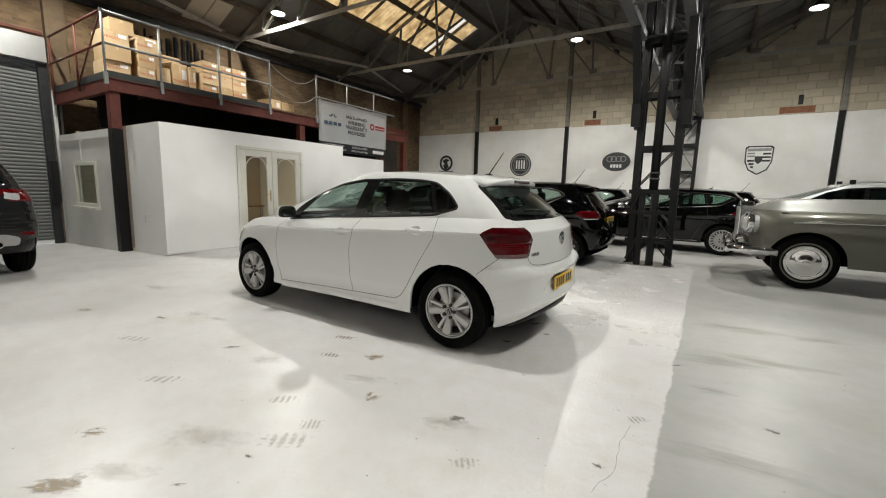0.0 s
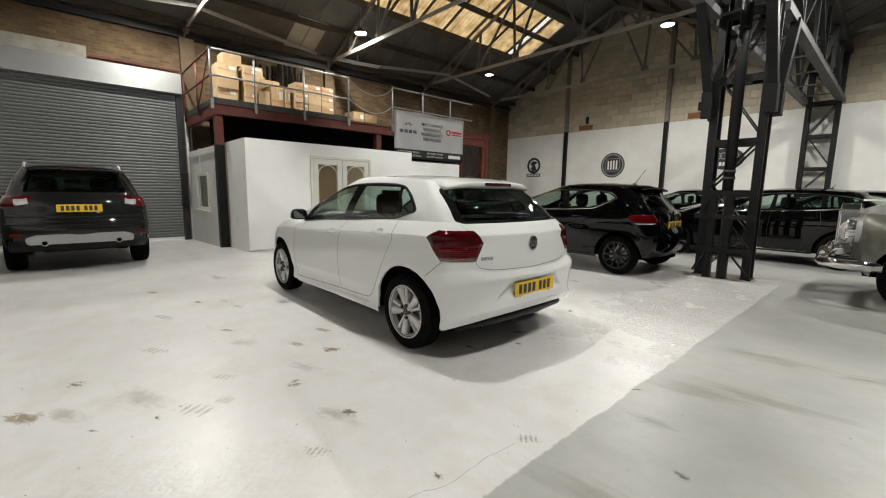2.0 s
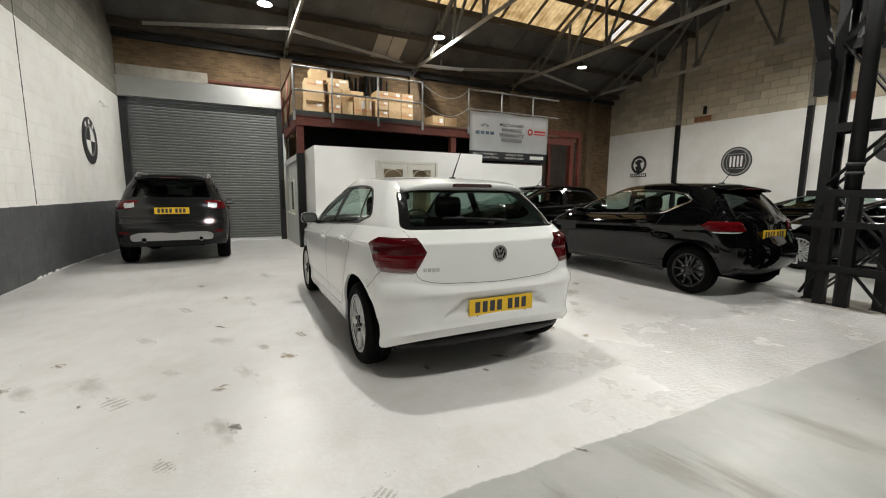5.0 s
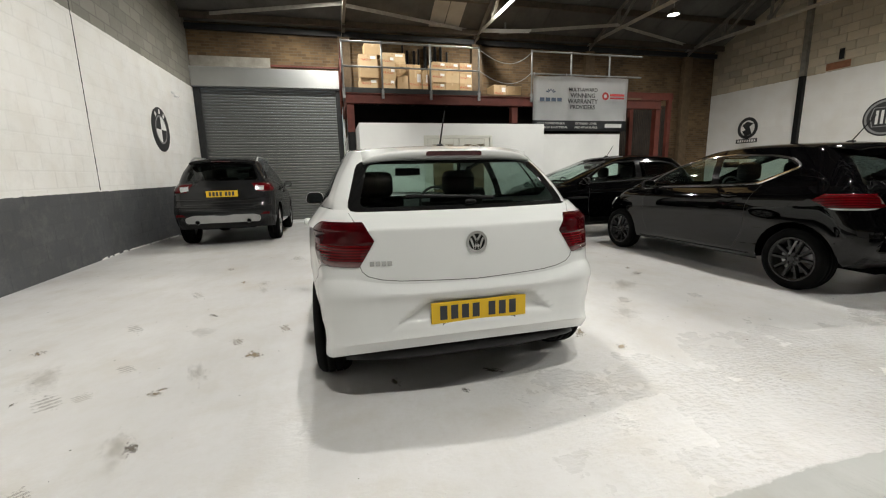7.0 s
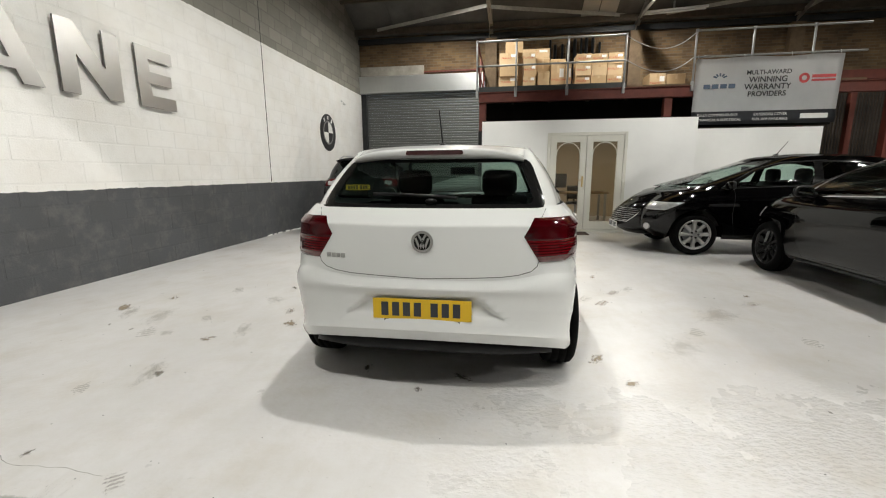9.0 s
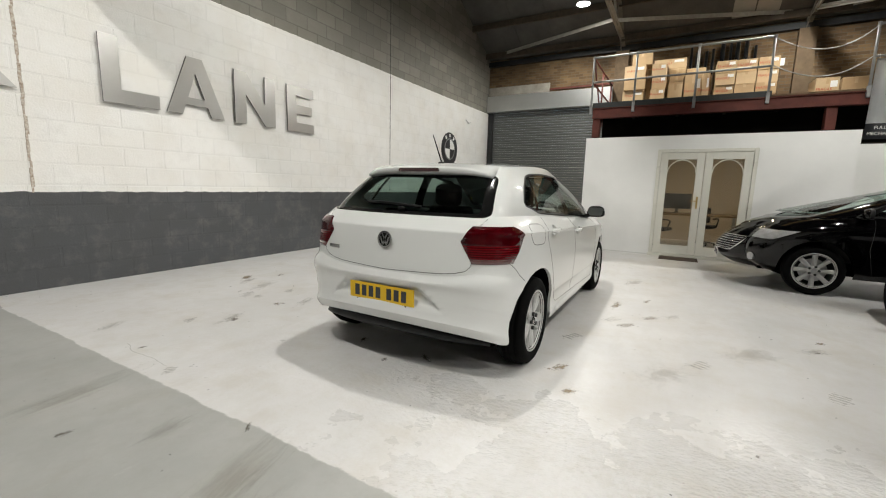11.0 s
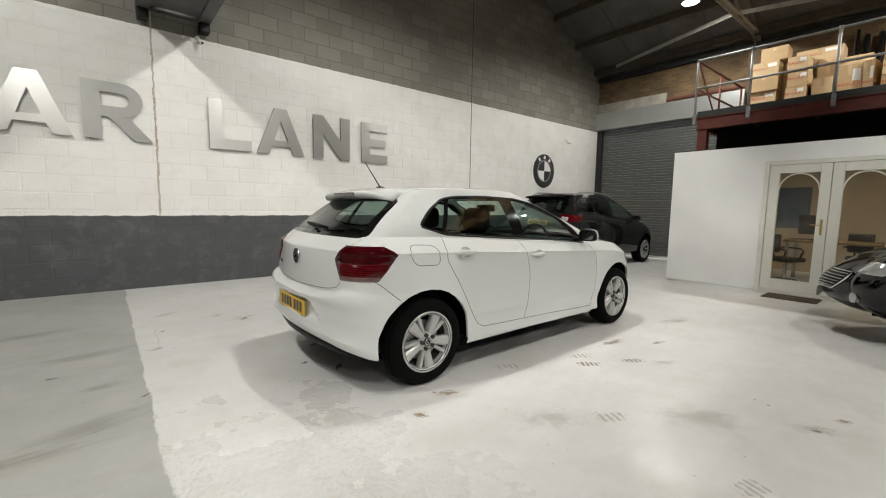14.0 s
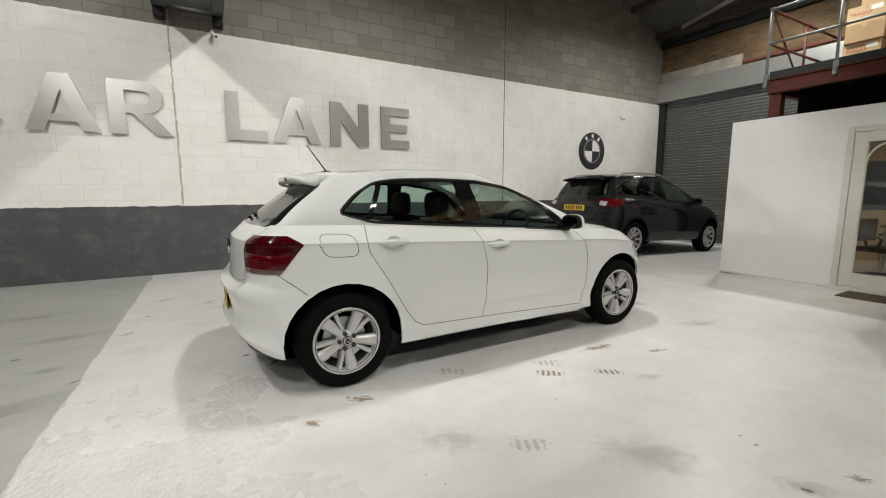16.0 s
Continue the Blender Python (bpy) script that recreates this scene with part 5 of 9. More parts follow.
def wall_badge(kind, m, label):
    """Plain shapes of a painted wall emblem; it faces +y locally."""
    t = thing("wall_emblem", label, "wall emblem", m, "wall emblems")
    K, W_, G = M["badge_black"], M["label_white"], M["badge_grey"]
    bm = bmesh.new()
    if kind == "quartered":
        lathe(bm, [(0.0, 0.0), (0.465, 0.0), (0.465, 0.012), (0.0, 0.012)], 48)
        part("disc", bm, K, t)
        bm = bmesh.new()
        ring_plate(bm, (0, 0.012, 0), 0.27, 0.3, 0.006)
        part("inner_ring", bm, G, t)
        for q in range(4):
            bm = bmesh.new()
            pts = [(0, 0)] + [(0.265 * math.cos(a), 0.265 * math.sin(a)) for a in [q * math.pi / 2 + k * math.pi / 24 for k in range(13)]]
            prism(bm, pts, 0.0125, 0.017)
            part("quarter", bm, W_ if q % 2 else K, t)
        for k in (-1, 0, 1):
            u = math.pi / 2 + k * 0.62
            part("mark", bar(bmesh.new(), (0.33 * math.cos(u), 0.014, 0.33 * math.sin(u)), (0.42 * math.cos(u), 0.014, 0.42 * math.sin(u)), 0.07, 0.006, up=(0, 1, 0)), W_, t)
    elif kind == "round":
        lathe(bm, [(0.0, 0.0), (0.48, 0.0), (0.48, 0.012), (0.0, 0.012)], 48)
        part("disc", bm, K, t)
        bm = bmesh.new()
        ring_plate(bm, (0, 0.012, 0), 0.39, 0.44, 0.005)
        part("outer_ring", bm, G, t)
        o = [(-0.26, -0.24), (0.26, -0.24), (0.32, 0.0), (0.26, 0.26), (-0.26, 0.26), (-0.32, 0.0)]
        part("shield_edge", prism(bmesh.new(), o, 0.012, 0.016), G, t)
        part("shield", prism(bmesh.new(), [(u * 0.92, v * 0.92) for u, v in o], 0.0165, 0.019), K, t)
        for k in range(4):
            part("bar", boxm(-0.2 + k * 0.112, -0.2 + k * 0.112 + 0.06, 0.0195, 0.023, -0.17, 0.18), W_, t)
    elif kind == "oval":
        ring_plate(bm, (0, 0, 0), 0.001, 0.5, 0.012, squash=0.7)
        part("disc", bm, K, t)
        for k in range(4):
            bm = bmesh.new()
            ring_plate(bm, (-0.24 + k * 0.16, 0.012, 0.1), 0.085, 0.11, 0.006, seg=28)
            part("ring", bm, G, t)
        for k in range(4):
            part("bar", boxm(-0.2 + k * 0.105, -0.2 + k * 0.105 + 0.075, 0.0125, 0.017, -0.22, -0.1), W_, t)
    elif kind == "griffin":
        ring_plate(bm, (0, 0, 0.08), 0.26, 0.36, 0.012)
        part("ring", bm, K, t)
        bm = bmesh.new()
        pts = [(-0.16, -0.12), (0.05, -0.2), (0.18, -0.02), (0.06, 0.03), (0.2, 0.18), (0.02, 0.3), (-0.2, 0.22), (-0.06, 0.12)]
        prism(bm, pts, 0, 0.012)
        part("figure", bm, K, t)
        part("name_plate", boxm(-0.38, 0.38, 0, 0.012, -0.42, -0.28), K, t)
        for k in range(8):
            part("bar", boxm(-0.33 + k * 0.085, -0.33 + k * 0.085 + 0.055, 0.0125, 0.016, -0.39, -0.31), W_, t)
    elif kind == "shield":
        o = [(-0.37, 0.4), (-0.3, 0.45), (0.3, 0.45), (0.37, 0.4), (0.36, -0.05), (0.25, -0.32), (0.0, -0.47), (-0.25, -0.32), (-0.36, -0.05)]
        part("shield", prism(bmesh.new(), o, 0, 0.01), K, t)
        part("field", prism(bmesh.new(), [(u * 0.9, v * 0.9) for u, v in o], 0.0105, 0.014), W_, t)
        part("top_band", boxm(-0.31, 0.31, 0.0145, 0.018, 0.28, 0.37), G, t)
        for sx in (-1, 1):
            for k in range(3):
                z = 0.2 - k * 0.11 if sx < 0 else -0.02 - k * 0.1
                part("stripe", boxm(sx * 0.31 if sx < 0 else 0.11, -0.1 if sx < 0 else 0.29 - 0.05 * k, 0.0145, 0.018, z - 0.03, z + 0.03), K, t)
        for k in range(2):
            part("stripe", boxm(0.1, 0.3, 0.0145, 0.018, 0.1 + k * 0.09, 0.15 + k * 0.09), G, t)
        part("inner_shield", prism(bmesh.new(), [(-0.1, 0.12), (0.1, 0.12), (0.1, -0.03), (0, -0.13), (-0.1, -0.03)], 0.0185, 0.022), K, t)
    return t


wall_badge("quartered", pose(-9.4, LEFT_Y + 0.002, 2.27), "black and white quartered roundel on the white block wall")
for kind, x, z, lab in (("griffin", -10.5, 2.42, "black ring emblem with a name plate on the white wall"), ("round", -6.75, 2.39, "black round emblem with grey rings on the white wall"), ("oval", -2.93, 2.46, "black oval emblem with four rings on the white wall"), ("shield", 1.36, 2.45, "black and grey crest shield on the white wall")):
    wall_badge(kind, pose(x, RIGHT_Y - 0.003, z, 0, 0, 180), lab)


def security_camera(x, z):
    t = thing("security_camera", "small white dome security camera on the block wall", "security camera", pose(x, LEFT_Y, z) @ Matrix.Scale(0.72, 4), "security cameras")
    part("base", rod(bmesh.new(), (0, 0, 0), (0, 0.04, 0), 0.045, 14), M["white_plastic"], t)
    part("arm", rod(bmesh.new(), (0, 0.03, 0), (0, 0.1, -0.06), 0.018, 10), M["white_plastic"], t)
    part("body", rod(bmesh.new(), (0, 0.07, -0.1), (-0.06, 0.17, -0.12), 0.036, 14), M["white_plastic"], t, smooth=True)
    part("eye", rod(bmesh.new(), (-0.06, 0.17, -0.12), (-0.064, 0.177, -0.122), 0.025, 14), M["black_plastic"], t)
    return t


security_camera(-1.0, 3.66)
security_camera(-10.4, 3.22)
M["joint_filler"] = mat("crumbling_joint_filler", (0.68, 0.64, 0.57), 0.9, var=0.3, scale=38, bump=0.6, color2=(0.24, 0.16, 0.11))
# movement joints in the left wall
for x, label in ((-0.43, "rough open movement joint in the block wall"), (-6.58, "dark straight movement joint in the block wall")):
    bm = bmesh.new()
    z, k = 0.02, 0
    while z < roof_z(x) - 0.1:
        dz = 0.05 + 0.05 * rng.random()
        dx = 0.012 * (rng.random() - 0.5) if x > -2 else 0
        w = (0.008 + 0.007 * rng.random()) if x > -2 else 0.006
        # painted over below the white band
        if z > 1.03:
            box(bm, x + dx - w, x + dx + w, LEFT_Y - 0.003, LEFT_Y + 0.002 + 0.004 * rng.random(), z, z + dz)
        z += dz
    p = part("movement_joint", bm, M["joint_filler"] if x > -2 else M["black_plastic"])
    tagged(p, label, "wall joint", kind="structure")

# ---- cars ----
from mathutils import bvhtree


def car_paint(name, color, metal=0.0, rough=0.35, coat=1.0):
    m = mat(name, color, rough, metal, var=0.015, scale=1.2, coat=coat, spec=0.1 if coat == 1.0 else 0.0)
    return m


M.update(
    car_white=car_paint("white_car_paint", (0.775, 0.785, 0.775)),
    car_black=car_paint("black_car_paint", (0.0012, 0.0012, 0.0014), rough=0.5, coat=0.9),
    car_grey=car_paint("grey_car_paint", (0.013, 0.0132, 0.014), metal=0.15, rough=0.4, coat=0.85),
    car_silver=car_paint("silver_car_paint", (0.6, 0.61, 0.61), metal=0.5, rough=0.38),
    car_shell_grey=car_paint("shell_grey_car_paint", (0.12, 0.117, 0.095), metal=0.25, rough=0.35),
    car_classic_top=car_paint("soft_silver_car_paint", (0.3, 0.3, 0.285), metal=0.4, rough=0.4),
    tyre=mat("tyre_rubber", (0.006, 0.006, 0.006), 0.8, spec=0.06, var=0.15, scale=20, bump=0.1),
    alloy=mat("silver_alloy", (0.56, 0.56, 0.55), 0.36, metal=0.4, var=0.04, scale=9),
    alloy_black=mat("gloss_black_alloy", (0.012, 0.012, 0.013), 0.25, var=0.05),
    rim_dark=mat("dark_rim_barrel", (0.03, 0.03, 0.03), 0.6, var=0.1),
    chrome=mat("chrome", (0.75, 0.75, 0.75), 0.08, metal=1.0, var=0.02),
    mirror=mat("mirror_glass", (0.2, 0.22, 0.215), 0.02, metal=1.0, var=0.0),
    steel_satin=mat("satin_trim", (0.5, 0.5, 0.5), 0.3, metal=0.8, var=0.03),
    trim=mat("black_trim", (0.006, 0.006, 0.0065), 0.45, spec=0.25, var=0.1, scale=20),
    gloss_trim=mat("gloss_black_pillar", (0.008, 0.008, 0.008), 0.08, var=0.0),
    liner=mat("dark_cabin_lining", (0.02, 0.02, 0.021), 0.8, var=0.1, scale=15),
    headlining=mat("pale_headlining", (0.5, 0.49, 0.46), 0.9, var=0.05),
    fabric=mat("dark_seat_fabric", (0.013, 0.013, 0.0145), 0.9, var=0.15, scale=25, bump=0.15, bump_scale=120),
    seam=mat("panel_gap", (0.03, 0.03, 0.03), 0.7, var=0.0),
    seam_light=mat("shut_line", (0.09, 0.09, 0.09), 0.7, var=0.0),
    lamp_red=ribbed_lens("red_lamp_lens", (0.03, 0.0006, 0.001), (0.12, 0.0014, 0.004), 0.014),
    lamp_smoke=mat("smoked_lamp_lens", (0.16, 0.075, 0.075), 0.1, var=0.2, scale=20, coat=1.0),
    lamp_deep_red=mat("deep_red_lamp_lens", (0.065, 0.001, 0.003), 0.1, var=0.3, scale=12, coat=0.3, spec=0.1),
    lamp_dark_red=mat("dark_red_lamp_lens", (0.05, 0.003, 0.006), 0.08, var=0.1, coat=1.0),
    lamp_clear=mat("clear_lamp_lens", (0.62, 0.62, 0.63), 0.12, metal=0.35, var=0.15, scale=18, coat=1.0),
    plate_yellow=mat("yellow_plate", (0.78, 0.5, 0.02), 0.4, var=0.03),
    plate_white=mat("white_plate", (0.75, 0.75, 0.73), 0.4, var=0.03),
    car_glass=glass("car_glass", (0.68, 0.8, 0.75), 1.8),
    rear_glass=glass("tinted_car_glass", (0.42, 0.52, 0.48), 1.5),
    dark_glass=glass("privacy_glass", (0.1, 0.12, 0.12), 1.6),
    under=mat("underbody", (0.004, 0.004, 0.004), 0.9, spec=0.0, var=0.1),
)


def lerp(a, b, t):
    return a + (b - a) * t


def curve_at(pts, x):
    """Smooth interpolation through sorted (x, value) points."""
    if x <= pts[0][0]:
        return pts[0][1]
    for i in range(len(pts) - 1):
        (x0, v0), (x1, v1) = pts[i], pts[i + 1]
        if x <= x1:
            t = (x - x0) / (x1 - x0)
            sl = lambda k: (pts[min(k + 1, len(pts) - 1)][1] - pts[max(k - 1, 0)][1]) / (pts[min(k + 1, len(pts) - 1)][0] - pts[max(k - 1, 0)][0])
            m0, m1 = sl(i) * (x1 - x0), sl(i + 1) * (x1 - x0)
            t2, t3 = t * t, t * t * t
            return v0 * (2 * t3 - 3 * t2 + 1) + m0 * (t3 - 2 * t2 + t) + v1 * (-2 * t3 + 3 * t2) + m1 * (t3 - t2)
    return pts[-1][1]


NR, NC, NS, NF = 24, 6, 44, 12


def car_ring(xr, xf, w, zf, rr, rf, br, bf, tr, tf, xa=0.35, xb=0.65):
    """A closed outline round the car, rear edge first: rounded corners rr, rf, bowed ends br, bf, sides drawn in by tr, tf."""
    def plan(x):
        u = (x - xr) / (xf - xr)
        return w * (1 - tr * max(0.0, (xa - u) / xa) ** 2 - tf * max(0.0, (u - xb) / (1 - xb)) ** 2)
    xs0, xs1 = xr + br + rr, xf - bf - rf
    wr, wf = plan(xs0), plan(xs1)
    half = []
    for i in range(NR // 2 + 1):
        y = (wr - rr) * i / (NR // 2)
        half.append((xr + br * (y / max(wr - rr, 1e-6)) ** 2, y))
    for i in range(1, NC + 1):
        a = math.pi / 2 * i / NC
        half.append((xs0 - rr * math.cos(a), wr - rr + rr * math.sin(a)))
    for i in range(1, NS):
        x = lerp(xs0, xs1, i / NS)
        half.append((x, plan(x)))
    for i in range(0, NC):
        a = math.pi / 2 * i / NC
        half.append((xs1 + rf * math.sin(a), wf - rf + rf * math.cos(a)))
    for i in range(NF // 2 + 1):
        y = (wf - rf) * (1 - i / (NF // 2))
        half.append((xf - bf * (y / max(wf - rf, 1e-6)) ** 2, y))
    pts = half + [(x, -y) for x, y in half[-2:0:-1]]
    return [Vector((x, y, zf(x, y))) for x, y in pts]


def cut(bm, p, n, near):
    """Splits the faces that near() picks along a plane."""
    fs = [f for f in bm.faces if near(f.calc_center_median())]
    geom = list({e for f in fs for e in f.edges}) + list({v for f in fs for v in f.verts}) + fs
    bmesh.ops.bisect_plane(bm, geom=geom, dist=1e-5, plane_co=p, plane_no=n)


def inside(poly, u, v):
    hit, j = False, len(poly) - 1
    for i in range(len(poly)):
        (a, b), (c, d) = poly[i], poly[j]
        if (b > v) != (d > v) and u < (c - a) * (v - b) / (d - b) + a:
            hit = not hit
        j = i
    return hit


def rounded(poly, r, n=3):
    """The polygon with its corners rounded off."""
    out = []
    for i, p in enumerate(poly):
        p, a, b = Vector(p), Vector(poly[i - 1]), Vector(poly[(i + 1) % len(poly)])
        ra, rb = min(r, (a - p).length * 0.45), min(r, (b - p).length * 0.45)
        p0, p1 = p + (a - p).normalized() * ra, p + (b - p).normalized() * rb
        for k in range(n + 1):
            t = k / n
            out.append(tuple(p0 * (1 - t) ** 2 + p * 2 * t * (1 - t) + p1 * t * t))
    return out


def cut_poly(bm, poly, plane, near, pad=0.06):
    us, vs = [p[0] for p in poly], [p[1] for p in poly]
    lo, hi = (min(us) - pad, min(vs) - pad), (max(us) + pad, max(vs) + pad)
    get = (lambda c: (c.x, c.z)) if plane == "xz" else (lambda c: (c.y, c.z))

    def sel(c):
        u, v = get(c)
        return near(c) and lo[0] - 0.12 < u < hi[0] + 0.12 and lo[1] - 0.12 < v < hi[1] + 0.12
    for i in range(len(poly)):
        (a, b), (c, d) = poly[i], poly[(i + 1) % len(poly)]
        if abs(a - c) + abs(b - d) < 1e-5:
            continue
        mid = ((a + c) / 2, (b + d) / 2)
        ln = math.hypot(c - a, d - b) / 2 + 0.14

        def sel2(ct, mid=mid, ln=ln):
            u, v = get(ct)
            return sel(ct) and math.hypot(u - mid[0], v - mid[1]) < ln
        if plane == "xz":
            cut(bm, (a, 0, b), (d - b, 0, a - c), sel2)
        else:
            cut(bm, (0, a, b), (0, d - b, a - c), sel2)


def take(bm, pick):
    """Moves the faces that pick() chooses by their middle into a mesh of their own."""
    out = bmesh.new()
    fs = [f for f in bm.faces if pick(f.calc_center_median())]
    vmap = {}
    for f in fs:
        vs = []
        for v in f.verts:
            if v not in vmap:
                vmap[v] = out.verts.new(v.co)
            vs.append(vmap[v])
        try:
            out.faces.new(vs)
        except ValueError:
            pass
    bmesh.ops.delete(bm, geom=fs, context="FACES")
    return out


def puff(bm, d, rim=0.02, centre=None):
    """Lifts a shell outwards by d, with a rim turned back behind it."""
    bmesh.ops.recalc_face_normals(bm, faces=bm.faces[:])
    bm.normal_update()
    c = centre or Vector((1.0, 0, 0.6))
    flip = sum(f.normal.dot(f.calc_center_median() - c) for f in bm.faces) < 0
    if flip:
        bmesh.ops.reverse_faces(bm, faces=bm.faces[:])
        bm.normal_update()
    nrm = {v: v.normal.copy() for v in bm.verts}
    edge = [e for e in bm.edges if e.is_boundary]
    for v in bm.verts:
        v.co += nrm[v] * d
    r = bmesh.ops.extrude_edge_only(bm, edges=edge)
    old = {}
    for e in edge:
        for v in e.verts:
            old[tuple(round(q, 6) for q in v.co)] = nrm[v]
    for v in [g for g in r["geom"] if isinstance(g, bmesh.types.BMVert)]:
        v.co -= old.get(tuple(round(q, 6) for q in v.co), Vector((0, 0, 0))) * (d + rim)
    return bm


def on_side(tree, x, z, s=1):
    h = tree.ray_cast(Vector((x, 3.0 * s, z)), Vector((0, -s, 0)))
    return (h[0], h[1]) if h[0] is not None else (Vector((x, 0.8 * s, z)), Vector((0, s, 0)))


def on_end(tree, y, z, s=-1, x_from=6.0):
    h = tree.ray_cast(Vector((s * x_from, y, z)), Vector((-s, 0, 0)))
    return (h[0], h[1]) if h[0] is not None else (Vector((0, y, z)), Vector((s, 0, 0)))


def ribbon(spots, width, lift=0.0015):
    """A thin strip that follows (place, normal) spots on a surface."""
    bm = bmesh.new()
    rows = []
    for i, (p, n) in enumerate(spots):
        d = (spots[min(i + 1, len(spots) - 1)][0] - spots[max(i - 1, 0)][0]).normalized()
        s = d.cross(n).normalized() * width / 2
        rows.append([bm.verts.new(p + n * lift * 0.2 - s), bm.verts.new(p + n * lift), bm.verts.new(p + n * lift * 0.2 + s)])
    for a, b in zip(rows, rows[1:]):
        for k in (0, 1):
            bm.faces.new((a[k], a[k + 1], b[k + 1], b[k]))
    return bm


def dense(pts, step=0.03):
    out = []
    for a, b in zip(pts, pts[1:]):
        n = max(1, int(math.hypot(b[0] - a[0], b[1] - a[1]) / step))
        out += [(lerp(a[0], b[0], k / n), lerp(a[1], b[1], k / n)) for k in range(n)]
    return out + [pts[-1]]


def plate(parent, m, yellow=True, w=0.52, h=0.111, name="number_plate"):
    """A registration plate with plain bars; it faces -x locally."""
    p = part(name, boxm(-0.006, 0.0, -w / 2, w / 2, -h / 2, h / 2, bevel=0.0025), M["plate_yellow"] if yellow else M["plate_white"], parent, "yellow plate with dark bars" if yellow else "white plate with dark bars", pose_=m)
    for k in range(7):
        y = 0.195 - k * 0.058 - (0.03 if k > 3 else 0)
        part("bar", boxm(-0.0075, -0.0055, y - 0.019, y + 0.019, -0.037, 0.037), M["ink"], p)
    return p


def wheel(parent, x, y, z, r, rim_r, width, style, s, metal):
    """A wheel on its hub point; s is the side it faces. Tyre, rim barrel, spokes, bolts, cap."""
    hub = part("wheel", disc(bmesh.new(), (0, -s * 0.02, 0), 0.06, "y", 20, depth=0.05), M["rim_dark"], parent, pose_=pose(x, y, z))
    t = width / 2
    prof = [(rim_r, -t * 0.82), (rim_r + 0.01, -t * 0.95), (rim_r + (r - rim_r) * 0.5, -t * 1.04), (r - 0.03, -t * 0.98), (r - 0.008, -t * 0.8), (r, -t * 0.45)]
    groove = []
    for g in (-0.45, 0.0, 0.45):
        groove += [(r, t * g - 0.006), (r - 0.008, t * g - 0.004), (r - 0.008, t * g + 0.004), (r, t * g + 0.006)]
    bm = lathe(bmesh.new(), prof[:-1] + groove + [(a, -b) for a, b in prof[:-1][::-1]], 56)
    part("tyre", bm, M["tyre"], hub, smooth=True)
    o = s * t
    bm = lathe(bmesh.new(), [(rim_r + 0.004, o * 0.86), (rim_r - 0.002, o * 0.92), (rim_r - 0.012, o * 0.9), (rim_r - 0.02, o * 0.78), (rim_r - 0.028, o * 0.3), (rim_r - 0.05, -o * 0.5), (0.0, -o * 0.5)], 56)
    part("rim", bm, [M["rim_dark"]], hub, smooth=True)
    bm = lathe(bmesh.new(), [(rim_r + 0.005, o * 0.86), (rim_r + 0.003, o * 0.93), (rim_r - 0.006, o * 0.92), (rim_r - 0.017, o * 0.86), (rim_r - 0.022, o * 0.7)] + ([(rim_r - 0.027, o * 0.35)] if style == "twin" else []), 56)
    part("rim_lip", bm, metal, hub, smooth=True)
    part("brake_disc", disc(bmesh.new(), (0, o * 0.05, 0), rim_r * 0.66, "y", 32, depth=0.012), M["steel_satin"], hub)
    y1, y0 = o * 0.80, o * 0.60

    def spoke(a0, w0, w1, r0, r1, a1=None, dish=0.01):
        a1 = a0 if a1 is None else a1
        bm = bmesh.new()
        d0, d1 = Vector((math.cos(a0), 0, math.sin(a0))), Vector((math.cos(a1), 0, math.sin(a1)))
        n0, n1 = Vector((-d0.z, 0, d0.x)), Vector((-d1.z, 0, d1.x))
        top, bot = [], []
        for q in (-1, -0.6, 0.6, 1):
            yy = y1 - s * dish - (s * 0.012 if abs(q) == 1 else 0)
            top.append([bm.verts.new(d0 * r0 + n0 * w0 * q / 2 + Vector((0, yy, 0))), bm.verts.new((d0 * r0 + n0 * w0 * q / 2) * 0.45 + (d1 * r1 + n1 * w1 * q / 2) * 0.55 + Vector((0, yy + s * 0.004, 0))), bm.verts.new(d1 * r1 + n1 * w1 * q / 2 + Vector((0, yy + s * 0.006, 0)))])
        for a, b in zip(top, top[1:]):
            for k in (0, 1):
                bm.faces.new((a[k], b[k], b[k + 1], a[k + 1]))
        for row in (top[0], top[-1]):
            low = [bm.verts.new(v.co + Vector((0, -s * 0.03, 0))) for v in row]
            for k in (0, 1):
                bm.faces.new((row[k], row[k + 1], low[k + 1], low[k]))
        part("spoke", bm, metal, hub, smooth=False)

    hub_r = 0.062
    if style == "twin":
        for k in range(5):
            a = math.radians(63 + 72 * k)
            spoke(a + s * 0.04, 0.04, 0.084, hub_r * 0.6, rim_r - 0.004, a, dish=0.006)
            spoke(a + s * 0.5, 0.026, 0.032, hub_r * 0.8, rim_r - 0.004, a + s * 0.42, dish=0.012)
    elif style == "multi":
        for k in range(20):
            a = math.tau * k / 20
            spoke(a, 0.014, 0.026, hub_r * 0.9, rim_r - 0.012)
    elif style == "ten":
        for k in range(10):
            a = math.tau * k / 10
            spoke(a, 0.03, 0.042, hub_r * 0.8, rim_r - 0.012, a + 0.03)
    elif style == "eight":
        for k in range(8):
            a = math.tau * k / 8
            spoke(a, 0.034, 0.056, hub_r * 0.8, rim_r - 0.012)
    elif style == "hubcap":
        bm = lathe(bmesh.new(), [(rim_r, o * 0.86), (rim_r * 0.93, o * 1.0), (rim_r * 0.86, o * 0.9), (rim_r * 0.7, o * 0.98), (rim_r * 0.55, o * 1.08), (rim_r * 0.36, o * 1.1), (rim_r * 0.33, o * 1.2), (rim_r * 0.1, o * 1.26), (0.0, o * 1.26)], 56)
        part("hub_cap", bm, M["chrome"], hub, "bright chrome hub cap", smooth=True)
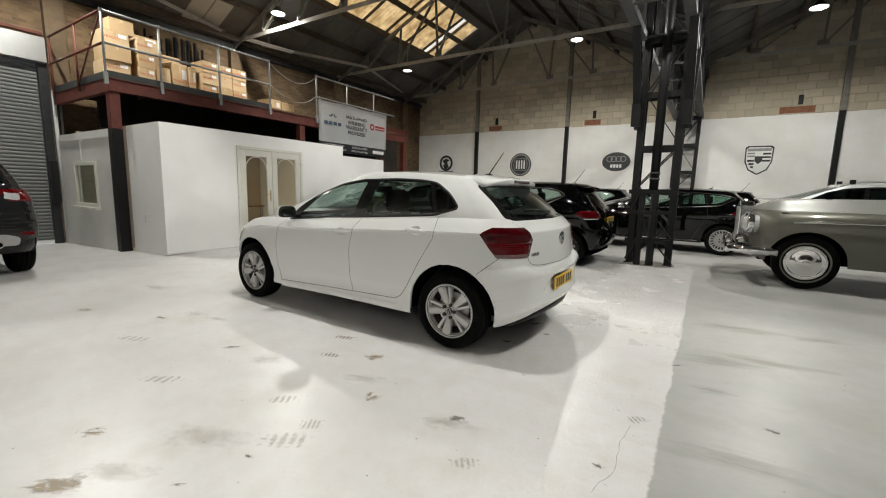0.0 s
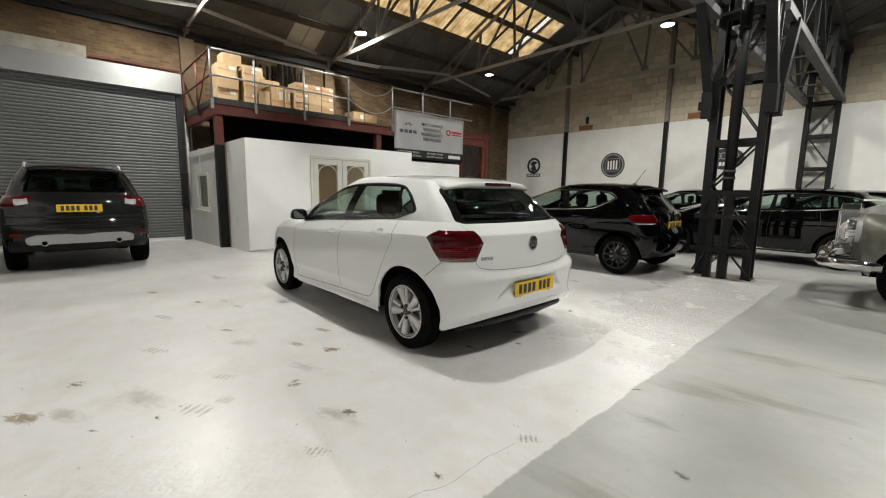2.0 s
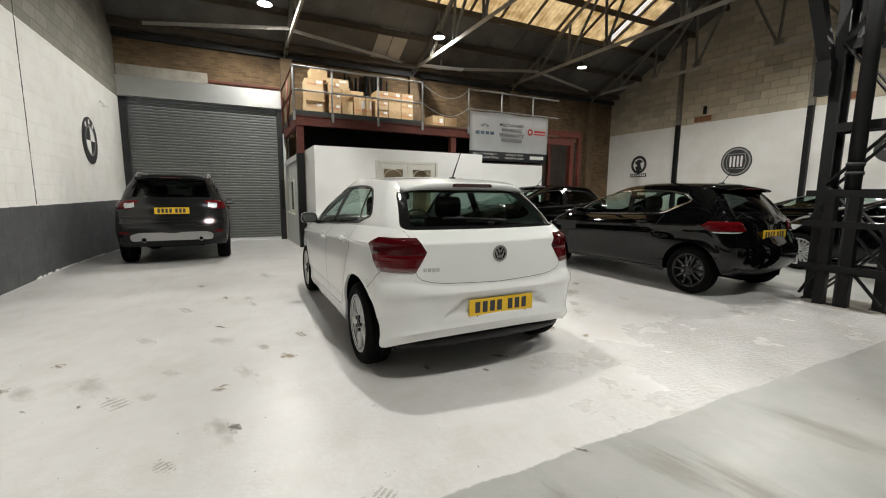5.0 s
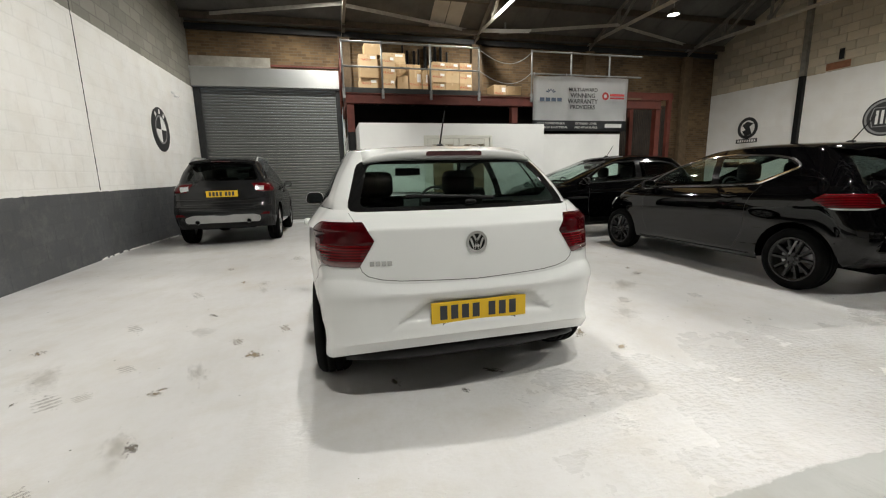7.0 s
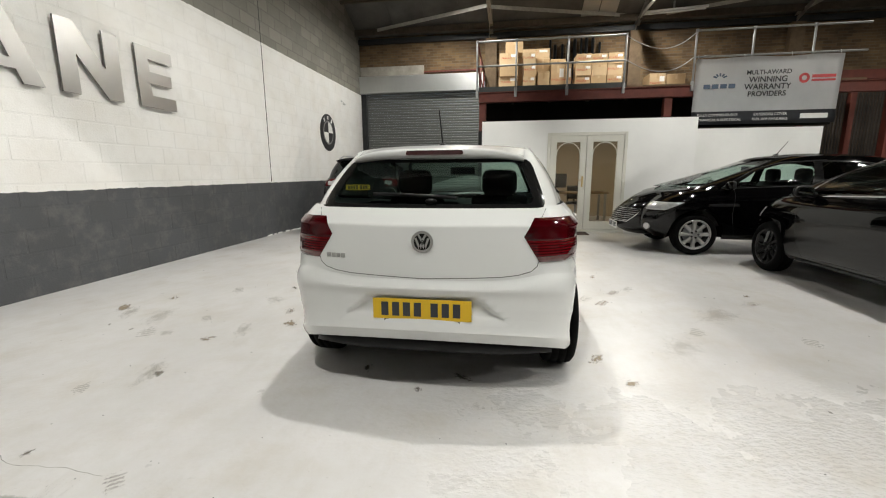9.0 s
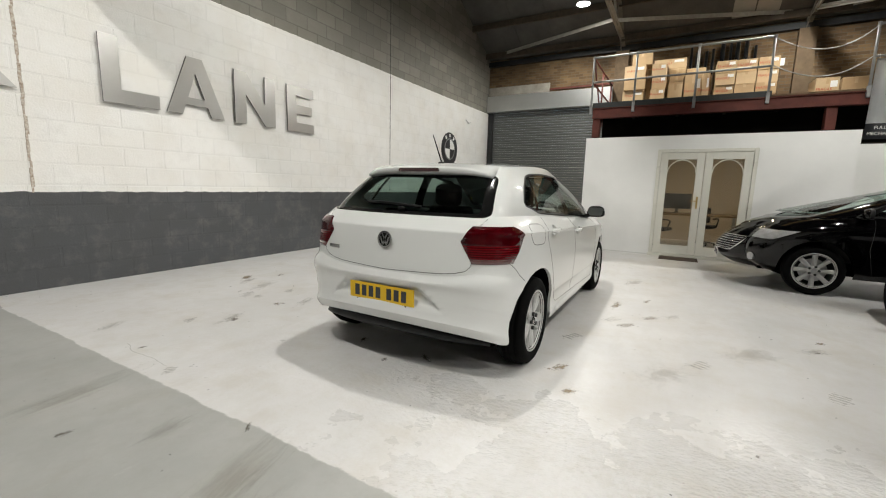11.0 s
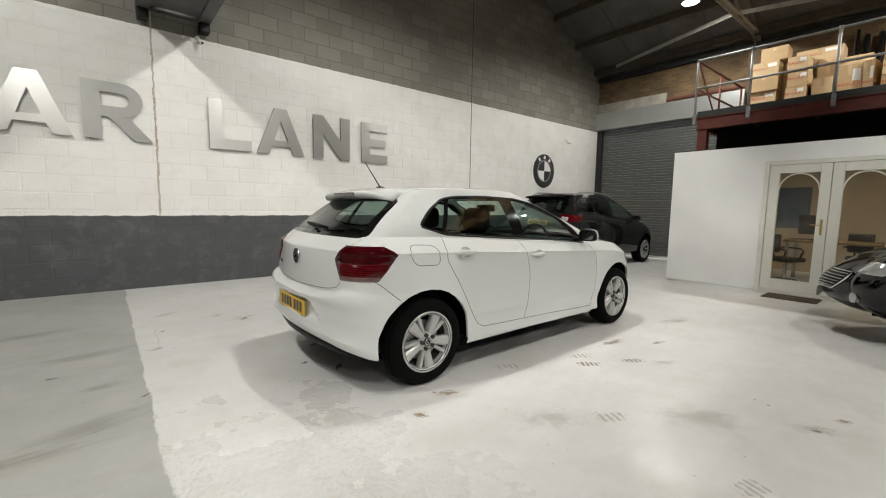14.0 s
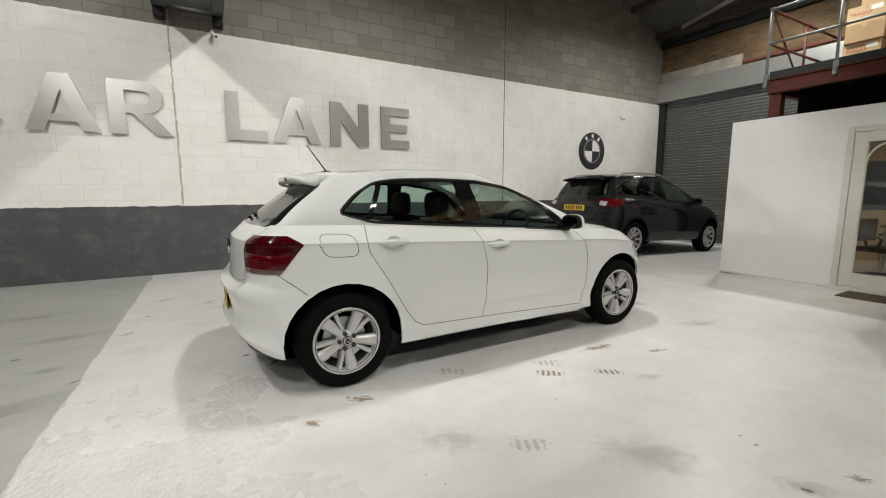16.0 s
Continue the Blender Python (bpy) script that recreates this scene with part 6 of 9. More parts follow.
        bm = lathe(bmesh.new(), [(rim_r + 0.006, o * 0.9), (rim_r + 0.03, o * 1.0), (rim_r + 0.045, o * 1.02)], 56)
        part("pale_band", bm, M["car_shell_grey"], hub, smooth=True)
        return hub
    bm = lathe(bmesh.new(), [(0.0, y1), (hub_r * 0.95, y1 - s * 0.004), (hub_r * 1.1, y1 - s * 0.02), (hub_r * 1.1, y0)], 28)
    part("spider", bm, metal, hub, smooth=True)
    part("centre_cap", disc(bmesh.new(), (0, y1 + s * 0.002, 0), 0.03, "y", 24, depth=0.008), M["gloss_trim"] if style in ("twin", "ten") else M["steel_satin"], hub)
    if style == "twin":
        bm = bmesh.new()
        ring_plate(bm, (0, y1 + s * 0.007, 0), 0.02, 0.024, 0.002 * s, seg=24)
        bar(bm, (-0.012, y1 + s * 0.008, 0.014), (0, y1 + s * 0.008, -0.014), 0.002, 0.005, up=(0, 1, 0))
        bar(bm, (0.012, y1 + s * 0.008, 0.014), (0, y1 + s * 0.008, -0.014), 0.002, 0.005, up=(0, 1, 0))
        part("cap_emblem", bm, M["chrome"], hub)
    for k in range(5):
        a = math.radians(34 + 72 * k)
        part("bolt", disc(bmesh.new(), (0.05 * math.cos(a), y1 + s * 0.004, 0.05 * math.sin(a)), 0.014, "y", 12, depth=0.016), M["rim_dark"], hub)
    if style == "ten":
        part("spoke_flash", bar(bmesh.new(), (0.02, y1 + s * 0.008, 0.05), (-0.03, y1 + s * 0.008, rim_r - 0.03), 0.004, 0.028, up=(0, 1, 0)), M["alloy"], hub, "single pale spoke")
    return hub


def seat(parent, x, y, z=0.34, w=0.48, low=0.0):
    bm = bmesh.new()
    box(bm, x - 0.05, x + 0.48, y - w / 2, y + w / 2, z, z + 0.18, bevel=0.05)
    part("seat_cushion", bm, M["fabric"], parent, smooth=True)
    bm = bmesh.new()
    prism(bm, [(x + 0.04, z + 0.14), (x + 0.16, z + 0.16), (x - 0.06, z + 0.76 - low), (x - 0.16, z + 0.74 - low)], y - w / 2, y + w / 2)
    bmesh.ops.bevel(bm, geom=bm.edges[:], offset=0.035, segments=2, profile=0.5, affect="EDGES")
    part("seat_back", bm, M["fabric"], parent, smooth=True)
    z -= low * 1.25
    bm = boxm(x - 0.21, x - 0.09, y - 0.145, y + 0.145, z + 0.75, z + 0.965, bevel=0.055)
    rod(bm, (x - 0.14, y - 0.06, z + 0.7), (x - 0.15, y - 0.06, z + 0.82), 0.008, 6)
    rod(bm, (x - 0.14, y + 0.06, z + 0.7), (x - 0.15, y + 0.06, z + 0.82), 0.008, 6)
    part("headrest", bm, M["fabric"], parent, smooth=True)


def car(C, m, label, group="parked cars", name="car"):
    """A hatchback or estate from its measures. Locally x runs forward from the rear axle, y to the car's left, z up."""
    t = thing(name, label, "car", m, group)
    WB, W = C["wb"], C["w"]
    paint = C["paint"]
    top, zb = C["top"], C.get("zb", 0.22)
    xr0, xf0 = C["rear"], C["front"]
    zbf = C.get("zbf", lambda x: zb)
    dip = C.get("dip", lambda x, y, f: 0.0)
    F = C.get("levels") or [0.0, 0.06, 0.1, 0.13, 0.22, 0.32, 0.42, 0.5, 0.55, 0.575, 0.6, 0.66, 0.72, 0.79, 0.86, 0.92, 0.97, 1.0]
    rings = []
    for f in F:
        zf = lambda x, y, f=f: lerp(zbf(x), curve_at(top, x), f) + dip(x, y, f)
        rings.append(car_ring(curve_at(xr0, f), curve_at(xf0, f), W * curve_at(C["side"], f), zf, curve_at(C["rr_by"], f) if "rr_by" in C else C.get("rr", 0.22), C.get("rf", 0.3), C.get("br", 0.07), C.get("bf", 0.2), C.get("tr", 0.04), C.get("tf", 0.07), C.get("xa", 0.35)))
    bm = bmesh.new()
    vr = [[bm.verts.new(p) for p in r] for r in rings]
    n = len(vr[0])
    for a, b in zip(vr, vr[1:]):
        for i in range(n):
            bm.faces.new((a[i], a[(i + 1) % n], b[(i + 1) % n], b[i]))
    # bonnet: across the top ring ahead of the screen
    half = n // 2
    xs = C["cowl"]
    L_ = [i for i in range(0, half + 1)]
    crown = C.get("crown", 0.05)
    cols = []
    for i in L_:
        p, q = rings[-1][i], rings[-1][(n - i) % n]
        if p.x < xs[0]:
            continue
        row = []
        for k in range(11):
            u = k / 10
            if k == 0:
                row.append(vr[-1][i])
            elif k == 10:
                row.append(vr[-1][(n - i) % n])
            else:
                e = 4 * u * (1 - u)
                fade = min(1.0, max(0.0, (rings[-1][half].x - p.x) / 0.35))
                row.append(bm.verts.new(p.lerp(q, u) + Vector((0, 0, crown * (1 - (2 * u - 1) ** 4) * fade ** 0.5))))
        cols.append(row)
    for a, b in zip(cols, cols[1:]):
        for k in range(10):
            vs = []
            for v in (a[k], a[k + 1], b[k + 1], b[k]):
                if v not in vs:
                    vs.append(v)
            if len(vs) > 2:
                try:
                    bm.faces.new(vs)
                except ValueError:
                    pass
    # cabin: from the waist up to the roof edge, then the roof
    G = C["roof"]
    base = car_ring(G["base"][0], G["base"][1], W * curve_at(C["side"], 1.0) - 0.004, lambda x, y: curve_at(top, min(x, xs[0])) - 0.004 + (crown * 0.9 * (1 - abs(y) / W) if x > xs[0] - 0.1 else 0), C["rr_by"][-1][1] if "rr_by" in C else C.get("rr", 0.22), 0.2, C.get("br", 0.07), 0.26, C.get("tr", 0.04), 0.05, 0.3, 0.75)
    edge = car_ring(G["edge"][0], G["edge"][1], G["w"], lambda x, y: curve_at(G["z"], x), G.get("rr", 0.16), 0.16, 0.05, 0.1, G.get("tr", 0.07), 0.06, 0.4, 0.6)
    levels = [0.0, 0.12, 0.25, 0.4, 0.55, 0.7, 0.82, 0.92, 1.0]
    gv = []
    for g in levels:
        row = []
        for p, q in zip(base, edge):
            v = p.lerp(q, g)
            bulge = G.get("bulge", 0.035) * 4 * g * (1 - g)
            out = Vector((v.x - (G["base"][0] + G["base"][1]) / 2, v.y * 2.2, 0)).normalized()
            v = v + out * bulge * (0.35 if abs(out.x) > 0.8 else 1.0)
            if g > 0.9:
                v.z += 0.006
            row.append(bm.verts.new(v))
        gv.append(row)
    for a, b in zip(gv, gv[1:]):
        for i in range(n):
            bm.faces.new((a[i], a[(i + 1) % n], b[(i + 1) % n], b[i]))
    rows = []
    for i in range(0, half + 1):
        p, q = gv[-1][i].co, gv[-1][(n - i) % n].co
        row = []
        for k in range(11):
            u = k / 10
            if k in (0, 10) or i in (0, half):
                row.append(gv[-1][i] if k < 10 else gv[-1][(n - i) % n])
                continue
            s_ = i / half
            row.append(bm.verts.new(p.lerp(q, u) + Vector((0, 0, G["crown"] * (1 - (2 * u - 1) ** 2) ** 0.75 * min(1, 6 * min(s_ * 2, (1 - s_) * 2)) ** 0.5))))
        rows.append(row)
    for a, b in zip(rows, rows[1:]):
        for k in range(10):
            vs = []
            for v in (a[k], a[k + 1], b[k + 1], b[k]):
                if v not in vs:
                    vs.append(v)
            if len(vs) > 2:
                try:
                    bm.faces.new(vs)
                except ValueError:
                    pass
    bmesh.ops.remove_doubles(bm, verts=bm.verts[:], dist=0.0004)
    bmesh.ops.recalc_face_normals(bm, faces=bm.faces[:])
    tree = bvhtree.BVHTree.FromBMesh(bm)
    C["tree"] = tree

    # wheel arches
    R = C["arch"]
    for ax in (0.0, WB):
        circ = [(ax + R * math.cos(a), C["hub"] + R * math.sin(a)) for a in [math.pi * (-0.14 + 1.28 * k / 18) for k in range(19)]]
        circ += [(circ[-1][0], zb - 0.1), (circ[0][0], zb - 0.1)]
        cut_poly(bm, circ, "xz", lambda c: abs(c.y) > 0.45 and c.z < C["hub"] + R + 0.25)
        bmesh.ops.delete(bm, geom=[f for f in bm.faces if abs(f.calc_center_median().y) > 0.45 and inside(circ, f.calc_center_median().x, f.calc_center_median().z)], context="FACES")
        for s in (-1, 1):
            wb_ = bmesh.new()
            rows = []
            for k in range(25):
                a = math.pi * (-0.14 + 1.28 * k / 24)
                cx, cz = ax + R * math.cos(a), C["hub"] + R * math.sin(a)
                if cz < zbf(cx) - 0.004:
                    continue
                p, _ = on_side(tree, cx, max(cz, zbf(cx) + 0.015), s)
                rows.append([wb_.verts.new((cx, yy, cz)) for yy in (p.y - s * 0.001, p.y - s * 0.02, s * 0.5)])
            hubv = wb_.verts.new((ax, s * 0.5, C["hub"]))
            for a, b in zip(rows, rows[1:]):
                wb_.faces.new((a[0], b[0], b[1], a[1])).material_index = 1
                wb_.faces.new((a[1], b[1], b[2], a[2]))
                wb_.faces.new((a[2], b[2], hubv))
            part("wheel_arch", wb_, [M["under"], C.get("arch_lip", paint)], t)
            if C.get("cladding"):
                spots = [on_side(tree, ax + (R + 0.03) * math.cos(a), max(C["hub"] + (R + 0.03) * math.sin(a), zb + 0.02), s) for a in [math.pi * (-0.1 + 1.2 * k / 24) for k in range(25)]]
                part("arch_trim", ribbon(spots, 0.06, 0.008), M["trim"], t)
            wheel(t, ax, s * (W - C.get("inset", 0.035) - C["tyre_w"] / 2), C["hub"], C["hub"], C["rim"], C["tyre_w"], C["style"], s, C.get("alloy", M["alloy"]))

    # side windows
    dlo = rounded(C["dlo"], C.get("dlo_r", 0.05))
    cut_poly(bm, dlo, "xz", lambda c: abs(c.y) > 0.3 and c.z > 0.75)
    panes = [rounded(p, 0.03) for p in C["panes"]]
    for p in panes:
        cut_poly(bm, p, "xz", lambda c: abs(c.y) > 0.3 and c.z > 0.75 and inside(dlo, c.x, c.z))
    for s in (-1, 1):
        for k, p in enumerate(panes):
            g = take(bm, lambda c: c.y * s > 0.3 and inside(p, c.x, c.z) and inside(dlo, c.x, c.z))
            gm = C.get("side_glass", M["car_glass"])
            part("side_window", g, gm[k] if isinstance(gm, (list, tuple)) else gm, t, smooth=True)
        g = take(bm, lambda c: c.y * s > 0.3 and inside(dlo, c.x, c.z))
        part("window_surround", g, M["gloss_trim"], t, smooth=True)
        if C.get("chrome_line"):
            pts = dense([*dlo, dlo[0]], 0.04)
            part("window_trim", ribbon([on_side(tree, u, v, s) for u, v in pts], 0.022, 0.004), M["chrome"], t, "chrome window trim")
        elif C.get("belt_line", True):
            zs = sorted(dlo, key=lambda q: q[1])
            pts = [q for q in dense([*dlo, dlo[0]], 0.04)]
            part("window_seal", ribbon([on_side(tree, u, v, s) for u, v in pts], 0.016, 0.003), M["trim"], t)
    # rear window and windscreen
    for key, s, gm, nm in (("back", -1, C.get("back_glass", M["rear_glass"]), "rear_window"), ("screen", 1, C.get("screen_glass", M["car_glass"]), "windscreen")):
        poly = rounded(C[key], 0.05)
        mid = (G["edge"][0] + G["edge"][1]) / 2
        lim = (lambda c: c.x < G["edge"][0] + 0.12) if s < 0 else (lambda c: c.x > G["edge"][1] - 0.2)
        cut_poly(bm, poly, "yz", lambda c: lim(c) and c.z > 0.8)
        bu_, bv_ = C.get("border", (0.955, 0.93)) if s < 0 else (0.955, 0.93)
        inner = [(u * bu_, lerp(sum(v for _, v in poly) / len(poly), v, bv_)) for u, v in poly]
        cut_poly(bm, inner, "yz", lambda c: lim(c) and inside(poly, c.y, c.z))
        g = take(bm, lambda c: lim(c) and inside(inner, c.y, c.z))
        pane = part(nm, g, gm, t, smooth=True)
        g = take(bm, lambda c: lim(c) and inside(poly, c.y, c.z))
        part("glass_border", g, M["gloss_trim"], pane, smooth=True)

    # lamps let into the corners of the body
    def corner_lamp(kind, spec, materials, end):
        z0, z1, side_line, end_line = spec["z"][0], spec["z"][1], spec["side"], spec["end"]
        for (u, v), (u2, v2) in zip(side_line, side_line[1:]):
            cut(bm, (u, 0, v), (v2 - v, 0, u - u2), lambda c: abs(c.y) > 0.35 and min(v, v2) - 0.06 < c.z < max(v, v2) + 0.06 and abs(c.x - (u + u2) / 2) < 0.3)
        for s in (-1, 1):
            for (u, v), (u2, v2) in zip(end_line, end_line[1:]):
                cut(bm, (0, s * u, v), (0, v2 - v, s * (u - u2)), lambda c: c.y * s > 0.1 and (c.x * end > (WB + 0.35 if end > 0 else 0.25)) and min(v, v2) - 0.06 < c.z < max(v, v2) + 0.06 and abs(c.y * s - (u + u2) / 2) < 0.3)
        for z in (z0, z1) + tuple(spec.get("split", ())):
            cut(bm, (0, 0, z), (0, 0, 1), lambda c: abs(c.y) > 0.2 and abs(c.z - z) < 0.1 and (c.x * end > (WB - 0.2 if end > 0 else -0.2)))
        sx = lambda z: np.interp(z, [q[1] for q in sorted(side_line, key=lambda q: q[1])], [q[0] for q in sorted(side_line, key=lambda q: q[1])])
        ey = lambda z: np.interp(z, [q[1] for q in sorted(end_line, key=lambda q: q[1])], [q[0] for q in sorted(end_line, key=lambda q: q[1])])
        for s in (-1, 1):
            lens = None
            zs = [z0, *spec.get("split", ()), z1]
            for k in range(len(zs) - 1):
                g = take(bm, lambda c: c.y * s > ey(c.z) and zs[k] < c.z < zs[k + 1] and (c.x < sx(c.z) if end < 0 else c.x > sx(c.z)))
                if len(g.faces) == 0:
                    g.free()
                    continue
                puff(g, 0.006, 0.02)
                mt = materials[k] if k < len(materials) else materials[-1]
                if lens is None:
                    lens = part(kind, g, mt, t, smooth=True)
                else:
                    part("lens_strip", g, mt, lens, smooth=True)

    if "tail" in C:
        corner_lamp("tail_light", C["tail"], C.get("tail_mats", [M["lamp_red"]]), -1)
    if "head" in C:
        corner_lamp("headlight", C["head"], [M["lamp_clear"]], 1)
    # lower parts in black
    if "skirt" in C:
        poly = C["skirt"]
        cut_poly(bm, poly, "yz", lambda c: c.x < -0.25 and c.z < 0.6)
        g = take(bm, lambda c: c.x < -0.25 and inside(poly, c.y, c.z))
        if len(g.faces):
            part("rear_diffuser", puff(g, -0.012, 0.02), M["trim"], t, "black rear valance")
    if "recess" in C:
        outer, depth = C["recess"]
        cz = sum(v for _, v in outer) / len(outer)
        small = [(u * 0.87, lerp(cz, v, 0.62)) for u, v in outer]
        near_ = lambda c: c.x < -0.4
        cut_poly(bm, outer, "yz", near_)
        cut_poly(bm, small, "yz", near_)

        def reach(poly, y, z):
            """How far inside a convex outline a point lies; below nought outside it."""
            return min(((c - a_) * (z - b_) - (d - b_) * (y - a_)) / math.hypot(c - a_, d - b_) for (a_, b_), (c, d) in zip(poly, poly[1:] + poly[:1]))
        for v in bm.verts:
            if v.co.x < -0.4:
                q = reach(outer, v.co.y, v.co.z)
                if q > 0:
                    v.co.x += depth * min(1.0, q / 0.03)
    if "upper" in C:
        zu, mu = C["upper"]
        cut(bm, (0, 0, zu), (0, 0, 1), lambda c: abs(c.z - zu) < 0.15)
        part("upper_body", take(bm, lambda c: c.z > zu), mu, t, "paler silver upper body", smooth=True)
    if C.get("sill_z"):
        cut(bm, (0, 0, C["sill_z"]), (0, 0, 1), lambda c: abs(c.z - C["sill_z"]) < 0.12)
        g = take(bm, lambda c: c.z < C["sill_z"])
        part("lower_cladding", g, M["trim"], t, "black plastic lower cladding")
    for e in bm.edges:
        e.smooth = e.calc_face_angle(0.0) < math.radians(C.get("crease", 32))
    # round holes behind the door handles
    BOWL = [(0.056 * math.cos(math.tau * k / 16), 0.037 * math.sin(math.tau * k / 16)) for k in range(16)]
    for hx, hz in C.get("handles", ()):
        hole = [(hx + u, hz + v) for u, v in BOWL]
        near_ = lambda c: abs(c.y) > 0.4 and abs(c.x - hx) < 0.2 and abs(c.z - hz) < 0.2
        cut_poly(bm, hole, "xz", near_)
        take(bm, lambda c: near_(c) and inside(hole, c.x, c.z)).free()
    body = part("body", bm, paint, t, smooth=True)
    # cabin lining and floor
    bi = bmesh.new()
    inner = []
    for f, sh in ((0.05, W - 0.47), (0.62, W - 0.47), (0.68, 0.06), (0.85, 0.05), (0.99, 0.035)):
        zf = lambda x, y, f=f: lerp(zb + 0.03, curve_at(top, min(x, xs[0])) - 0.02, f)
        inner.append([bi.verts.new(p) for p in car_ring(curve_at(xr0, f) + 0.12, xs[0] + 0.12, W * min(1.0, curve_at(C["side"], f)) - sh, zf, 0.15, 0.1, 0.05, 0.05, C.get("tr", 0.04), 0.05, C.get("xa", 0.35))])
    for a, b in zip(inner, inner[1:]):
        for i in range(n):
            bi.faces.new((a[i], b[i], b[(i + 1) % n], a[(i + 1) % n]))
    bi.faces.new(inner[0])
    part("cabin_lining", bi, M["liner"], t)
    bu = boxm(-0.45, WB + 0.5, -W * 0.5, W * 0.5, zb - 0.02, zb + 0.03)
    part("underbody", bu, M["under"], t)
    zs_ = C.get("seat_z", 0.29)
    for y in (-0.36, 0.36):
        seat(t, C.get("seat_x", 1.05), y, zs_)
    for y in (-0.4, 0.0, 0.4):
        seat(t, C.get("seat_x", 1.05) - 0.82, y, zs_, 0.42, 0.17)
    part("parcel_shelf", boxm(curve_at(xr0, 0.95) + 0.16, C.get("seat_x", 1.05) - 0.95, -W + 0.18, W - 0.18, curve_at(top, 0) - 0.12, curve_at(top, 0) - 0.09), M["liner"], t)
    bd = bmesh.new()
    prism(bd, [(xs[0] + 0.1, 0.4), (xs[0] + 0.1, curve_at(top, xs[0]) + 0.0), (xs[0] - 0.2, curve_at(top, xs[0]) + 0.02), (xs[0] - 0.42, 0.8), (xs[0] - 0.3, 0.45)], -W + 0.12, W - 0.12)
    part("dashboard", bd, M["liner"], t)
    sw = bmesh.new()
    sx_ = xs[0] - 0.5
    tube(sw, [(sx_ + 0.06 * math.sin(a) * 0.9, -0.36 + 0.18 * math.cos(a), 0.9 + 0.17 * math.sin(a)) for a in [math.tau * k / 24 for k in range(25)]], 0.014, 6)
    bar(sw, (sx_ + 0.02, -0.54, 0.9), (sx_ + 0.02, -0.18, 0.9), 0.03, 0.04)
    rod(sw, (sx_, -0.36, 0.9), (xs[0] - 0.2, -0.36, 0.82), 0.04, 10)
    part("steering_wheel", sw, M["liner"], t)
    zr = curve_at(G["z"], G["edge"][1])
    part("rear_view_mirror", boxm(G["edge"][1] - 0.02, G["edge"][1] + 0.02, -0.12, 0.12, zr - 0.14, zr - 0.07, bevel=0.012), M["liner"], t)
    # roof lining just under the sheet metal
    bh = bmesh.new()
    e2 = [bh.verts.new(Vector((lerp((G["edge"][0] + G["edge"][1]) / 2, p.x, 0.96), p.y * 0.95, p.z - 0.012))) for p in edge]
    bh.faces.new(e2)
    part("headlining", bh, M["headlining"], t)
    # shut lines, handles, mirrors
    for s in (-1, 1):
        for line in C.get("seams", []) + (C.get("right_seams", []) if s < 0 else []):
            part("shut_line", ribbon([on_side(tree, u, v, s) for u, v in dense(line, 0.008)], 0.0045, 0.0016), C.get("seam_mat", M["seam"]), t)
        for hx, hz in C.get("handles", ()):
            p, nv = on_side(tree, hx, hz, s)
            # a bow that swells towards its middle and meets the door at both ends
            bm2 = bmesh.new()
            rows = []
            for k in range(13):
                e = k / 6 - 1
                out, half = 0.034 * (1 - abs(e) ** 3.5), 0.008 + 0.011 * (1 - abs(e) ** 2.4)
                q, _ = on_side(tree, hx + 0.104 * e, hz, s)
                rows.append([bm2.verts.new(Vector((0.104 * e, q.y - p.y + s * w_, v_))) for w_, v_ in ((out - 0.012, -half), (out - 0.002, -half * 0.8), (out, 0.0), (out - 0.002, half * 0.8), (out - 0.012, half))])
            for a_, b_ in zip(rows, rows[1:]):
                for k in range(5):
                    bm2.faces.new((a_[k], b_[k], b_[(k + 1) % 5], a_[(k + 1) % 5]))
            hd = part("door_handle", bm2, C.get("handle_mat", paint), t, smooth=True, pose_=Matrix.Translation(p))
            # finger bowl pressed into the door behind it
            bm2 = bmesh.new()
            rings = []
            for f, d in ((1.04, -0.001), (0.94, 0.004), (0.78, 0.014), (0.5, 0.021), (0.2, 0.023)):
                row = []
                for u, v in BOWL:
                    q, _ = on_side(tree, hx + u * f, hz + v * f, s)
                    row.append(bm2.verts.new(q - p - Vector((0, s * d, 0))))
                rings.append(row)
            for a_, b_ in zip(rings, rings[1:]):
                for k in range(16):
                    bm2.faces.new((a_[k], a_[(k + 1) % 16], b_[(k + 1) % 16], b_[k]))
            bm2.faces.new(rings[-1])
            part("handle_recess", bm2, paint, hd, smooth=True)
        mx, mz = C["mirror"]
        p, nv = on_side(tree, mx, mz, s)
        bm2 = bmesh.new()
        def shell(lo, grow):
            """Rounded box housing, cut flat behind at lo."""
            b_ = bmesh.new()
            bmesh.ops.create_icosphere(b_, subdivisions=3, radius=1.0)
            for v in b_.verts:
                q = Vector([math.copysign(abs(c) ** 0.62, c) for c in v.co])
                q = Vector((q.x * 0.06, q.y * 0.084 * (1 - 0.12 * q.z), q.z * 0.058)) * grow
                if q.x < lo:
                    q.x = lo
                v.co = q + Vector((0.02 + 0.12 * s * q.y, 0.105 * s, 0.05))
            return b_
        bm2.free()
        mir = part("wing_mirror", shell(-0.03, 1.0), M["trim"], t, smooth=True, pose_=Matrix.Translation(p))
        part("mirror_cap", shell(0.006, 1.03), C.get("mirror_mat", paint), mir, smooth=True)
        bm2 = bmesh.new()
        prism(bm2, [(0.105 * s + u, 0.05 + v) for u, v in rounded([(-0.068, -0.042), (0.068, -0.042), (0.073, 0.042), (-0.073, 0.042)], 0.03, 5)], -0.0125, -0.0165, "yz")
        for v in bm2.verts:
            v.co.x += 0.12 * s * (v.co.y - 0.105 * s)
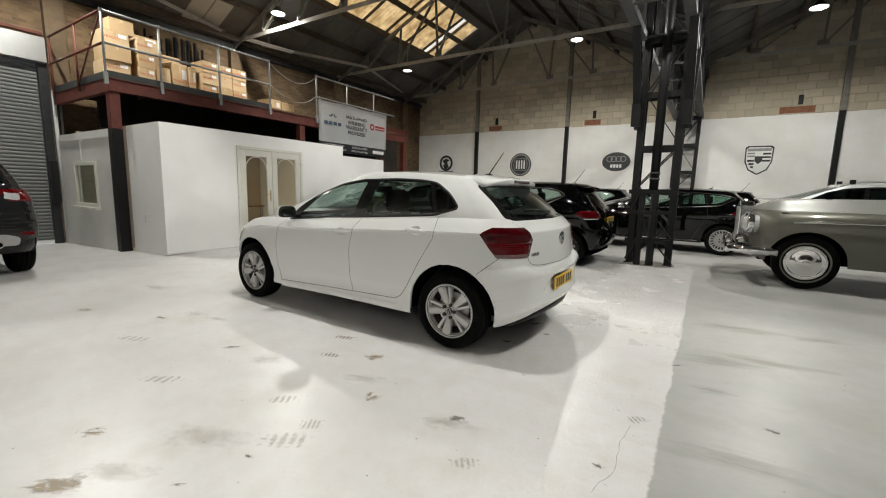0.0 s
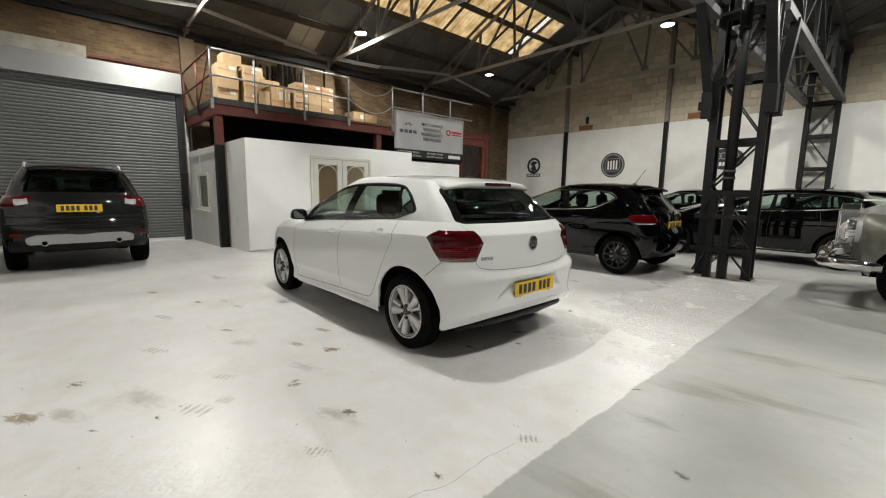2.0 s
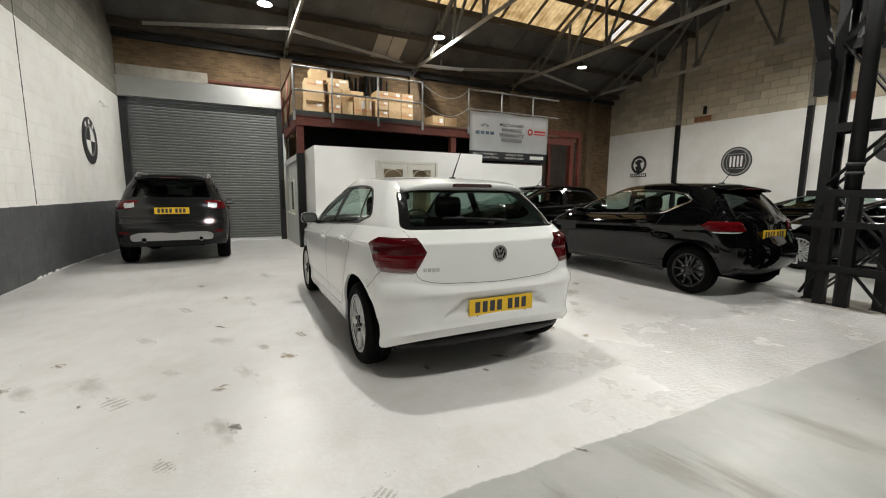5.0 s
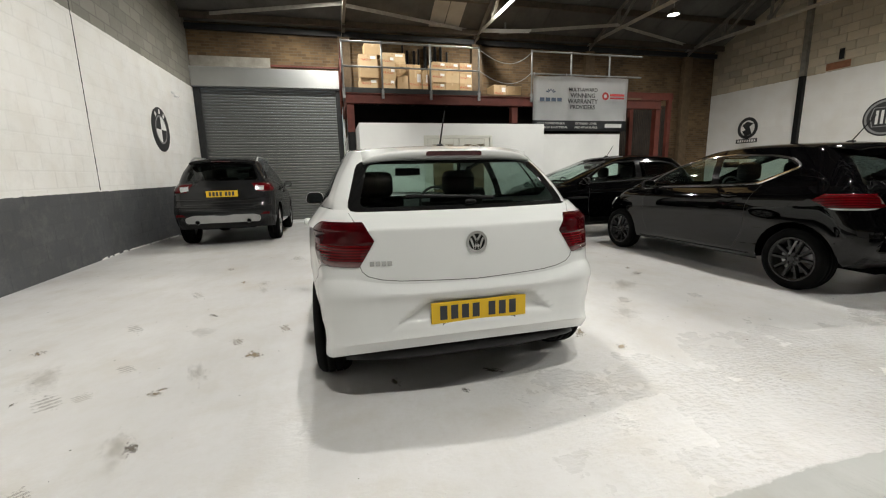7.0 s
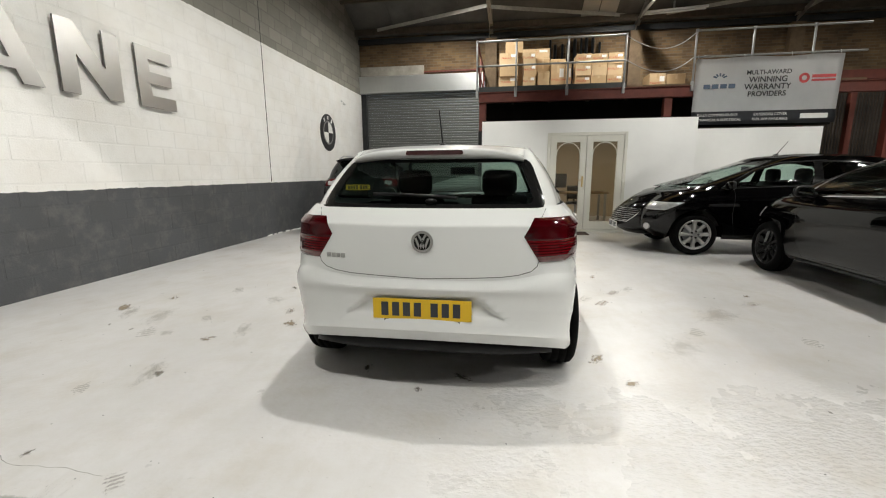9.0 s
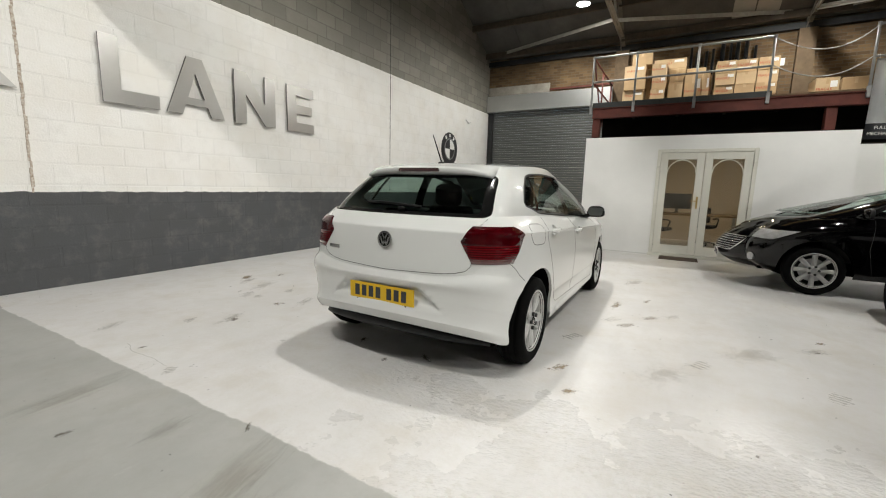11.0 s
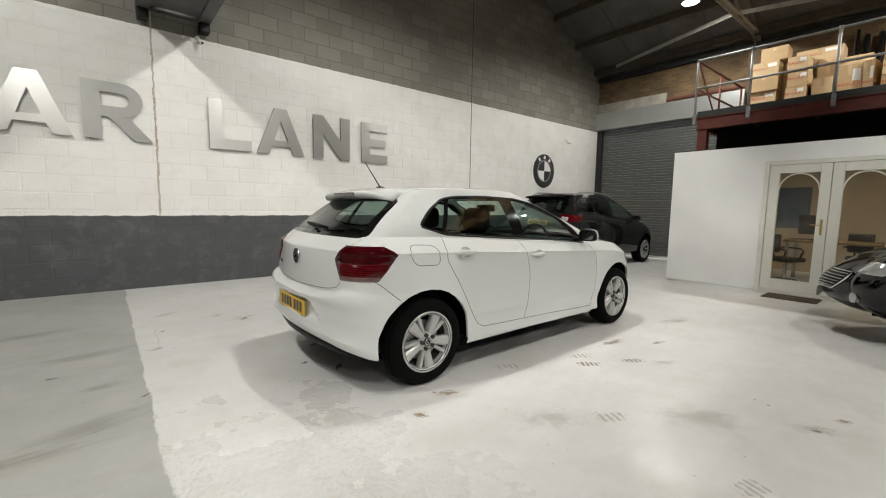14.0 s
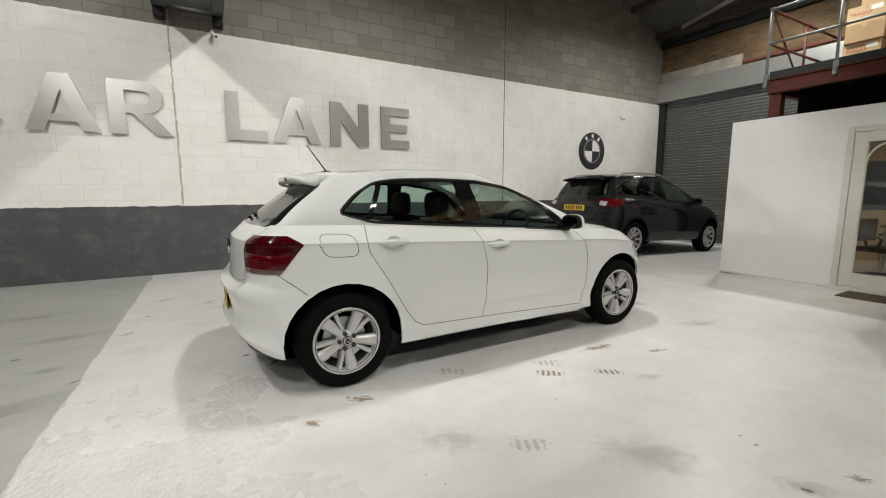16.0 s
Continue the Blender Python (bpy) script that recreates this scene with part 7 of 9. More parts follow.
        part("mirror_glass", bm2, M["mirror"], mir)
        part("mirror_arm", bar(bmesh.new(), (0.02, -0.03 * s, -0.01), (0.02, 0.09 * s, 0.02), 0.07, 0.035), M["trim"], mir)
    for pl in C.get("rear_lines", ()):
        part("shut_line", ribbon([on_end(tree, u, v, -1) for u, v in dense(pl)], 0.004, 0.001), C.get("seam_mat", M["seam"]), t)
    if "plate_z" in C:
        p, nv = on_end(tree, 0.0, C["plate_z"], -1)
        plate(t, Matrix.Translation(p + Vector((-0.004 - C.get("plate_out", 0.0), 0, 0))))
    if "front_plate_z" in C:
        p, nv = on_end(tree, 0.0, C["front_plate_z"], 1, 8.0)
        plate(t, Matrix.Translation(p + Vector((0.012, 0, 0))) @ Matrix.Rotation(math.pi, 4, "Z"), False)
    if "badge_z" in C:
        p, nv = on_end(tree, 0.0, C["badge_z"], -1)
        bm2 = bmesh.new()
        ring_plate(bm2, (0, 0, 0), 0.001, 0.048, -0.008, axis="x", seg=32)
        bd = part("badge", bm2, M["gloss_trim"], t, "round chrome badge", pose_=Matrix.Translation(p))
        bm2 = bmesh.new()
        ring_plate(bm2, (-0.006, 0, 0), 0.043, 0.057, -0.008, axis="x", seg=32)
        for a, b in (((-0.02, 0.038), (0.0, 0.004)), ((0.0, 0.004), (0.02, 0.038)), ((-0.034, 0.02), (-0.013, -0.036)), ((-0.013, -0.036), (0.0, -0.006)), ((0.0, -0.006), (0.013, -0.036)), ((0.013, -0.036), (0.034, 0.02))):
            bar(bm2, (-0.011, a[0], a[1]), (-0.011, b[0], b[1]), 0.005, 0.011, up=(0, 1, 0))
        part("badge_ring", bm2, M["chrome"], bd)
    if "antenna" in C:
        ax_, az_ = C["antenna"]
        h = tree.ray_cast(Vector((ax_, 0, 3)), Vector((0, 0, -1)))
        z = h[0].z if h[0] is not None else 1.4
        bm2 = bmesh.new()
        bmesh.ops.create_icosphere(bm2, subdivisions=2, radius=0.03, matrix=Matrix.LocRotScale((ax_, 0, z), None, (1.5, 0.8, 0.5)))
        rod(bm2, (ax_, 0, z), (ax_ - az_ * 0.72, 0, z + az_), 0.006, 8, 0.0035)
        part("antenna", bm2, M["trim"], t)
    if C.get("rails"):
        for s in (-1, 1):
            x0, x1 = G["edge"][0] + 0.15, G["edge"][1] - 0.1
            pts = []
            for k in range(17):
                u = k / 16
                x = lerp(x0, x1, u)
                h = tree.ray_cast(Vector((x, s * (G["w"] - 0.05), 3)), Vector((0, 0, -1)))
                z = h[0].z if h[0] is not None else 1.5
                pts.append((x, s * (G["w"] - 0.04), z + 0.045 * min(1, 8 * u, 8 * (1 - u))))
            part("roof_rail", tube(bmesh.new(), pts, 0.018, 8), M["steel_satin"], t, "silver roof rail", smooth=True)
    return t


POLO = dict(
    wb=2.548, w=0.875, paint=M["car_white"], hub=0.305, arch=0.372, rim=0.211, tyre_w=0.195, style="twin", zb=0.225, inset=0.022, seat_z=0.27,
    zbf=lambda x: 0.225 + 0.45 * max(0.0, -0.37 - x),
    levels=[0.0, 0.03, 0.055, 0.07, 0.085, 0.13, 0.19, 0.235, 0.252, 0.262, 0.275, 0.31, 0.35, 0.385, 0.405, 0.425, 0.45, 0.485, 0.52, 0.535, 0.545, 0.555, 0.575, 0.62, 0.68, 0.74, 0.79, 0.83, 0.852, 0.864, 0.873, 0.884, 0.896, 0.925, 0.96, 0.985, 1.0],
    rr_by=[(0.0, 0.3), (0.45, 0.28), (0.55, 0.25), (0.65, 0.28), (0.75, 0.3), (0.9, 0.28), (1.0, 0.22)], border=(0.895, 0.85),
    dip=lambda x, y, f: -0.06 * max(0.0, 1 - (abs(y) / 0.64) ** 4) * min(1.0, max(0.0, (-0.3 - x) / 0.2)) * math.exp(-((f - 0.545) / 0.11) ** 2),
    top=[(-0.75, 1.03), (-0.5, 1.035), (0.0, 1.03), (0.6, 1.0), (1.2, 0.965), (1.9, 0.925), (2.35, 0.905), (2.7, 0.855), (3.0, 0.775), (3.3, 0.66)],
    rear=[(0.0, -0.622), (0.03, -0.648), (0.055, -0.662), (0.07, -0.668), (0.085, -0.664), (0.13, -0.656), (0.19, -0.652), (0.31, -0.652), (0.35, -0.655), (0.385, -0.663), (0.405, -0.669), (0.425, -0.671), (0.45, -0.668), (0.485, -0.655), (0.52, -0.632), (0.535, -0.618), (0.545, -0.61), (0.555, -0.604), (0.62, -0.6), (0.74, -0.594), (0.83, -0.585), (0.864, -0.58), (0.873, -0.576), (0.884, -0.567), (0.896, -0.558), (0.96, -0.51), (1.0, -0.475)],
    front=[(0.0, 3.16), (0.2, 3.27), (0.45, 3.3), (0.7, 3.27), (0.9, 3.2), (1.0, 3.12)],
    side=[(0.0, 0.968), (0.03, 0.974), (0.085, 0.971), (0.13, 0.968), (0.19, 0.97), (0.235, 0.9765), (0.252, 0.98), (0.262, 0.983), (0.275, 0.985), (0.35, 0.989), (0.45, 0.993), (0.62, 0.9945), (0.74, 0.99), (0.79, 0.986), (0.83, 0.983), (0.852, 0.983), (0.864, 0.9865), (0.873, 0.992), (0.884, 0.986), (0.896, 0.978), (0.925, 0.96), (0.96, 0.936), (1.0, 0.905)],
    cowl=(2.2,), crown=0.05, rr=0.28, br=0.06, tr=0.2, xa=0.2, bf=0.26, rf=0.34,
    roof=dict(base=(-0.468, 2.62), edge=(-0.03, 1.38), w=0.578, z=[(-0.1, 1.335), (0.1, 1.352), (0.4, 1.372), (0.75, 1.382), (1.0, 1.376), (1.4, 1.335)], crown=0.03, bulge=0.03, tr=0.06, rr=0.1),
    dlo=[(0.0, 1.1), (0.2, 1.04), (0.7, 1.005), (1.3, 0.962), (1.97, 0.91), (1.85, 1.03), (1.65, 1.165), (1.43, 1.268), (1.1, 1.318), (0.7, 1.328), (0.42, 1.32), (0.27, 1.3), (0.12, 1.215)],
    panes=[[(0.03, 1.108), (0.172, 1.064), (0.287, 1.29), (0.2, 1.25), (0.14, 1.205)], [(0.208, 1.059), (0.93, 1.008), (0.88, 1.305), (0.33, 1.3)], [(1.075, 0.998), (1.85, 0.935), (1.6, 1.15), (1.38, 1.252), (1.03, 1.303)]],
    back=[(-0.642, 1.024), (0.642, 1.024), (0.556, 1.292), (-0.556, 1.292)], screen=[(-0.7, 0.98), (0.7, 0.98), (0.53, 1.32), (-0.53, 1.32)],
    tail=dict(z=(0.757, 0.975), side=[(-0.37, 0.75), (-0.23, 0.925), (-0.32, 0.98)], end=[(0.6, 0.75), (0.515, 0.885), (0.57, 0.98)], split=(0.784, 0.865)),
    tail_mats=[M["lamp_smoke"], M["lamp_red"], M["lamp_deep_red"]],
    head=dict(z=(0.62, 0.735), side=[(2.8, 0.6), (2.72, 0.76)], end=[(0.45, 0.6), (0.42, 0.76)]),
    recess=([(-0.44, 0.455), (0.44, 0.455), (0.285, 0.597), (-0.285, 0.597)], 0.03),
    seams=[[(0.15, 1.03), (0.14, 0.95), (0.155, 0.86), (0.28, 0.66), (0.4, 0.45), (0.47, 0.36), (0.53, 0.325), (0.7, 0.32), (1.4, 0.3), (2.05, 0.275)], [(0.955, 0.985), (1.02, 0.86), (1.05, 0.7), (1.045, 0.5), (1.04, 0.4), (1.02, 0.31)], [(1.98, 0.91), (2.08, 0.8), (2.1, 0.65), (2.09, 0.45), (2.05, 0.28)], [(-0.385, 0.757), (-0.3, 0.69), (-0.225, 0.625)]],
    right_seams=[rounded([(-0.15, 0.985), (0.065, 0.975), (0.095, 0.84), (-0.12, 0.845)], 0.06, 5) + [(-0.15, 0.925)]],
    rear_lines=[[(-0.592, 0.76), (-0.585, 0.735), (-0.555, 0.708), (-0.49, 0.69), (-0.4, 0.68), (0, 0.668), (0.4, 0.68), (0.49, 0.69), (0.555, 0.708), (0.585, 0.735), (0.592, 0.76)], [(0.63, 1.02), (0.605, 0.978)], [(-0.63, 1.02), (-0.605, 0.978)]],
    handles=[(0.32, 0.915), (1.16, 0.85)], mirror=(1.86, 0.94), plate_z=0.513, plate_out=-0.016, badge_z=0.862, antenna=(0.12, 0.2), seam_mat=M["seam_light"], belt_line=True,
)
polo_pose = pose(-1.487, 3.68, 0, 0, 0, 180)
polo = car(POLO, polo_pose, "clean white five-door hatchback on alloy wheels, parked on the white floor", group="", name="car")
pt = POLO["tree"]
# spoiler, brake lamp, wiper and other details of the white hatchback
bm = bmesh.new()
sp = []
for k in range(25):
    y = -0.52 + 1.04 * k / 24
    e = abs(y) / 0.52
    drop, fwd = 0.012 * e ** 2 + 0.036 * e ** 5, 0.03 * e ** 2 + 0.07 * e ** 6
    h_ = pt.ray_cast(Vector((0.07, y, 3)), Vector((0, 0, -1)))[0].z
    lip = 0.05 * (1 - 0.55 * e ** 4)
    sp.append([bm.verts.new(p) for p in ((0.07, y, h_ + 0.002), (-0.06, y, lerp(h_, 1.35 - drop, 0.42) + 0.006), (-0.15 + fwd * 0.8, y, 1.357 - drop), (-0.198 + fwd * 0.8, y, 1.35 - drop), (-0.211 + fwd * 0.8, y, 1.343 - drop), (-0.215 + fwd * 0.8, y, 1.334 - drop), (-0.207 + fwd * 0.8, y, 1.35 - drop - lip), (-0.19 + fwd * 0.8, y, 1.346 - drop - lip), (-0.07, y, 1.296 - drop * 0.6))])
for a, b in zip(sp, sp[1:]):
    for k in range(8):
        bm.faces.new((a[k], b[k], b[k + 1], a[k + 1]))
bm.faces.new(sp[0])
bm.faces.new(sp[-1][::-1])
for e in bm.edges:
    e.smooth = e.calc_face_angle(0.0) < math.radians(50)
spoiler = part("roof_spoiler", bm, M["car_white"], polo, smooth=True)
bm = bmesh.new()
prism(bm, rounded([(-0.17, 1.313), (0.17, 1.313), (0.165, 1.339), (-0.165, 1.339)], 0.012, 4), -0.222, -0.175, "yz")
part("brake_lamp", bm, M["lamp_dark_red"], spoiler, "dark red high brake lamp")
wp = bmesh.new()
ws = [on_end(pt, y, z, -1) for y, z in ((-0.16, 1.075), (0.0, 1.085), (0.16, 1.092), (0.32, 1.094))]
tube(wp, [p + Vector((-0.022, 0, 0)) for p, nn in ws], 0.011, 6)
p0, _ = on_end(pt, -0.02, 1.05, -1)
bmesh.ops.create_icosphere(wp, subdivisions=2, radius=0.03, matrix=Matrix.LocRotScale(p0 + Vector((-0.006, 0, 0.01)), None, (0.5, 1.1, 0.45)))
part("rear_wiper", wp, M["trim"], polo, smooth=True)
bm = bmesh.new()
rows = []
for k in range(25):
    y = -0.69 + 1.38 * k / 24
    a = abs(y)
    x = -0.6 + 0.06 * (a / 0.44) ** 2 if a < 0.44 else -0.24 - 0.3 * math.sqrt(1 - ((a - 0.44) / 0.3) ** 2)
    z0, h = 0.225 + 0.45 * max(0.0, -0.37 - x), 1 - 0.55 * (a / 0.69) ** 4
    rows.append([bm.verts.new(p) for p in ((x + 0.035, y, z0 + 0.03), (x - 0.004, y, z0 + 0.004), (x - 0.016, y, z0 - 0.018), (x - 0.004, y, z0 - 0.05 * h), (x + 0.05, y, z0 - 0.085 * h), (x + 0.26, y, z0 - 0.11 * h))])
for a, b in zip(rows, rows[1:]):
    for k in range(5):
        bm.faces.new((a[k], b[k], b[k + 1], a[k + 1]))
part("rear_diffuser", bm, M["trim"], polo, "black rear valance", smooth=True)
p0, _ = on_end(pt, 0.0, 0.5, -1)
part("dealer_strip", boxm(p0.x + 0.006, p0.x + 0.034, -0.2, 0.2, 0.437, 0.457), M["ink"], polo, "black strip under the plate")
for k in range(4):
    q, nv = on_end(pt, 0.545 - k * 0.029, 0.772, -1)
    part("model_bar", boxm(q.x - 0.006, q.x + 0.002, q.y - 0.022, q.y + 0.001, 0.76, 0.784), M["chrome"], polo)
for s in (-1, 1):
    # raised strip in body white, added for the highlight line below the windows
    ln = [(0.03, 1.082), (0.2, 1.027), (0.7, 0.992), (1.3, 0.949), (1.9, 0.902)]
    part("window_ledge", ribbon([on_side(pt, u, v, s) for u, v in dense(ln, 0.06)], 0.011, 0.006), M["car_white"], polo, smooth=True)
    ln = [(0.5, 0.265), (1.2, 0.255), (2.05, 0.235)]
    part("sill_line", ribbon([on_side(pt, u, v, s) for u, v in dense(ln, 0.06)], 0.05, 0.01), M["car_white"], polo, smooth=True)
part("front_grille", boxm(3.2, 3.285, -0.5, 0.5, 0.38, 0.46, bevel=0.01), M["trim"], polo)
plate(polo, Matrix.Translation((3.31, 0, 0.42)) @ Matrix.Rotation(math.pi, 4, "Z"), False)

BLACK_HATCH = dict(
    wb=2.54, w=0.87, paint=M["car_black"], hub=0.305, arch=0.365, rim=0.215, tyre_w=0.195, style="ten", alloy=M["alloy_black"], zb=0.24,
    top=[(-0.75, 1.0), (-0.45, 1.02), (0.0, 1.01), (0.6, 0.985), (1.2, 0.96), (1.9, 0.94), (2.3, 0.93), (2.7, 0.87), (3.0, 0.79), (3.3, 0.68)],
    rear=[(0.0, -0.42), (0.12, -0.56), (0.3, -0.62), (0.5, -0.62), (0.62, -0.57), (0.75, -0.52), (0.9, -0.49), (1.0, -0.45)],
    front=[(0.0, 3.05), (0.2, 3.2), (0.45, 3.26), (0.7, 3.22), (0.9, 3.1), (1.0, 3.0)],
    side=[(0.0, 0.92), (0.1, 0.955), (0.25, 0.975), (0.5, 0.99), (0.7, 1.0), (0.86, 0.985), (0.93, 0.955), (1.0, 0.9)],
    cowl=(2.2,), crown=0.06, rr=0.26, br=0.08, tr=0.06, bf=0.28, rf=0.36,
    roof=dict(base=(-0.43, 2.75), edge=(-0.12, 1.45), w=0.56, z=[(-0.2, 1.34), (0.1, 1.375), (0.6, 1.395), (1.0, 1.39), (1.45, 1.34)], crown=0.05, bulge=0.035, tr=0.08),
    dlo=[(0.1, 1.2), (0.45, 1.03), (0.9, 1.0), (1.5, 0.975), (2.1, 0.95), (1.85, 1.1), (1.6, 1.24), (1.3, 1.315), (0.9, 1.34), (0.45, 1.32), (0.22, 1.28)],
    panes=[[(0.14, 1.2), (0.47, 1.045), (0.93, 1.015), (1.0, 1.32), (0.5, 1.31), (0.25, 1.265)], [(1.02, 1.01), (1.95, 0.975), (1.6, 1.22), (1.3, 1.3), (1.1, 1.32)]],
    chrome_line=True, back=[(-0.56, 1.05), (0.56, 1.05), (0.5, 1.3), (-0.5, 1.3)], back_glass=M["dark_glass"], screen=[(-0.7, 0.98), (0.7, 0.98), (0.52, 1.32), (-0.52, 1.32)],
    tail=dict(z=(0.81, 0.95), side=[(-0.3, 0.8), (-0.12, 0.89), (-0.22, 0.96)], end=[(0.62, 0.8), (0.47, 0.84), (0.53, 0.96)], split=(0.824,)), tail_mats=[M["lamp_clear"], M["lamp_red"]],
    head=dict(z=(0.66, 0.78), side=[(2.75, 0.65), (2.6, 0.79)], end=[(0.5, 0.65), (0.45, 0.79)]),
    skirt=[(-0.72, 0.2), (-0.68, 0.4), (-0.5, 0.36), (0.5, 0.36), (0.68, 0.4), (0.72, 0.2)],
    seams=[[(0.42, 1.02), (0.5, 0.8), (0.52, 0.5), (0.62, 0.33), (1.9, 0.3), (2.0, 0.5), (2.02, 0.8), (1.95, 0.95)]],
    handles=[(0.72, 0.9)], mirror=(1.9, 0.95), plate_z=0.79, badge_z=0.95, antenna=(0.15, 0.24), seam_mat=M["seam"],
)
black_hatch = car(BLACK_HATCH, pose(-1.86, 8.1, 0, 0, 0, 180), "glossy black three-door hatchback with black wheels and red tail lights")
bm = bmesh.new()
rows = []
for k in range(13):
    y = -0.52 + 1.04 * k / 12
    e = 1 - (abs(y) / 0.52) ** 4
    rows.append([bm.verts.new(p) for p in ((0.05, y, 1.38 + 0.04 * e), (-0.22, y * 0.96, 1.335 + 0.03 * e), (-0.21, y * 0.96, 1.315 + 0.03 * e), (-0.1, y * 0.95, 1.31 + 0.03 * e))])
for a, b in zip(rows, rows[1:]):
    for k in range(3):
        bm.faces.new((a[k], b[k], b[k + 1], a[k + 1]))
part("roof_spoiler", bm, M["car_black"], black_hatch, smooth=True)
part("brake_lamp", boxm(-0.235, -0.2, -0.14, 0.14, 1.345, 1.363, bevel=0.004), M["lamp_red"], black_hatch, "red high brake lamp")
for s in (-1, 1):
    part("sill_strip", ribbon([on_side(BLACK_HATCH["tree"], u, v, s) for u, v in dense([(0.45, 0.29), (2.08, 0.27)], 0.08)], 0.02, 0.01), M["trim"], black_hatch)

SMALL_BLACK = dict(BLACK_HATCH, wb=2.49, w=0.86, style="eight", alloy=M["alloy"], chrome_line=False, belt_line=True, antenna=(1.1, 0.2),
    top=[(-0.75, 1.0), (-0.45, 1.03), (0.0, 1.03), (0.6, 1.0), (1.2, 0.98), (1.9, 0.965), (2.4, 0.945), (2.8, 0.885), (3.1, 0.81), (3.4, 0.7)],
    front=[(0.0, 3.24), (0.2, 3.4), (0.45, 3.45), (0.7, 3.42), (0.9, 3.31), (1.0, 3.19)], cowl=(2.28,),
    roof=dict(base=(-0.43, 2.82), edge=(-0.1, 1.5), w=0.57, z=[(-0.2, 1.36), (0.1, 1.39), (0.6, 1.42), (1.0, 1.415), (1.5, 1.36)], crown=0.05, bulge=0.035, tr=0.08),
    dlo=[(-0.05, 1.15), (0.3, 1.06), (0.9, 1.02), (1.5, 0.995), (2.2, 0.97), (1.95, 1.12), (1.7, 1.25), (1.38, 1.335), (0.9, 1.365), (0.4, 1.35), (0.12, 1.3)],
    panes=[[(0.0, 1.16), (0.3, 1.08), (0.88, 1.045), (0.86, 1.34), (0.4, 1.33), (0.15, 1.28)], [(1.02, 1.035), (2.05, 0.995), (1.7, 1.22), (1.38, 1.31), (0.96, 1.345)]],
    head=dict(z=(0.66, 0.775), side=[(2.62, 0.8), (2.95, 0.65)], end=[(0.52, 0.64), (0.48, 0.8)]),
    handles=[(0.35, 0.92), (1.0, 0.9)], seams=[[(0.85, 1.0), (0.88, 0.7), (0.86, 0.32)], [(2.02, 0.95), (2.04, 0.6), (1.98, 0.3), (0.5, 0.32)]], mirror=(2.08, 0.97))
small_black = car(SMALL_BLACK, pose(-6.12, 9.33, 0, 0, 0, -90), "glossy black small hatchback with silver wheels before the office")
tr_ = SMALL_BLACK["tree"]


def nose_spot(y, z, lift=0.0):
    p, n = on_end(tr_, y, z, 1, 8.0)
    return p + Vector((lift, 0, 0)), n


def nose_patch(half_low, half_high, z0, z1, lift, ny=16, nz=6):
    """A panel that follows the nose, wider at one height than at the other."""
    b_ = bmesh.new()
    rows = []
    for j in range(nz + 1):
        z, w = lerp(z0, z1, j / nz), lerp(half_low, half_high, math.sin(math.pi / 2 * j / nz))
        rows.append([b_.verts.new(nose_spot(w * (2 * i / ny - 1), z, lift)[0]) for i in range(ny + 1)])
    for a, b in zip(rows, rows[1:]):
        for i in range(ny):
            b_.faces.new((a[i], a[i + 1], b[i + 1], b[i]))
    return b_


grille = part("front_grille", nose_patch(0.33, 0.47, 0.44, 0.64, 0.006), M["trim"], small_black, "black grille with chrome slats", smooth=True)
for k in range(6):
    z = 0.465 + k * 0.031
    w = lerp(0.33, 0.47, math.sin(math.pi / 2 * (z - 0.44) / 0.2)) - 0.02
    part("slat", ribbon([nose_spot(w * (i / 10 - 1), z, 0.008) for i in range(21)], 0.011, 0.012), M["chrome"], grille, smooth=True)
edge_ = [nose_spot(y, 0.44, 0.01)[0] for y in (-0.33, -0.15, 0, 0.15, 0.33)] + [nose_spot(lerp(0.33, 0.47, math.sin(math.pi / 2 * k / 5)), 0.44 + 0.04 * k, 0.01)[0] for k in range(1, 6)] + [nose_spot(y, 0.645, 0.01)[0] for y in (0.3, 0.15, 0, -0.15, -0.3)] + [nose_spot(-lerp(0.33, 0.47, math.sin(math.pi / 2 * k / 5)), 0.44 + 0.04 * k, 0.01)[0] for k in (5, 4, 3, 2, 1, 0)]
part("grille_frame", tube(bmesh.new(), edge_, 0.01, 6), M["chrome"], grille, smooth=True)
plate(small_black, Matrix.Translation(nose_spot(0, 0.37, 0.018)[0]) @ Matrix.Rotation(math.pi, 4, "Z"), False)
part("lower_intake", nose_patch(0.5, 0.42, 0.255, 0.32, 0.004, 16, 3), M["trim"], small_black, smooth=True)
for s in (-1, 1):
    q, nv = nose_spot(s * 0.64, 0.41)
    bm = disc(bmesh.new(), (0, 0, 0), 0.05, "x", 20, depth=0.04)
    part("fog_lamp", bm, M["lamp_clear"], small_black, pose_=Matrix.Translation(q) @ Matrix.Rotation(s * 0.6, 4, "Z"))

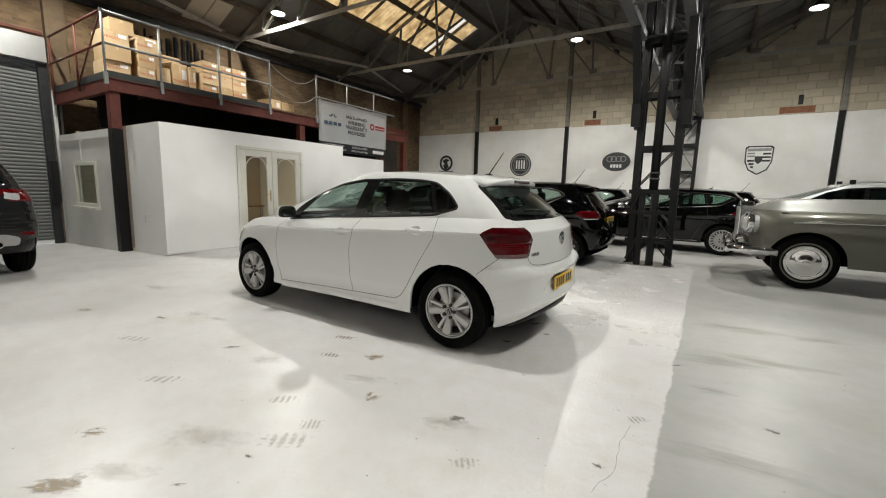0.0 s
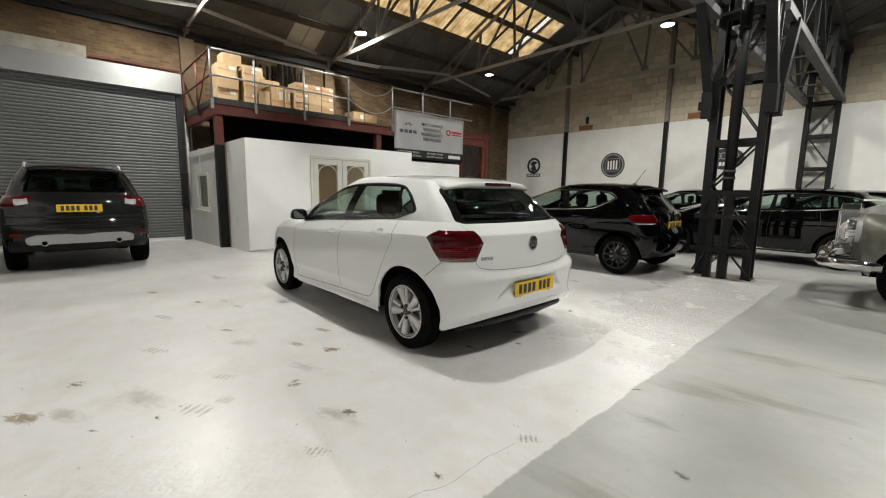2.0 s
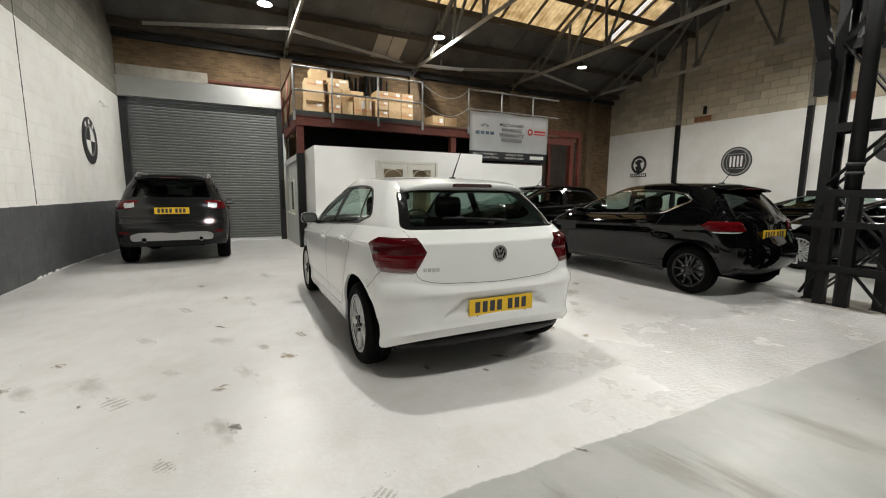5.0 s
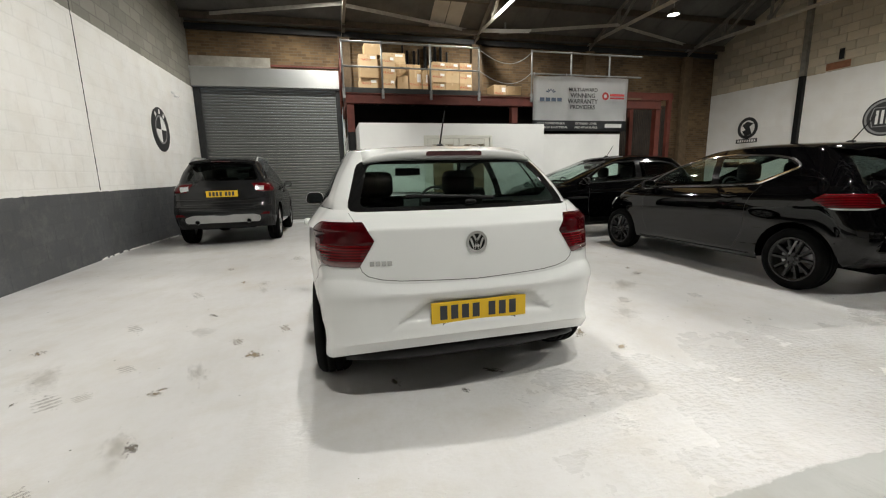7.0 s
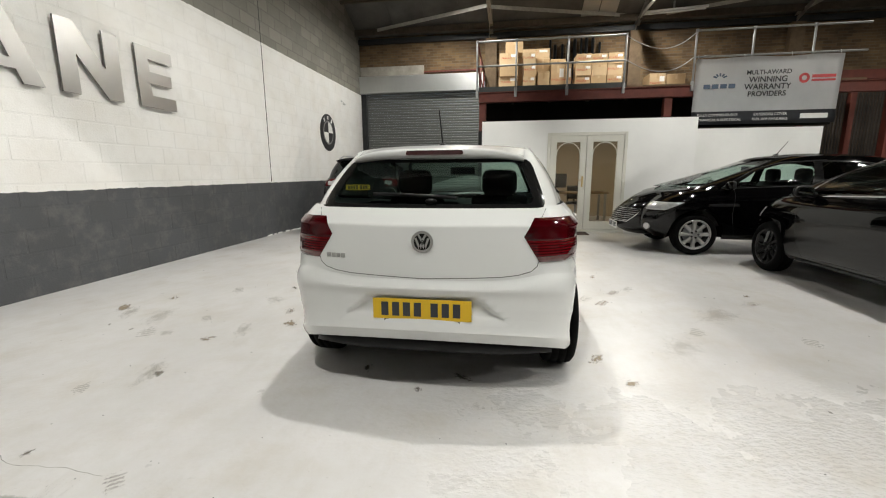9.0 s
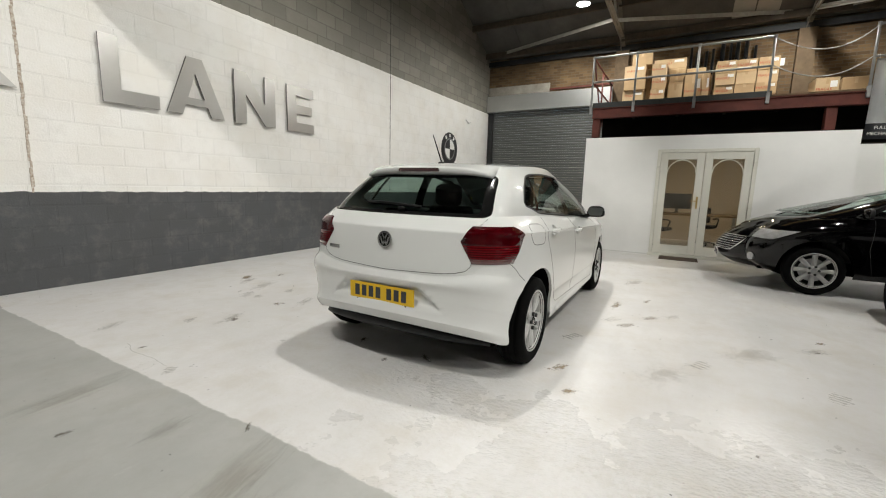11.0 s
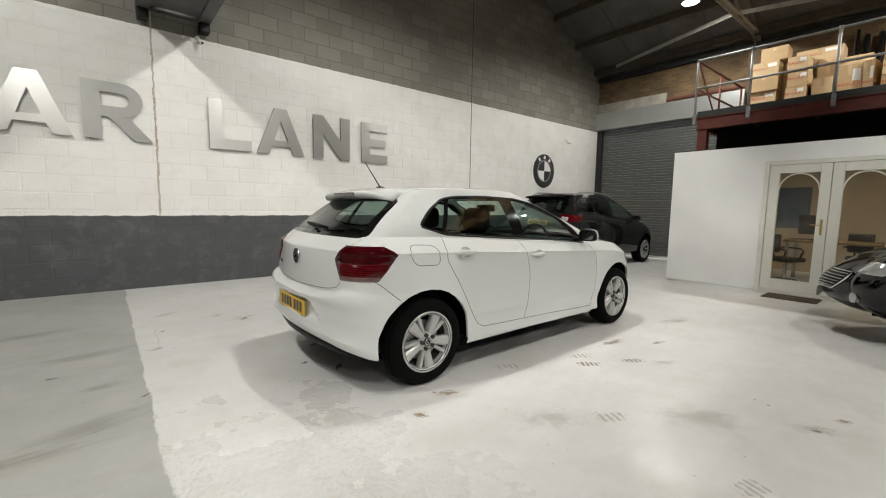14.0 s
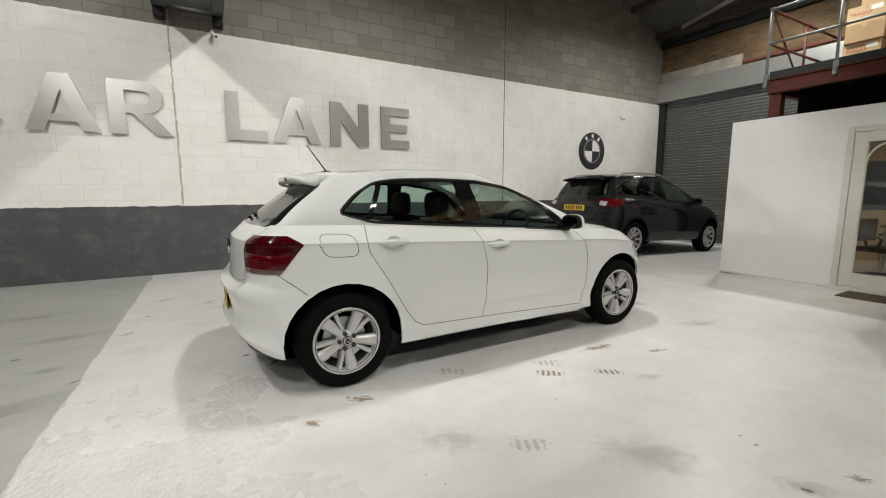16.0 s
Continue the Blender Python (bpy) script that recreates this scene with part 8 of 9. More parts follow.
GREY_SUV = dict(
    wb=2.69, w=0.9, paint=M["car_grey"], hub=0.345, arch=0.41, rim=0.235, tyre_w=0.22, style="ten", alloy=M["alloy"], zb=0.3, seat_z=0.5, inset=0.03,
    top=[(-0.9, 1.12), (-0.6, 1.14), (0.0, 1.13), (0.8, 1.1), (1.5, 1.07), (2.0, 1.05), (2.4, 1.04), (2.8, 0.98), (3.15, 0.9), (3.5, 0.78)],
    rear=[(0.0, -0.68), (0.12, -0.78), (0.3, -0.84), (0.45, -0.84), (0.55, -0.8), (0.7, -0.76), (0.85, -0.74), (1.0, -0.68)],
    front=[(0.0, 3.35), (0.2, 3.45), (0.45, 3.5), (0.7, 3.46), (0.9, 3.36), (1.0, 3.24)],
    side=[(0.0, 0.94), (0.1, 0.97), (0.25, 0.99), (0.5, 1.0), (0.7, 0.995), (0.86, 0.975), (0.93, 0.945), (1.0, 0.9)],
    cowl=(2.3,), crown=0.06, rr=0.24, br=0.07, tr=0.07, bf=0.25, rf=0.34, cladding=True,
    roof=dict(base=(-0.66, 2.85), edge=(-0.42, 1.5), w=0.6, z=[(-0.5, 1.5), (-0.1, 1.56), (0.5, 1.59), (1.0, 1.59), (1.5, 1.54)], crown=0.05, bulge=0.035, tr=0.06),
    dlo=[(-0.45, 1.3), (-0.2, 1.19), (0.5, 1.15), (1.3, 1.11), (2.15, 1.06), (1.9, 1.25), (1.6, 1.42), (1.3, 1.5), (0.8, 1.54), (0.2, 1.52), (-0.2, 1.46)],
    panes=[[(-0.4, 1.3), (-0.2, 1.21), (0.2, 1.185), (0.2, 1.5), (-0.18, 1.43)], [(0.28, 1.18), (0.95, 1.145), (0.92, 1.52), (0.28, 1.5)], [(1.06, 1.14), (2.0, 1.08), (1.6, 1.4), (1.3, 1.47), (1.0, 1.51)]],
    side_glass=[M["dark_glass"], M["dark_glass"], M["car_glass"]], chrome_line=False,
    back=[(-0.62, 1.17), (0.62, 1.17), (0.53, 1.47), (-0.53, 1.47)], back_glass=M["dark_glass"], screen=[(-0.74, 1.1), (0.74, 1.1), (0.56, 1.54), (-0.56, 1.54)],
    tail=dict(z=(0.965, 1.115), side=[(-0.52, 0.955), (-0.25, 1.09), (-0.35, 1.125)], end=[(0.6, 0.955), (0.48, 1.125)]), tail_mats=[M["lamp_red"]],
    seams=[[(0.25, 1.15), (0.2, 0.95), (0.42, 0.6), (0.52, 0.4)], [(1.0, 1.1), (1.05, 0.8), (1.02, 0.4)], [(2.1, 1.05), (2.15, 0.7), (2.1, 0.4)]],
    rear_lines=[[(-0.66, 0.75), (0.66, 0.75)], [(-0.6, 0.66), (0.6, 0.66)]],
    handles=[(0.35, 1.0), (1.15, 0.96)], mirror=(2.0, 1.08), plate_z=0.935, rails=True, seam_mat=M["seam"],
    skirt=[(-0.85, 0.25), (-0.8, 0.5), (-0.6, 0.44), (0.6, 0.44), (0.8, 0.5), (0.85, 0.25)],
)
suv = car(GREY_SUV, pose(-7.88, 1.02, floor_z(-7.88, 1.0), 0, math.degrees(math.atan(RAMP)), 181), "dark grey family SUV with roof rails, parked before the shutter")
for ln in ([(-0.78, 0.83), (-0.4, 0.815), (0.4, 0.815), (0.78, 0.83)], [(-0.8, 0.715), (-0.4, 0.7), (0.4, 0.7), (0.8, 0.715)]):
    part("crease", ribbon([on_end(GREY_SUV["tree"], u, v, -1) for u, v in dense(ln, 0.06)], 0.035, 0.014), M["car_grey"], suv, smooth=True)
for s in (-1, 1):
    part("reversing_lamp", ribbon([on_end(GREY_SUV["tree"], s * u, v, -1) for u, v in dense([(0.55, 1.045), (0.69, 1.02)])], 0.1, 0.016), M["lamp_clear"], suv, "clear reversing lamp")
bm = bmesh.new()
o = rounded([(-0.6, 0.42), (0.6, 0.42), (0.62, 0.52), (0.5, 0.56), (-0.5, 0.56), (-0.62, 0.52)], 0.04)
xg = on_end(GREY_SUV["tree"], 0, 0.5, -1)[0].x
prism(bm, o, xg - 0.012, xg + 0.05, "yz")
part("skid_plate", bm, M["steel_satin"], suv, "silver rear skid plate")
for s in (-1, 1):
    part("exhaust_tip", lathe(bmesh.new(), [(0.03, xg - 0.03), (0.042, xg - 0.03), (0.042, xg + 0.06), (0.03, xg + 0.06)], 18, "x", (0, s * 0.42, 0.44)), M["chrome"], suv, "round chrome exhaust tip")
    part("exhaust_bore", disc(bmesh.new(), (xg - 0.02, s * 0.42, 0.44), 0.036, "x", 18, depth=0.01), M["under"], suv)
    q, nv = on_end(GREY_SUV["tree"], s * 0.68, 0.56, -1)
    part("reflector", boxm(q.x - 0.006, q.x + 0.02, s * 0.68 - 0.09, s * 0.68 + 0.09, 0.54, 0.585, bevel=0.006), M["lamp_red"], suv, "red bumper reflector")
bm = bmesh.new()
rows = []
for k in range(13):
    y = -0.55 + 1.1 * k / 12
    e = 1 - (abs(y) / 0.55) ** 4
    rows.append([bm.verts.new(p) for p in ((-0.2, y, 1.55 + 0.04 * e), (-0.56, y * 0.96, 1.505 + 0.035 * e), (-0.55, y * 0.96, 1.48 + 0.03 * e), (-0.42, y * 0.95, 1.465 + 0.03 * e))])
for a, b in zip(rows, rows[1:]):
    for k in range(3):
        bm.faces.new((a[k], b[k], b[k + 1], a[k + 1]))
part("roof_spoiler", bm, M["car_grey"], suv, smooth=True)
part("brake_lamp", boxm(-0.58, -0.55, -0.16, 0.16, 1.51, 1.527, bevel=0.004), M["lamp_dark_red"], suv, "dark red high brake lamp")
part("tailgate_handle", boxm(xg + 0.05, xg + 0.085, -0.1, 0.1, 0.75, 0.78, bevel=0.006), M["trim"], suv)

FIVE_DOOR = dict(BLACK_HATCH, wb=2.65, w=0.9, style="multi", alloy=M["alloy"], rim=0.225, hub=0.32, arch=0.38, antenna=(0.3, 0.07),
    top=[(-0.75, 0.98), (-0.45, 1.0), (0.0, 1.0), (0.6, 0.975), (1.2, 0.95), (1.9, 0.93), (2.35, 0.92), (2.8, 0.87), (3.1, 0.79), (3.4, 0.68)],
    rear=[(0.0, -0.5), (0.12, -0.66), (0.3, -0.72), (0.5, -0.72), (0.62, -0.68), (0.75, -0.64), (0.9, -0.6), (1.0, -0.55)],
    front=[(0.0, 3.2), (0.2, 3.35), (0.45, 3.42), (0.7, 3.38), (0.9, 3.25), (1.0, 3.12)],
    roof=dict(base=(-0.53, 2.85), edge=(-0.2, 1.5), w=0.57, z=[(-0.3, 1.31), (0.1, 1.36), (0.6, 1.385), (1.0, 1.38), (1.5, 1.33)], crown=0.045, bulge=0.035, tr=0.08),
    dlo=[(-0.2, 1.22), (0.1, 1.06), (0.7, 1.01), (1.4, 0.975), (2.15, 0.945), (1.9, 1.1), (1.6, 1.24), (1.3, 1.31), (0.9, 1.335), (0.4, 1.32), (0.0, 1.28)],
    panes=[[(-0.14, 1.22), (0.12, 1.08), (0.3, 1.06), (0.3, 1.29), (0.02, 1.26)], [(0.34, 1.05), (0.98, 1.015), (0.97, 1.315), (0.34, 1.295)], [(1.06, 1.01), (2.0, 0.965), (1.6, 1.22), (1.3, 1.29), (1.03, 1.315)]],
    back=[(-0.58, 1.03), (0.58, 1.03), (0.5, 1.27), (-0.5, 1.27)],
    handles=[(0.45, 0.9), (1.25, 0.88)], seams=[[(0.33, 1.02), (0.3, 0.8), (0.5, 0.45), (0.55, 0.32)], [(1.02, 0.98), (1.05, 0.6), (1.02, 0.32)], [(2.1, 0.94), (2.1, 0.5), (2.05, 0.3)]], plate_z=0.6)
five = car(FIVE_DOOR, pose(0.46, 11.63, 0, 0, 0, 180), "glossy black five-door hatchback with chrome window trim and silver wheels")
for s in (-1, 1):
    part("sill_strip", ribbon([on_side(FIVE_DOOR["tree"], u, v, s) for u, v in dense([(0.45, 0.29), (2.2, 0.27)], 0.08)], 0.03, 0.014), M["chrome"], five, "chrome sill strip")
far_a = car(dict(BLACK_HATCH, style="ten", plate_z=0.6), pose(-2.35, 15.4, 0, 0, 0, 180), "black hatchback near the white end wall")
far_b = car(dict(BLACK_HATCH, style="ten", plate_z=0.6, w=0.88), pose(1.1, 15.5, 0, 0, 0, 180), "black hatchback beside the white end wall")
ESTATE = dict(GREY_SUV, paint=M["car_silver"], cladding=False, side_glass=M["dark_glass"], front=[(0.0, 3.0), (0.2, 3.1), (0.45, 3.15), (0.7, 3.12), (0.9, 3.05), (1.0, 2.95)], wb=2.45, antenna=(-0.2, 0.05))
estate = car(ESTATE, pose(4.0, 13.45, 0, 0, 0, 180), "pale silver estate car with roof bars behind the classic saloon")
for x in (0.35, 1.2):
    for s in (-1, 1):
        part("bar_foot", boxm(x - 0.05, x + 0.05, s * 0.56 - 0.03, s * 0.56 + 0.03, 1.6, 1.7, bevel=0.01), M["trim"], estate)

# classic saloon
CLASSIC = dict(
    wb=3.12, w=0.94, paint=M["car_shell_grey"], hub=0.37, arch=0.43, rim=0.235, tyre_w=0.2, style="hubcap", alloy=M["chrome"], zb=0.34, seat_z=0.45, inset=0.06,
    top=[(-1.4, 0.95), (-0.9, 1.05), (-0.3, 1.1), (0.6, 1.12), (1.5, 1.13), (2.2, 1.14), (2.9, 1.13), (3.4, 1.11), (3.75, 1.08), (4.1, 1.05)],
    rear=[(0.0, -1.15), (0.2, -1.25), (0.5, -1.3), (0.75, -1.26), (0.9, -1.15), (1.0, -1.0)],
    front=[(0.0, 3.68), (0.2, 3.74), (0.45, 3.78), (0.7, 3.8), (0.86, 3.8), (0.95, 3.78), (1.0, 3.74)],
    side=[(0.0, 0.95), (0.15, 0.97), (0.4, 1.0), (0.6, 1.0), (0.72, 0.985), (0.82, 0.95), (0.9, 0.87), (0.96, 0.77), (1.0, 0.66)],
    cowl=(2.0,), crown=0.12, rr=0.3, br=0.1, tr=0.1, bf=0.1, rf=0.3, tf=0.1,
    roof=dict(base=(-0.5, 2.15), edge=(-0.05, 1.35), w=0.52, z=[(-0.1, 1.5), (0.3, 1.55), (0.8, 1.56), (1.4, 1.52)], crown=0.06, bulge=0.04, tr=0.08),
    dlo=[(-0.25, 1.17), (0.7, 1.18), (1.85, 1.19), (1.5, 1.46), (0.8, 1.49), (0.0, 1.45)],
    panes=[[(-0.2, 1.19), (0.7, 1.2), (0.7, 1.46), (0.02, 1.43)], [(0.8, 1.2), (1.75, 1.21), (1.48, 1.44), (0.8, 1.46)]], chrome_line=True,
    back=[(-0.5, 1.2), (0.5, 1.2), (0.42, 1.45), (-0.42, 1.45)], screen=[(-0.5, 1.3), (0.5, 1.3), (0.45, 1.48), (-0.45, 1.48)],
    seams=[[(2.0, 1.1), (2.05, 0.7), (2.0, 0.4)]], handles=[(0.9, 0.98)], mirror=(2.0, 1.1), mirror_mat=M["chrome"], handle_mat=M["chrome"], upper=(1.075, M["car_classic_top"]),
)
classic = car(CLASSIC, pose(4.47, 8.5, 0, 0, 0, 180), "two-tone grey classic luxury saloon with chrome bumpers and grille")
bm = bmesh.new()
o = [(-0.3, 0.5), (0.3, 0.5), (0.3, 1.13), (0.22, 1.19), (-0.22, 1.19), (-0.3, 1.13)]
prism(bm, o, 3.72, 3.9, "yz")
bmesh.ops.bevel(bm, geom=bm.edges[:], offset=0.015, segments=2, profile=0.5, affect="EDGES")
grille = part("radiator_shell", bm, M["chrome"], classic, "tall chrome radiator shell")
for k in range(11):
    y = -0.24 + k * 0.048
    part("slat", boxm(3.902, 3.915, y - 0.014, y + 0.014, 0.55, 1.1), M["steel_satin"], grille)
for s in (-1, 1):
    h = part("headlight", lathe(bmesh.new(), [(0.0, 3.87), (0.07, 3.86), (0.11, 3.83), (0.125, 3.79), (0.135, 3.7), (0.12, 3.55)], 28, "x", (0, s * 0.58, 0.86)), M["lamp_clear"], classic, "round headlight in a chrome rim", smooth=True)
    part("headlight_rim", lathe(bmesh.new(), [(0.12, 3.81), (0.145, 3.8), (0.15, 3.75), (0.135, 3.72)], 28, "x", (0, s * 0.58, 0.86)), M["chrome"], h, smooth=True)
    f = part("fog_lamp", lathe(bmesh.new(), [(0.0, 3.93), (0.06, 3.91), (0.08, 3.86), (0.06, 3.78), (0.0, 3.74)], 24, "x", (0, s * 0.42, 0.62)), M["chrome"], classic, smooth=True)
    o = bmesh.new()
    bmesh.ops.create_icosphere(o, subdivisions=3, radius=0.1, matrix=Matrix.LocRotScale((4.0, s * 0.42, 0.52), None, (0.55, 0.5, 1.35)))
    part("overrider", o, M["chrome"], classic, "chrome overrider", smooth=True)
    pts = [(4.0 - 0.02 * abs(y) - 0.55 * max(0, abs(y) - 0.7) ** 1.5 * 2.2, y, 0.5) for y in [s * k * 0.98 / 14 for k in range(15)]] + [(3.62, s * 0.99, 0.5), (3.45, s * 0.99, 0.5)]
    b2 = bmesh.new()
    tube(b2, pts, 0.058, 12)
    part("bumper", b2, M["chrome"], classic, "chrome bumper", smooth=True)
    part("bumper_iron", bar(bmesh.new(), (3.6, s * 0.4, 0.48), (3.98, s * 0.4, 0.5), 0.05, 0.06), M["trim"], classic)
    tr_ = CLASSIC["tree"]
    part("side_trim", ribbon([on_side(tr_, u, v, s) for u, v in dense([(-0.6, 0.9), (0.5, 0.93), (1.8, 0.95), (2.6, 0.94), (3.3, 0.92)], 0.08)], 0.02, 0.012), M["chrome"], classic, "chrome side moulding")
    part("side_lamp", lathe(bmesh.new(), [(0.0, 3.46), (0.03, 3.44), (0.04, 3.38), (0.02, 3.3), (0.0, 3.26)], 16, "x", (0, s * 0.74, 1.02)), M["chrome"], classic, smooth=True)
part("bonnet_strip", boxm(2.1, 3.72, -0.012, 0.012, 1.225, 1.25), M["chrome"], classic)

# ---- blockwork, piece by piece ----
BW_, BH_, JN = 0.444, 0.219, 0.006


def block_mesh(w, h, d, chamfer=0.006):
    bm = bmesh.new()
    c = chamfer
    a = [bm.verts.new(p) for p in ((0, 0, 0), (w, 0, 0), (w, 0, h), (0, 0, h))]
    b = [bm.verts.new(p) for p in ((c, d, c), (w - c, d, c), (w - c, d, h - c), (c, d, h - c))]
    bm.faces.new(b)
    for i in range(4):
        bm.faces.new((a[i], a[(i + 1) % 4], b[(i + 1) % 4], b[i]))
    return bm


rng = random.Random(7)
stuff_v, stuff_f = [], []
full = mesh_of("block", block_mesh(BW_, BH_, 0.006, 0.009), M["left_wall"])
made = 0
row = 0
z = 0.0
while z < roof_z(RIDGE_A):
    x = BACK_X + 0.02 - (0.225 if row % 2 else 0)
    while x < 4.6:
        w = BW_
        if x < BACK_X:
            w, x0 = BW_ - (BACK_X - x), BACK_X
        else:
            x0 = x
        zt = min(roof_z(x0), roof_z(x0 + w)) - 0.02
        if z + BH_ < zt and w > 0.05:
            dy = rng.uniform(-0.0012, 0.0005)
            near_ = -3.9 < x0 < 1.4 and z < 4.6 and w == BW_
            if near_ and made < 300 and 0.9 < z:
                o = new("block", full)
                o.parent = wall_left
                o.matrix_basis = pose(x0, LEFT_Y - 0.0065 + dy, z)
                made += 1
            else:
                k = len(stuff_v)
                c, h = 0.009, BH_
                for (px, py, pz) in ((0, 0, 0), (w, 0, 0), (w, 0, h), (0, 0, h), (c, 0.006, c), (w - c, 0.006, c), (w - c, 0.006, h - c), (c, 0.006, h - c)):
                    stuff_v.append((x0 + px, LEFT_Y - 0.0065 + dy + py, z + pz))
                stuff_f += [(k + 4, k + 7, k + 6, k + 5), (k, k + 4, k + 5, k + 1), (k + 1, k + 5, k + 6, k + 2), (k + 2, k + 6, k + 7, k + 3), (k + 3, k + 7, k + 4, k)]
        x += BW_ + JN
    z += BH_ + JN
    row += 1
me = bpy.data.meshes.new("wall_blocks")
me.from_pydata(stuff_v, [], stuff_f)
me.materials.append(M["left_wall"])
o = new("wall_blocks", me)
o.parent = wall_left
o["kind"] = "stuff"
# right wall: larger rough blocks
stuff_v, stuff_f = [], []
z, row = 0.0, 0
while z < roof_z(RIDGE_A):
    x = BACK_X + 0.02 - (0.23 if row % 2 else 0) - rng.random() * 0.05
    while x < 9.0:
        w, h = 0.45 + 0.02 * rng.random(), 0.225
        low = z < 3.7
        x0 = max(x, BACK_X)
        ww = w - (x0 - x)
        zt = min(roof_z(x0), roof_z(x0 + ww)) - 0.02
        if z + h < zt and ww > 0.05:
            dy = rng.uniform(-0.006, 0.004)
            k, c = len(stuff_v), 0.0003 if low else 0.008
            dy = 0.0 if low else dy
            for (px, py, pz) in ((0, 0, 0), (ww, 0, 0), (ww, 0, h), (0, 0, h), (c, 0.016, c), (ww - c, 0.016, c), (ww - c, 0.016, h - c), (c, 0.016, h - c)):
                stuff_v.append((x0 + px, RIGHT_Y + 0.013 + dy - py, z + pz))
            stuff_f += [(k + 4, k + 5, k + 6, k + 7), (k, k + 1, k + 5, k + 4), (k + 1, k + 2, k + 6, k + 5), (k + 2, k + 3, k + 7, k + 6), (k + 3, k, k + 4, k + 7)]
        x += w + (0.0002 if low else 0.012)
    z += h + (0.0002 if low else 0.012)
    row += 1
me = bpy.data.meshes.new("wall_blocks")
me.from_pydata(stuff_v, [], stuff_f)
me.materials.append(M["right_wall"])
o = new("wall_blocks", me)
o.parent = wall_right
o["kind"] = "stuff"


# ---- stains on the floor ----
def stain_material(name, color, bands, strength=0.3, soft=False, drawn=(1, 1, 1)):
    """An uneven stain that thins out towards its rim; bands: broken up like a tyre print."""
    m = bpy.data.materials.new(name)
    m.use_nodes = True
    nt = m.node_tree
    N, K = nt.nodes, nt.links
    b = N["Principled BSDF"]
    b.inputs["Base Color"].default_value = (*color, 1)
    b.inputs["Roughness"].default_value = 0.6
    tc, oi, add, nz, ln = (N.new("ShaderNode" + k) for k in ("TexCoord", "ObjectInfo", "VectorMath", "TexNoise", "VectorMath"))
    K.new(tc.outputs["Object"], add.inputs[0])
    sc = N.new("ShaderNodeMath")
    sc.operation = "MULTIPLY"
    sc.inputs[1].default_value = 37.0
    K.new(oi.outputs["Random"], sc.inputs[0])
    K.new(sc.outputs[0], add.inputs[1])
    nz.inputs["Scale"].default_value, nz.inputs["Detail"].default_value, nz.inputs["Roughness"].default_value = (1.6, 9, 0.72) if soft else (3.2, 8, 0.68)
    pull = N.new("ShaderNodeVectorMath")
    pull.operation = "MULTIPLY"
    pull.inputs[1].default_value = drawn
    K.new(add.outputs[0], pull.inputs[0])
    K.new(pull.outputs[0], nz.inputs["Vector"])
    ln.operation = "LENGTH"
    sq = N.new("ShaderNodeVectorMath")
    sq.operation = "MULTIPLY"
    K.new(tc.outputs["Object"], sq.inputs[0])
    K.new(tc.outputs["Object"], sq.inputs[1])
    K.new(sq.outputs[0] if bands else tc.outputs["Object"], ln.inputs[0])
    a = N.new("ShaderNodeMath")
    a.operation = "MULTIPLY_ADD"
    a.inputs[1].default_value, a.inputs[2].default_value = -0.5, 0.06
    K.new(ln.outputs["Value"], a.inputs[0])
    s = N.new("ShaderNodeMath")
    K.new(nz.outputs["Fac"], s.inputs[0])
    K.new(a.outputs[0], s.inputs[1])
    r = N.new("ShaderNodeMapRange")
    r.interpolation_type = "SMOOTHSTEP"
    r.inputs["From Min"].default_value, r.inputs["From Max"].default_value, r.inputs["To Max"].default_value = (0.16, 0.6, strength) if soft else (0.33, 0.52, strength * 1.15)
    K.new(s.outputs[0], r.inputs["Value"])
    out = r.outputs["Result"]
    if bands:
        sep, w = N.new("ShaderNodeSeparateXYZ"), N.new("ShaderNodeMath")
        K.new(tc.outputs["Object"], sep.inputs[0])
        w.operation = "MULTIPLY"
        w.inputs[1].default_value = bands
        K.new(sep.outputs[0], w.inputs[0])
        si, g, mu, ph = N.new("ShaderNodeMath"), N.new("ShaderNodeMapRange"), N.new("ShaderNodeMath"), N.new("ShaderNodeMath")
        si.operation, mu.operation, ph.operation = "SINE", "MULTIPLY", "MULTIPLY_ADD"
        g.interpolation_type = "SMOOTHSTEP"
        K.new(nz.outputs["Fac"], ph.inputs[0])
        ph.inputs[1].default_value = 7.0
        K.new(w.outputs[0], ph.inputs[2])
        K.new(ph.outputs[0], si.inputs[0])
        g.inputs["From Min"].default_value, g.inputs["From Max"].default_value, g.inputs["To Min"].default_value = -0.5, 0.4, 0.12
        K.new(si.outputs[0], g.inputs["Value"])
        K.new(g.outputs["Result"], mu.inputs[0])
        K.new(out, mu.inputs[1])
        out = mu.outputs[0]
    K.new(out, b.inputs["Alpha"])
    return m


M["smudge_brown"] = stain_material("brown_smudge_print", (0.38, 0.29, 0.18), 0, 0.5)
M["smudge_faint"] = stain_material("faint_beige_smudge", (0.48, 0.43, 0.35), 0, 0.26, True, (2.0, 1.4, 1))
M["streak_brown"] = stain_material("faint_brown_streak", (0.3, 0.26, 0.19), 0, 0.24, True, (0.8, 2.2, 1))
M["smudge_dark"] = stain_material("dark_spot", (0.17, 0.145, 0.115), 0, 0.6)
M["tread_brown"] = stain_material("brown_tread_print", (0.3, 0.22, 0.15), 26.0, 0.5)
M["tread_grey"] = stain_material("grey_tread_print", (0.48, 0.43, 0.36), 24.0, 0.28)
stain_meshes = {}
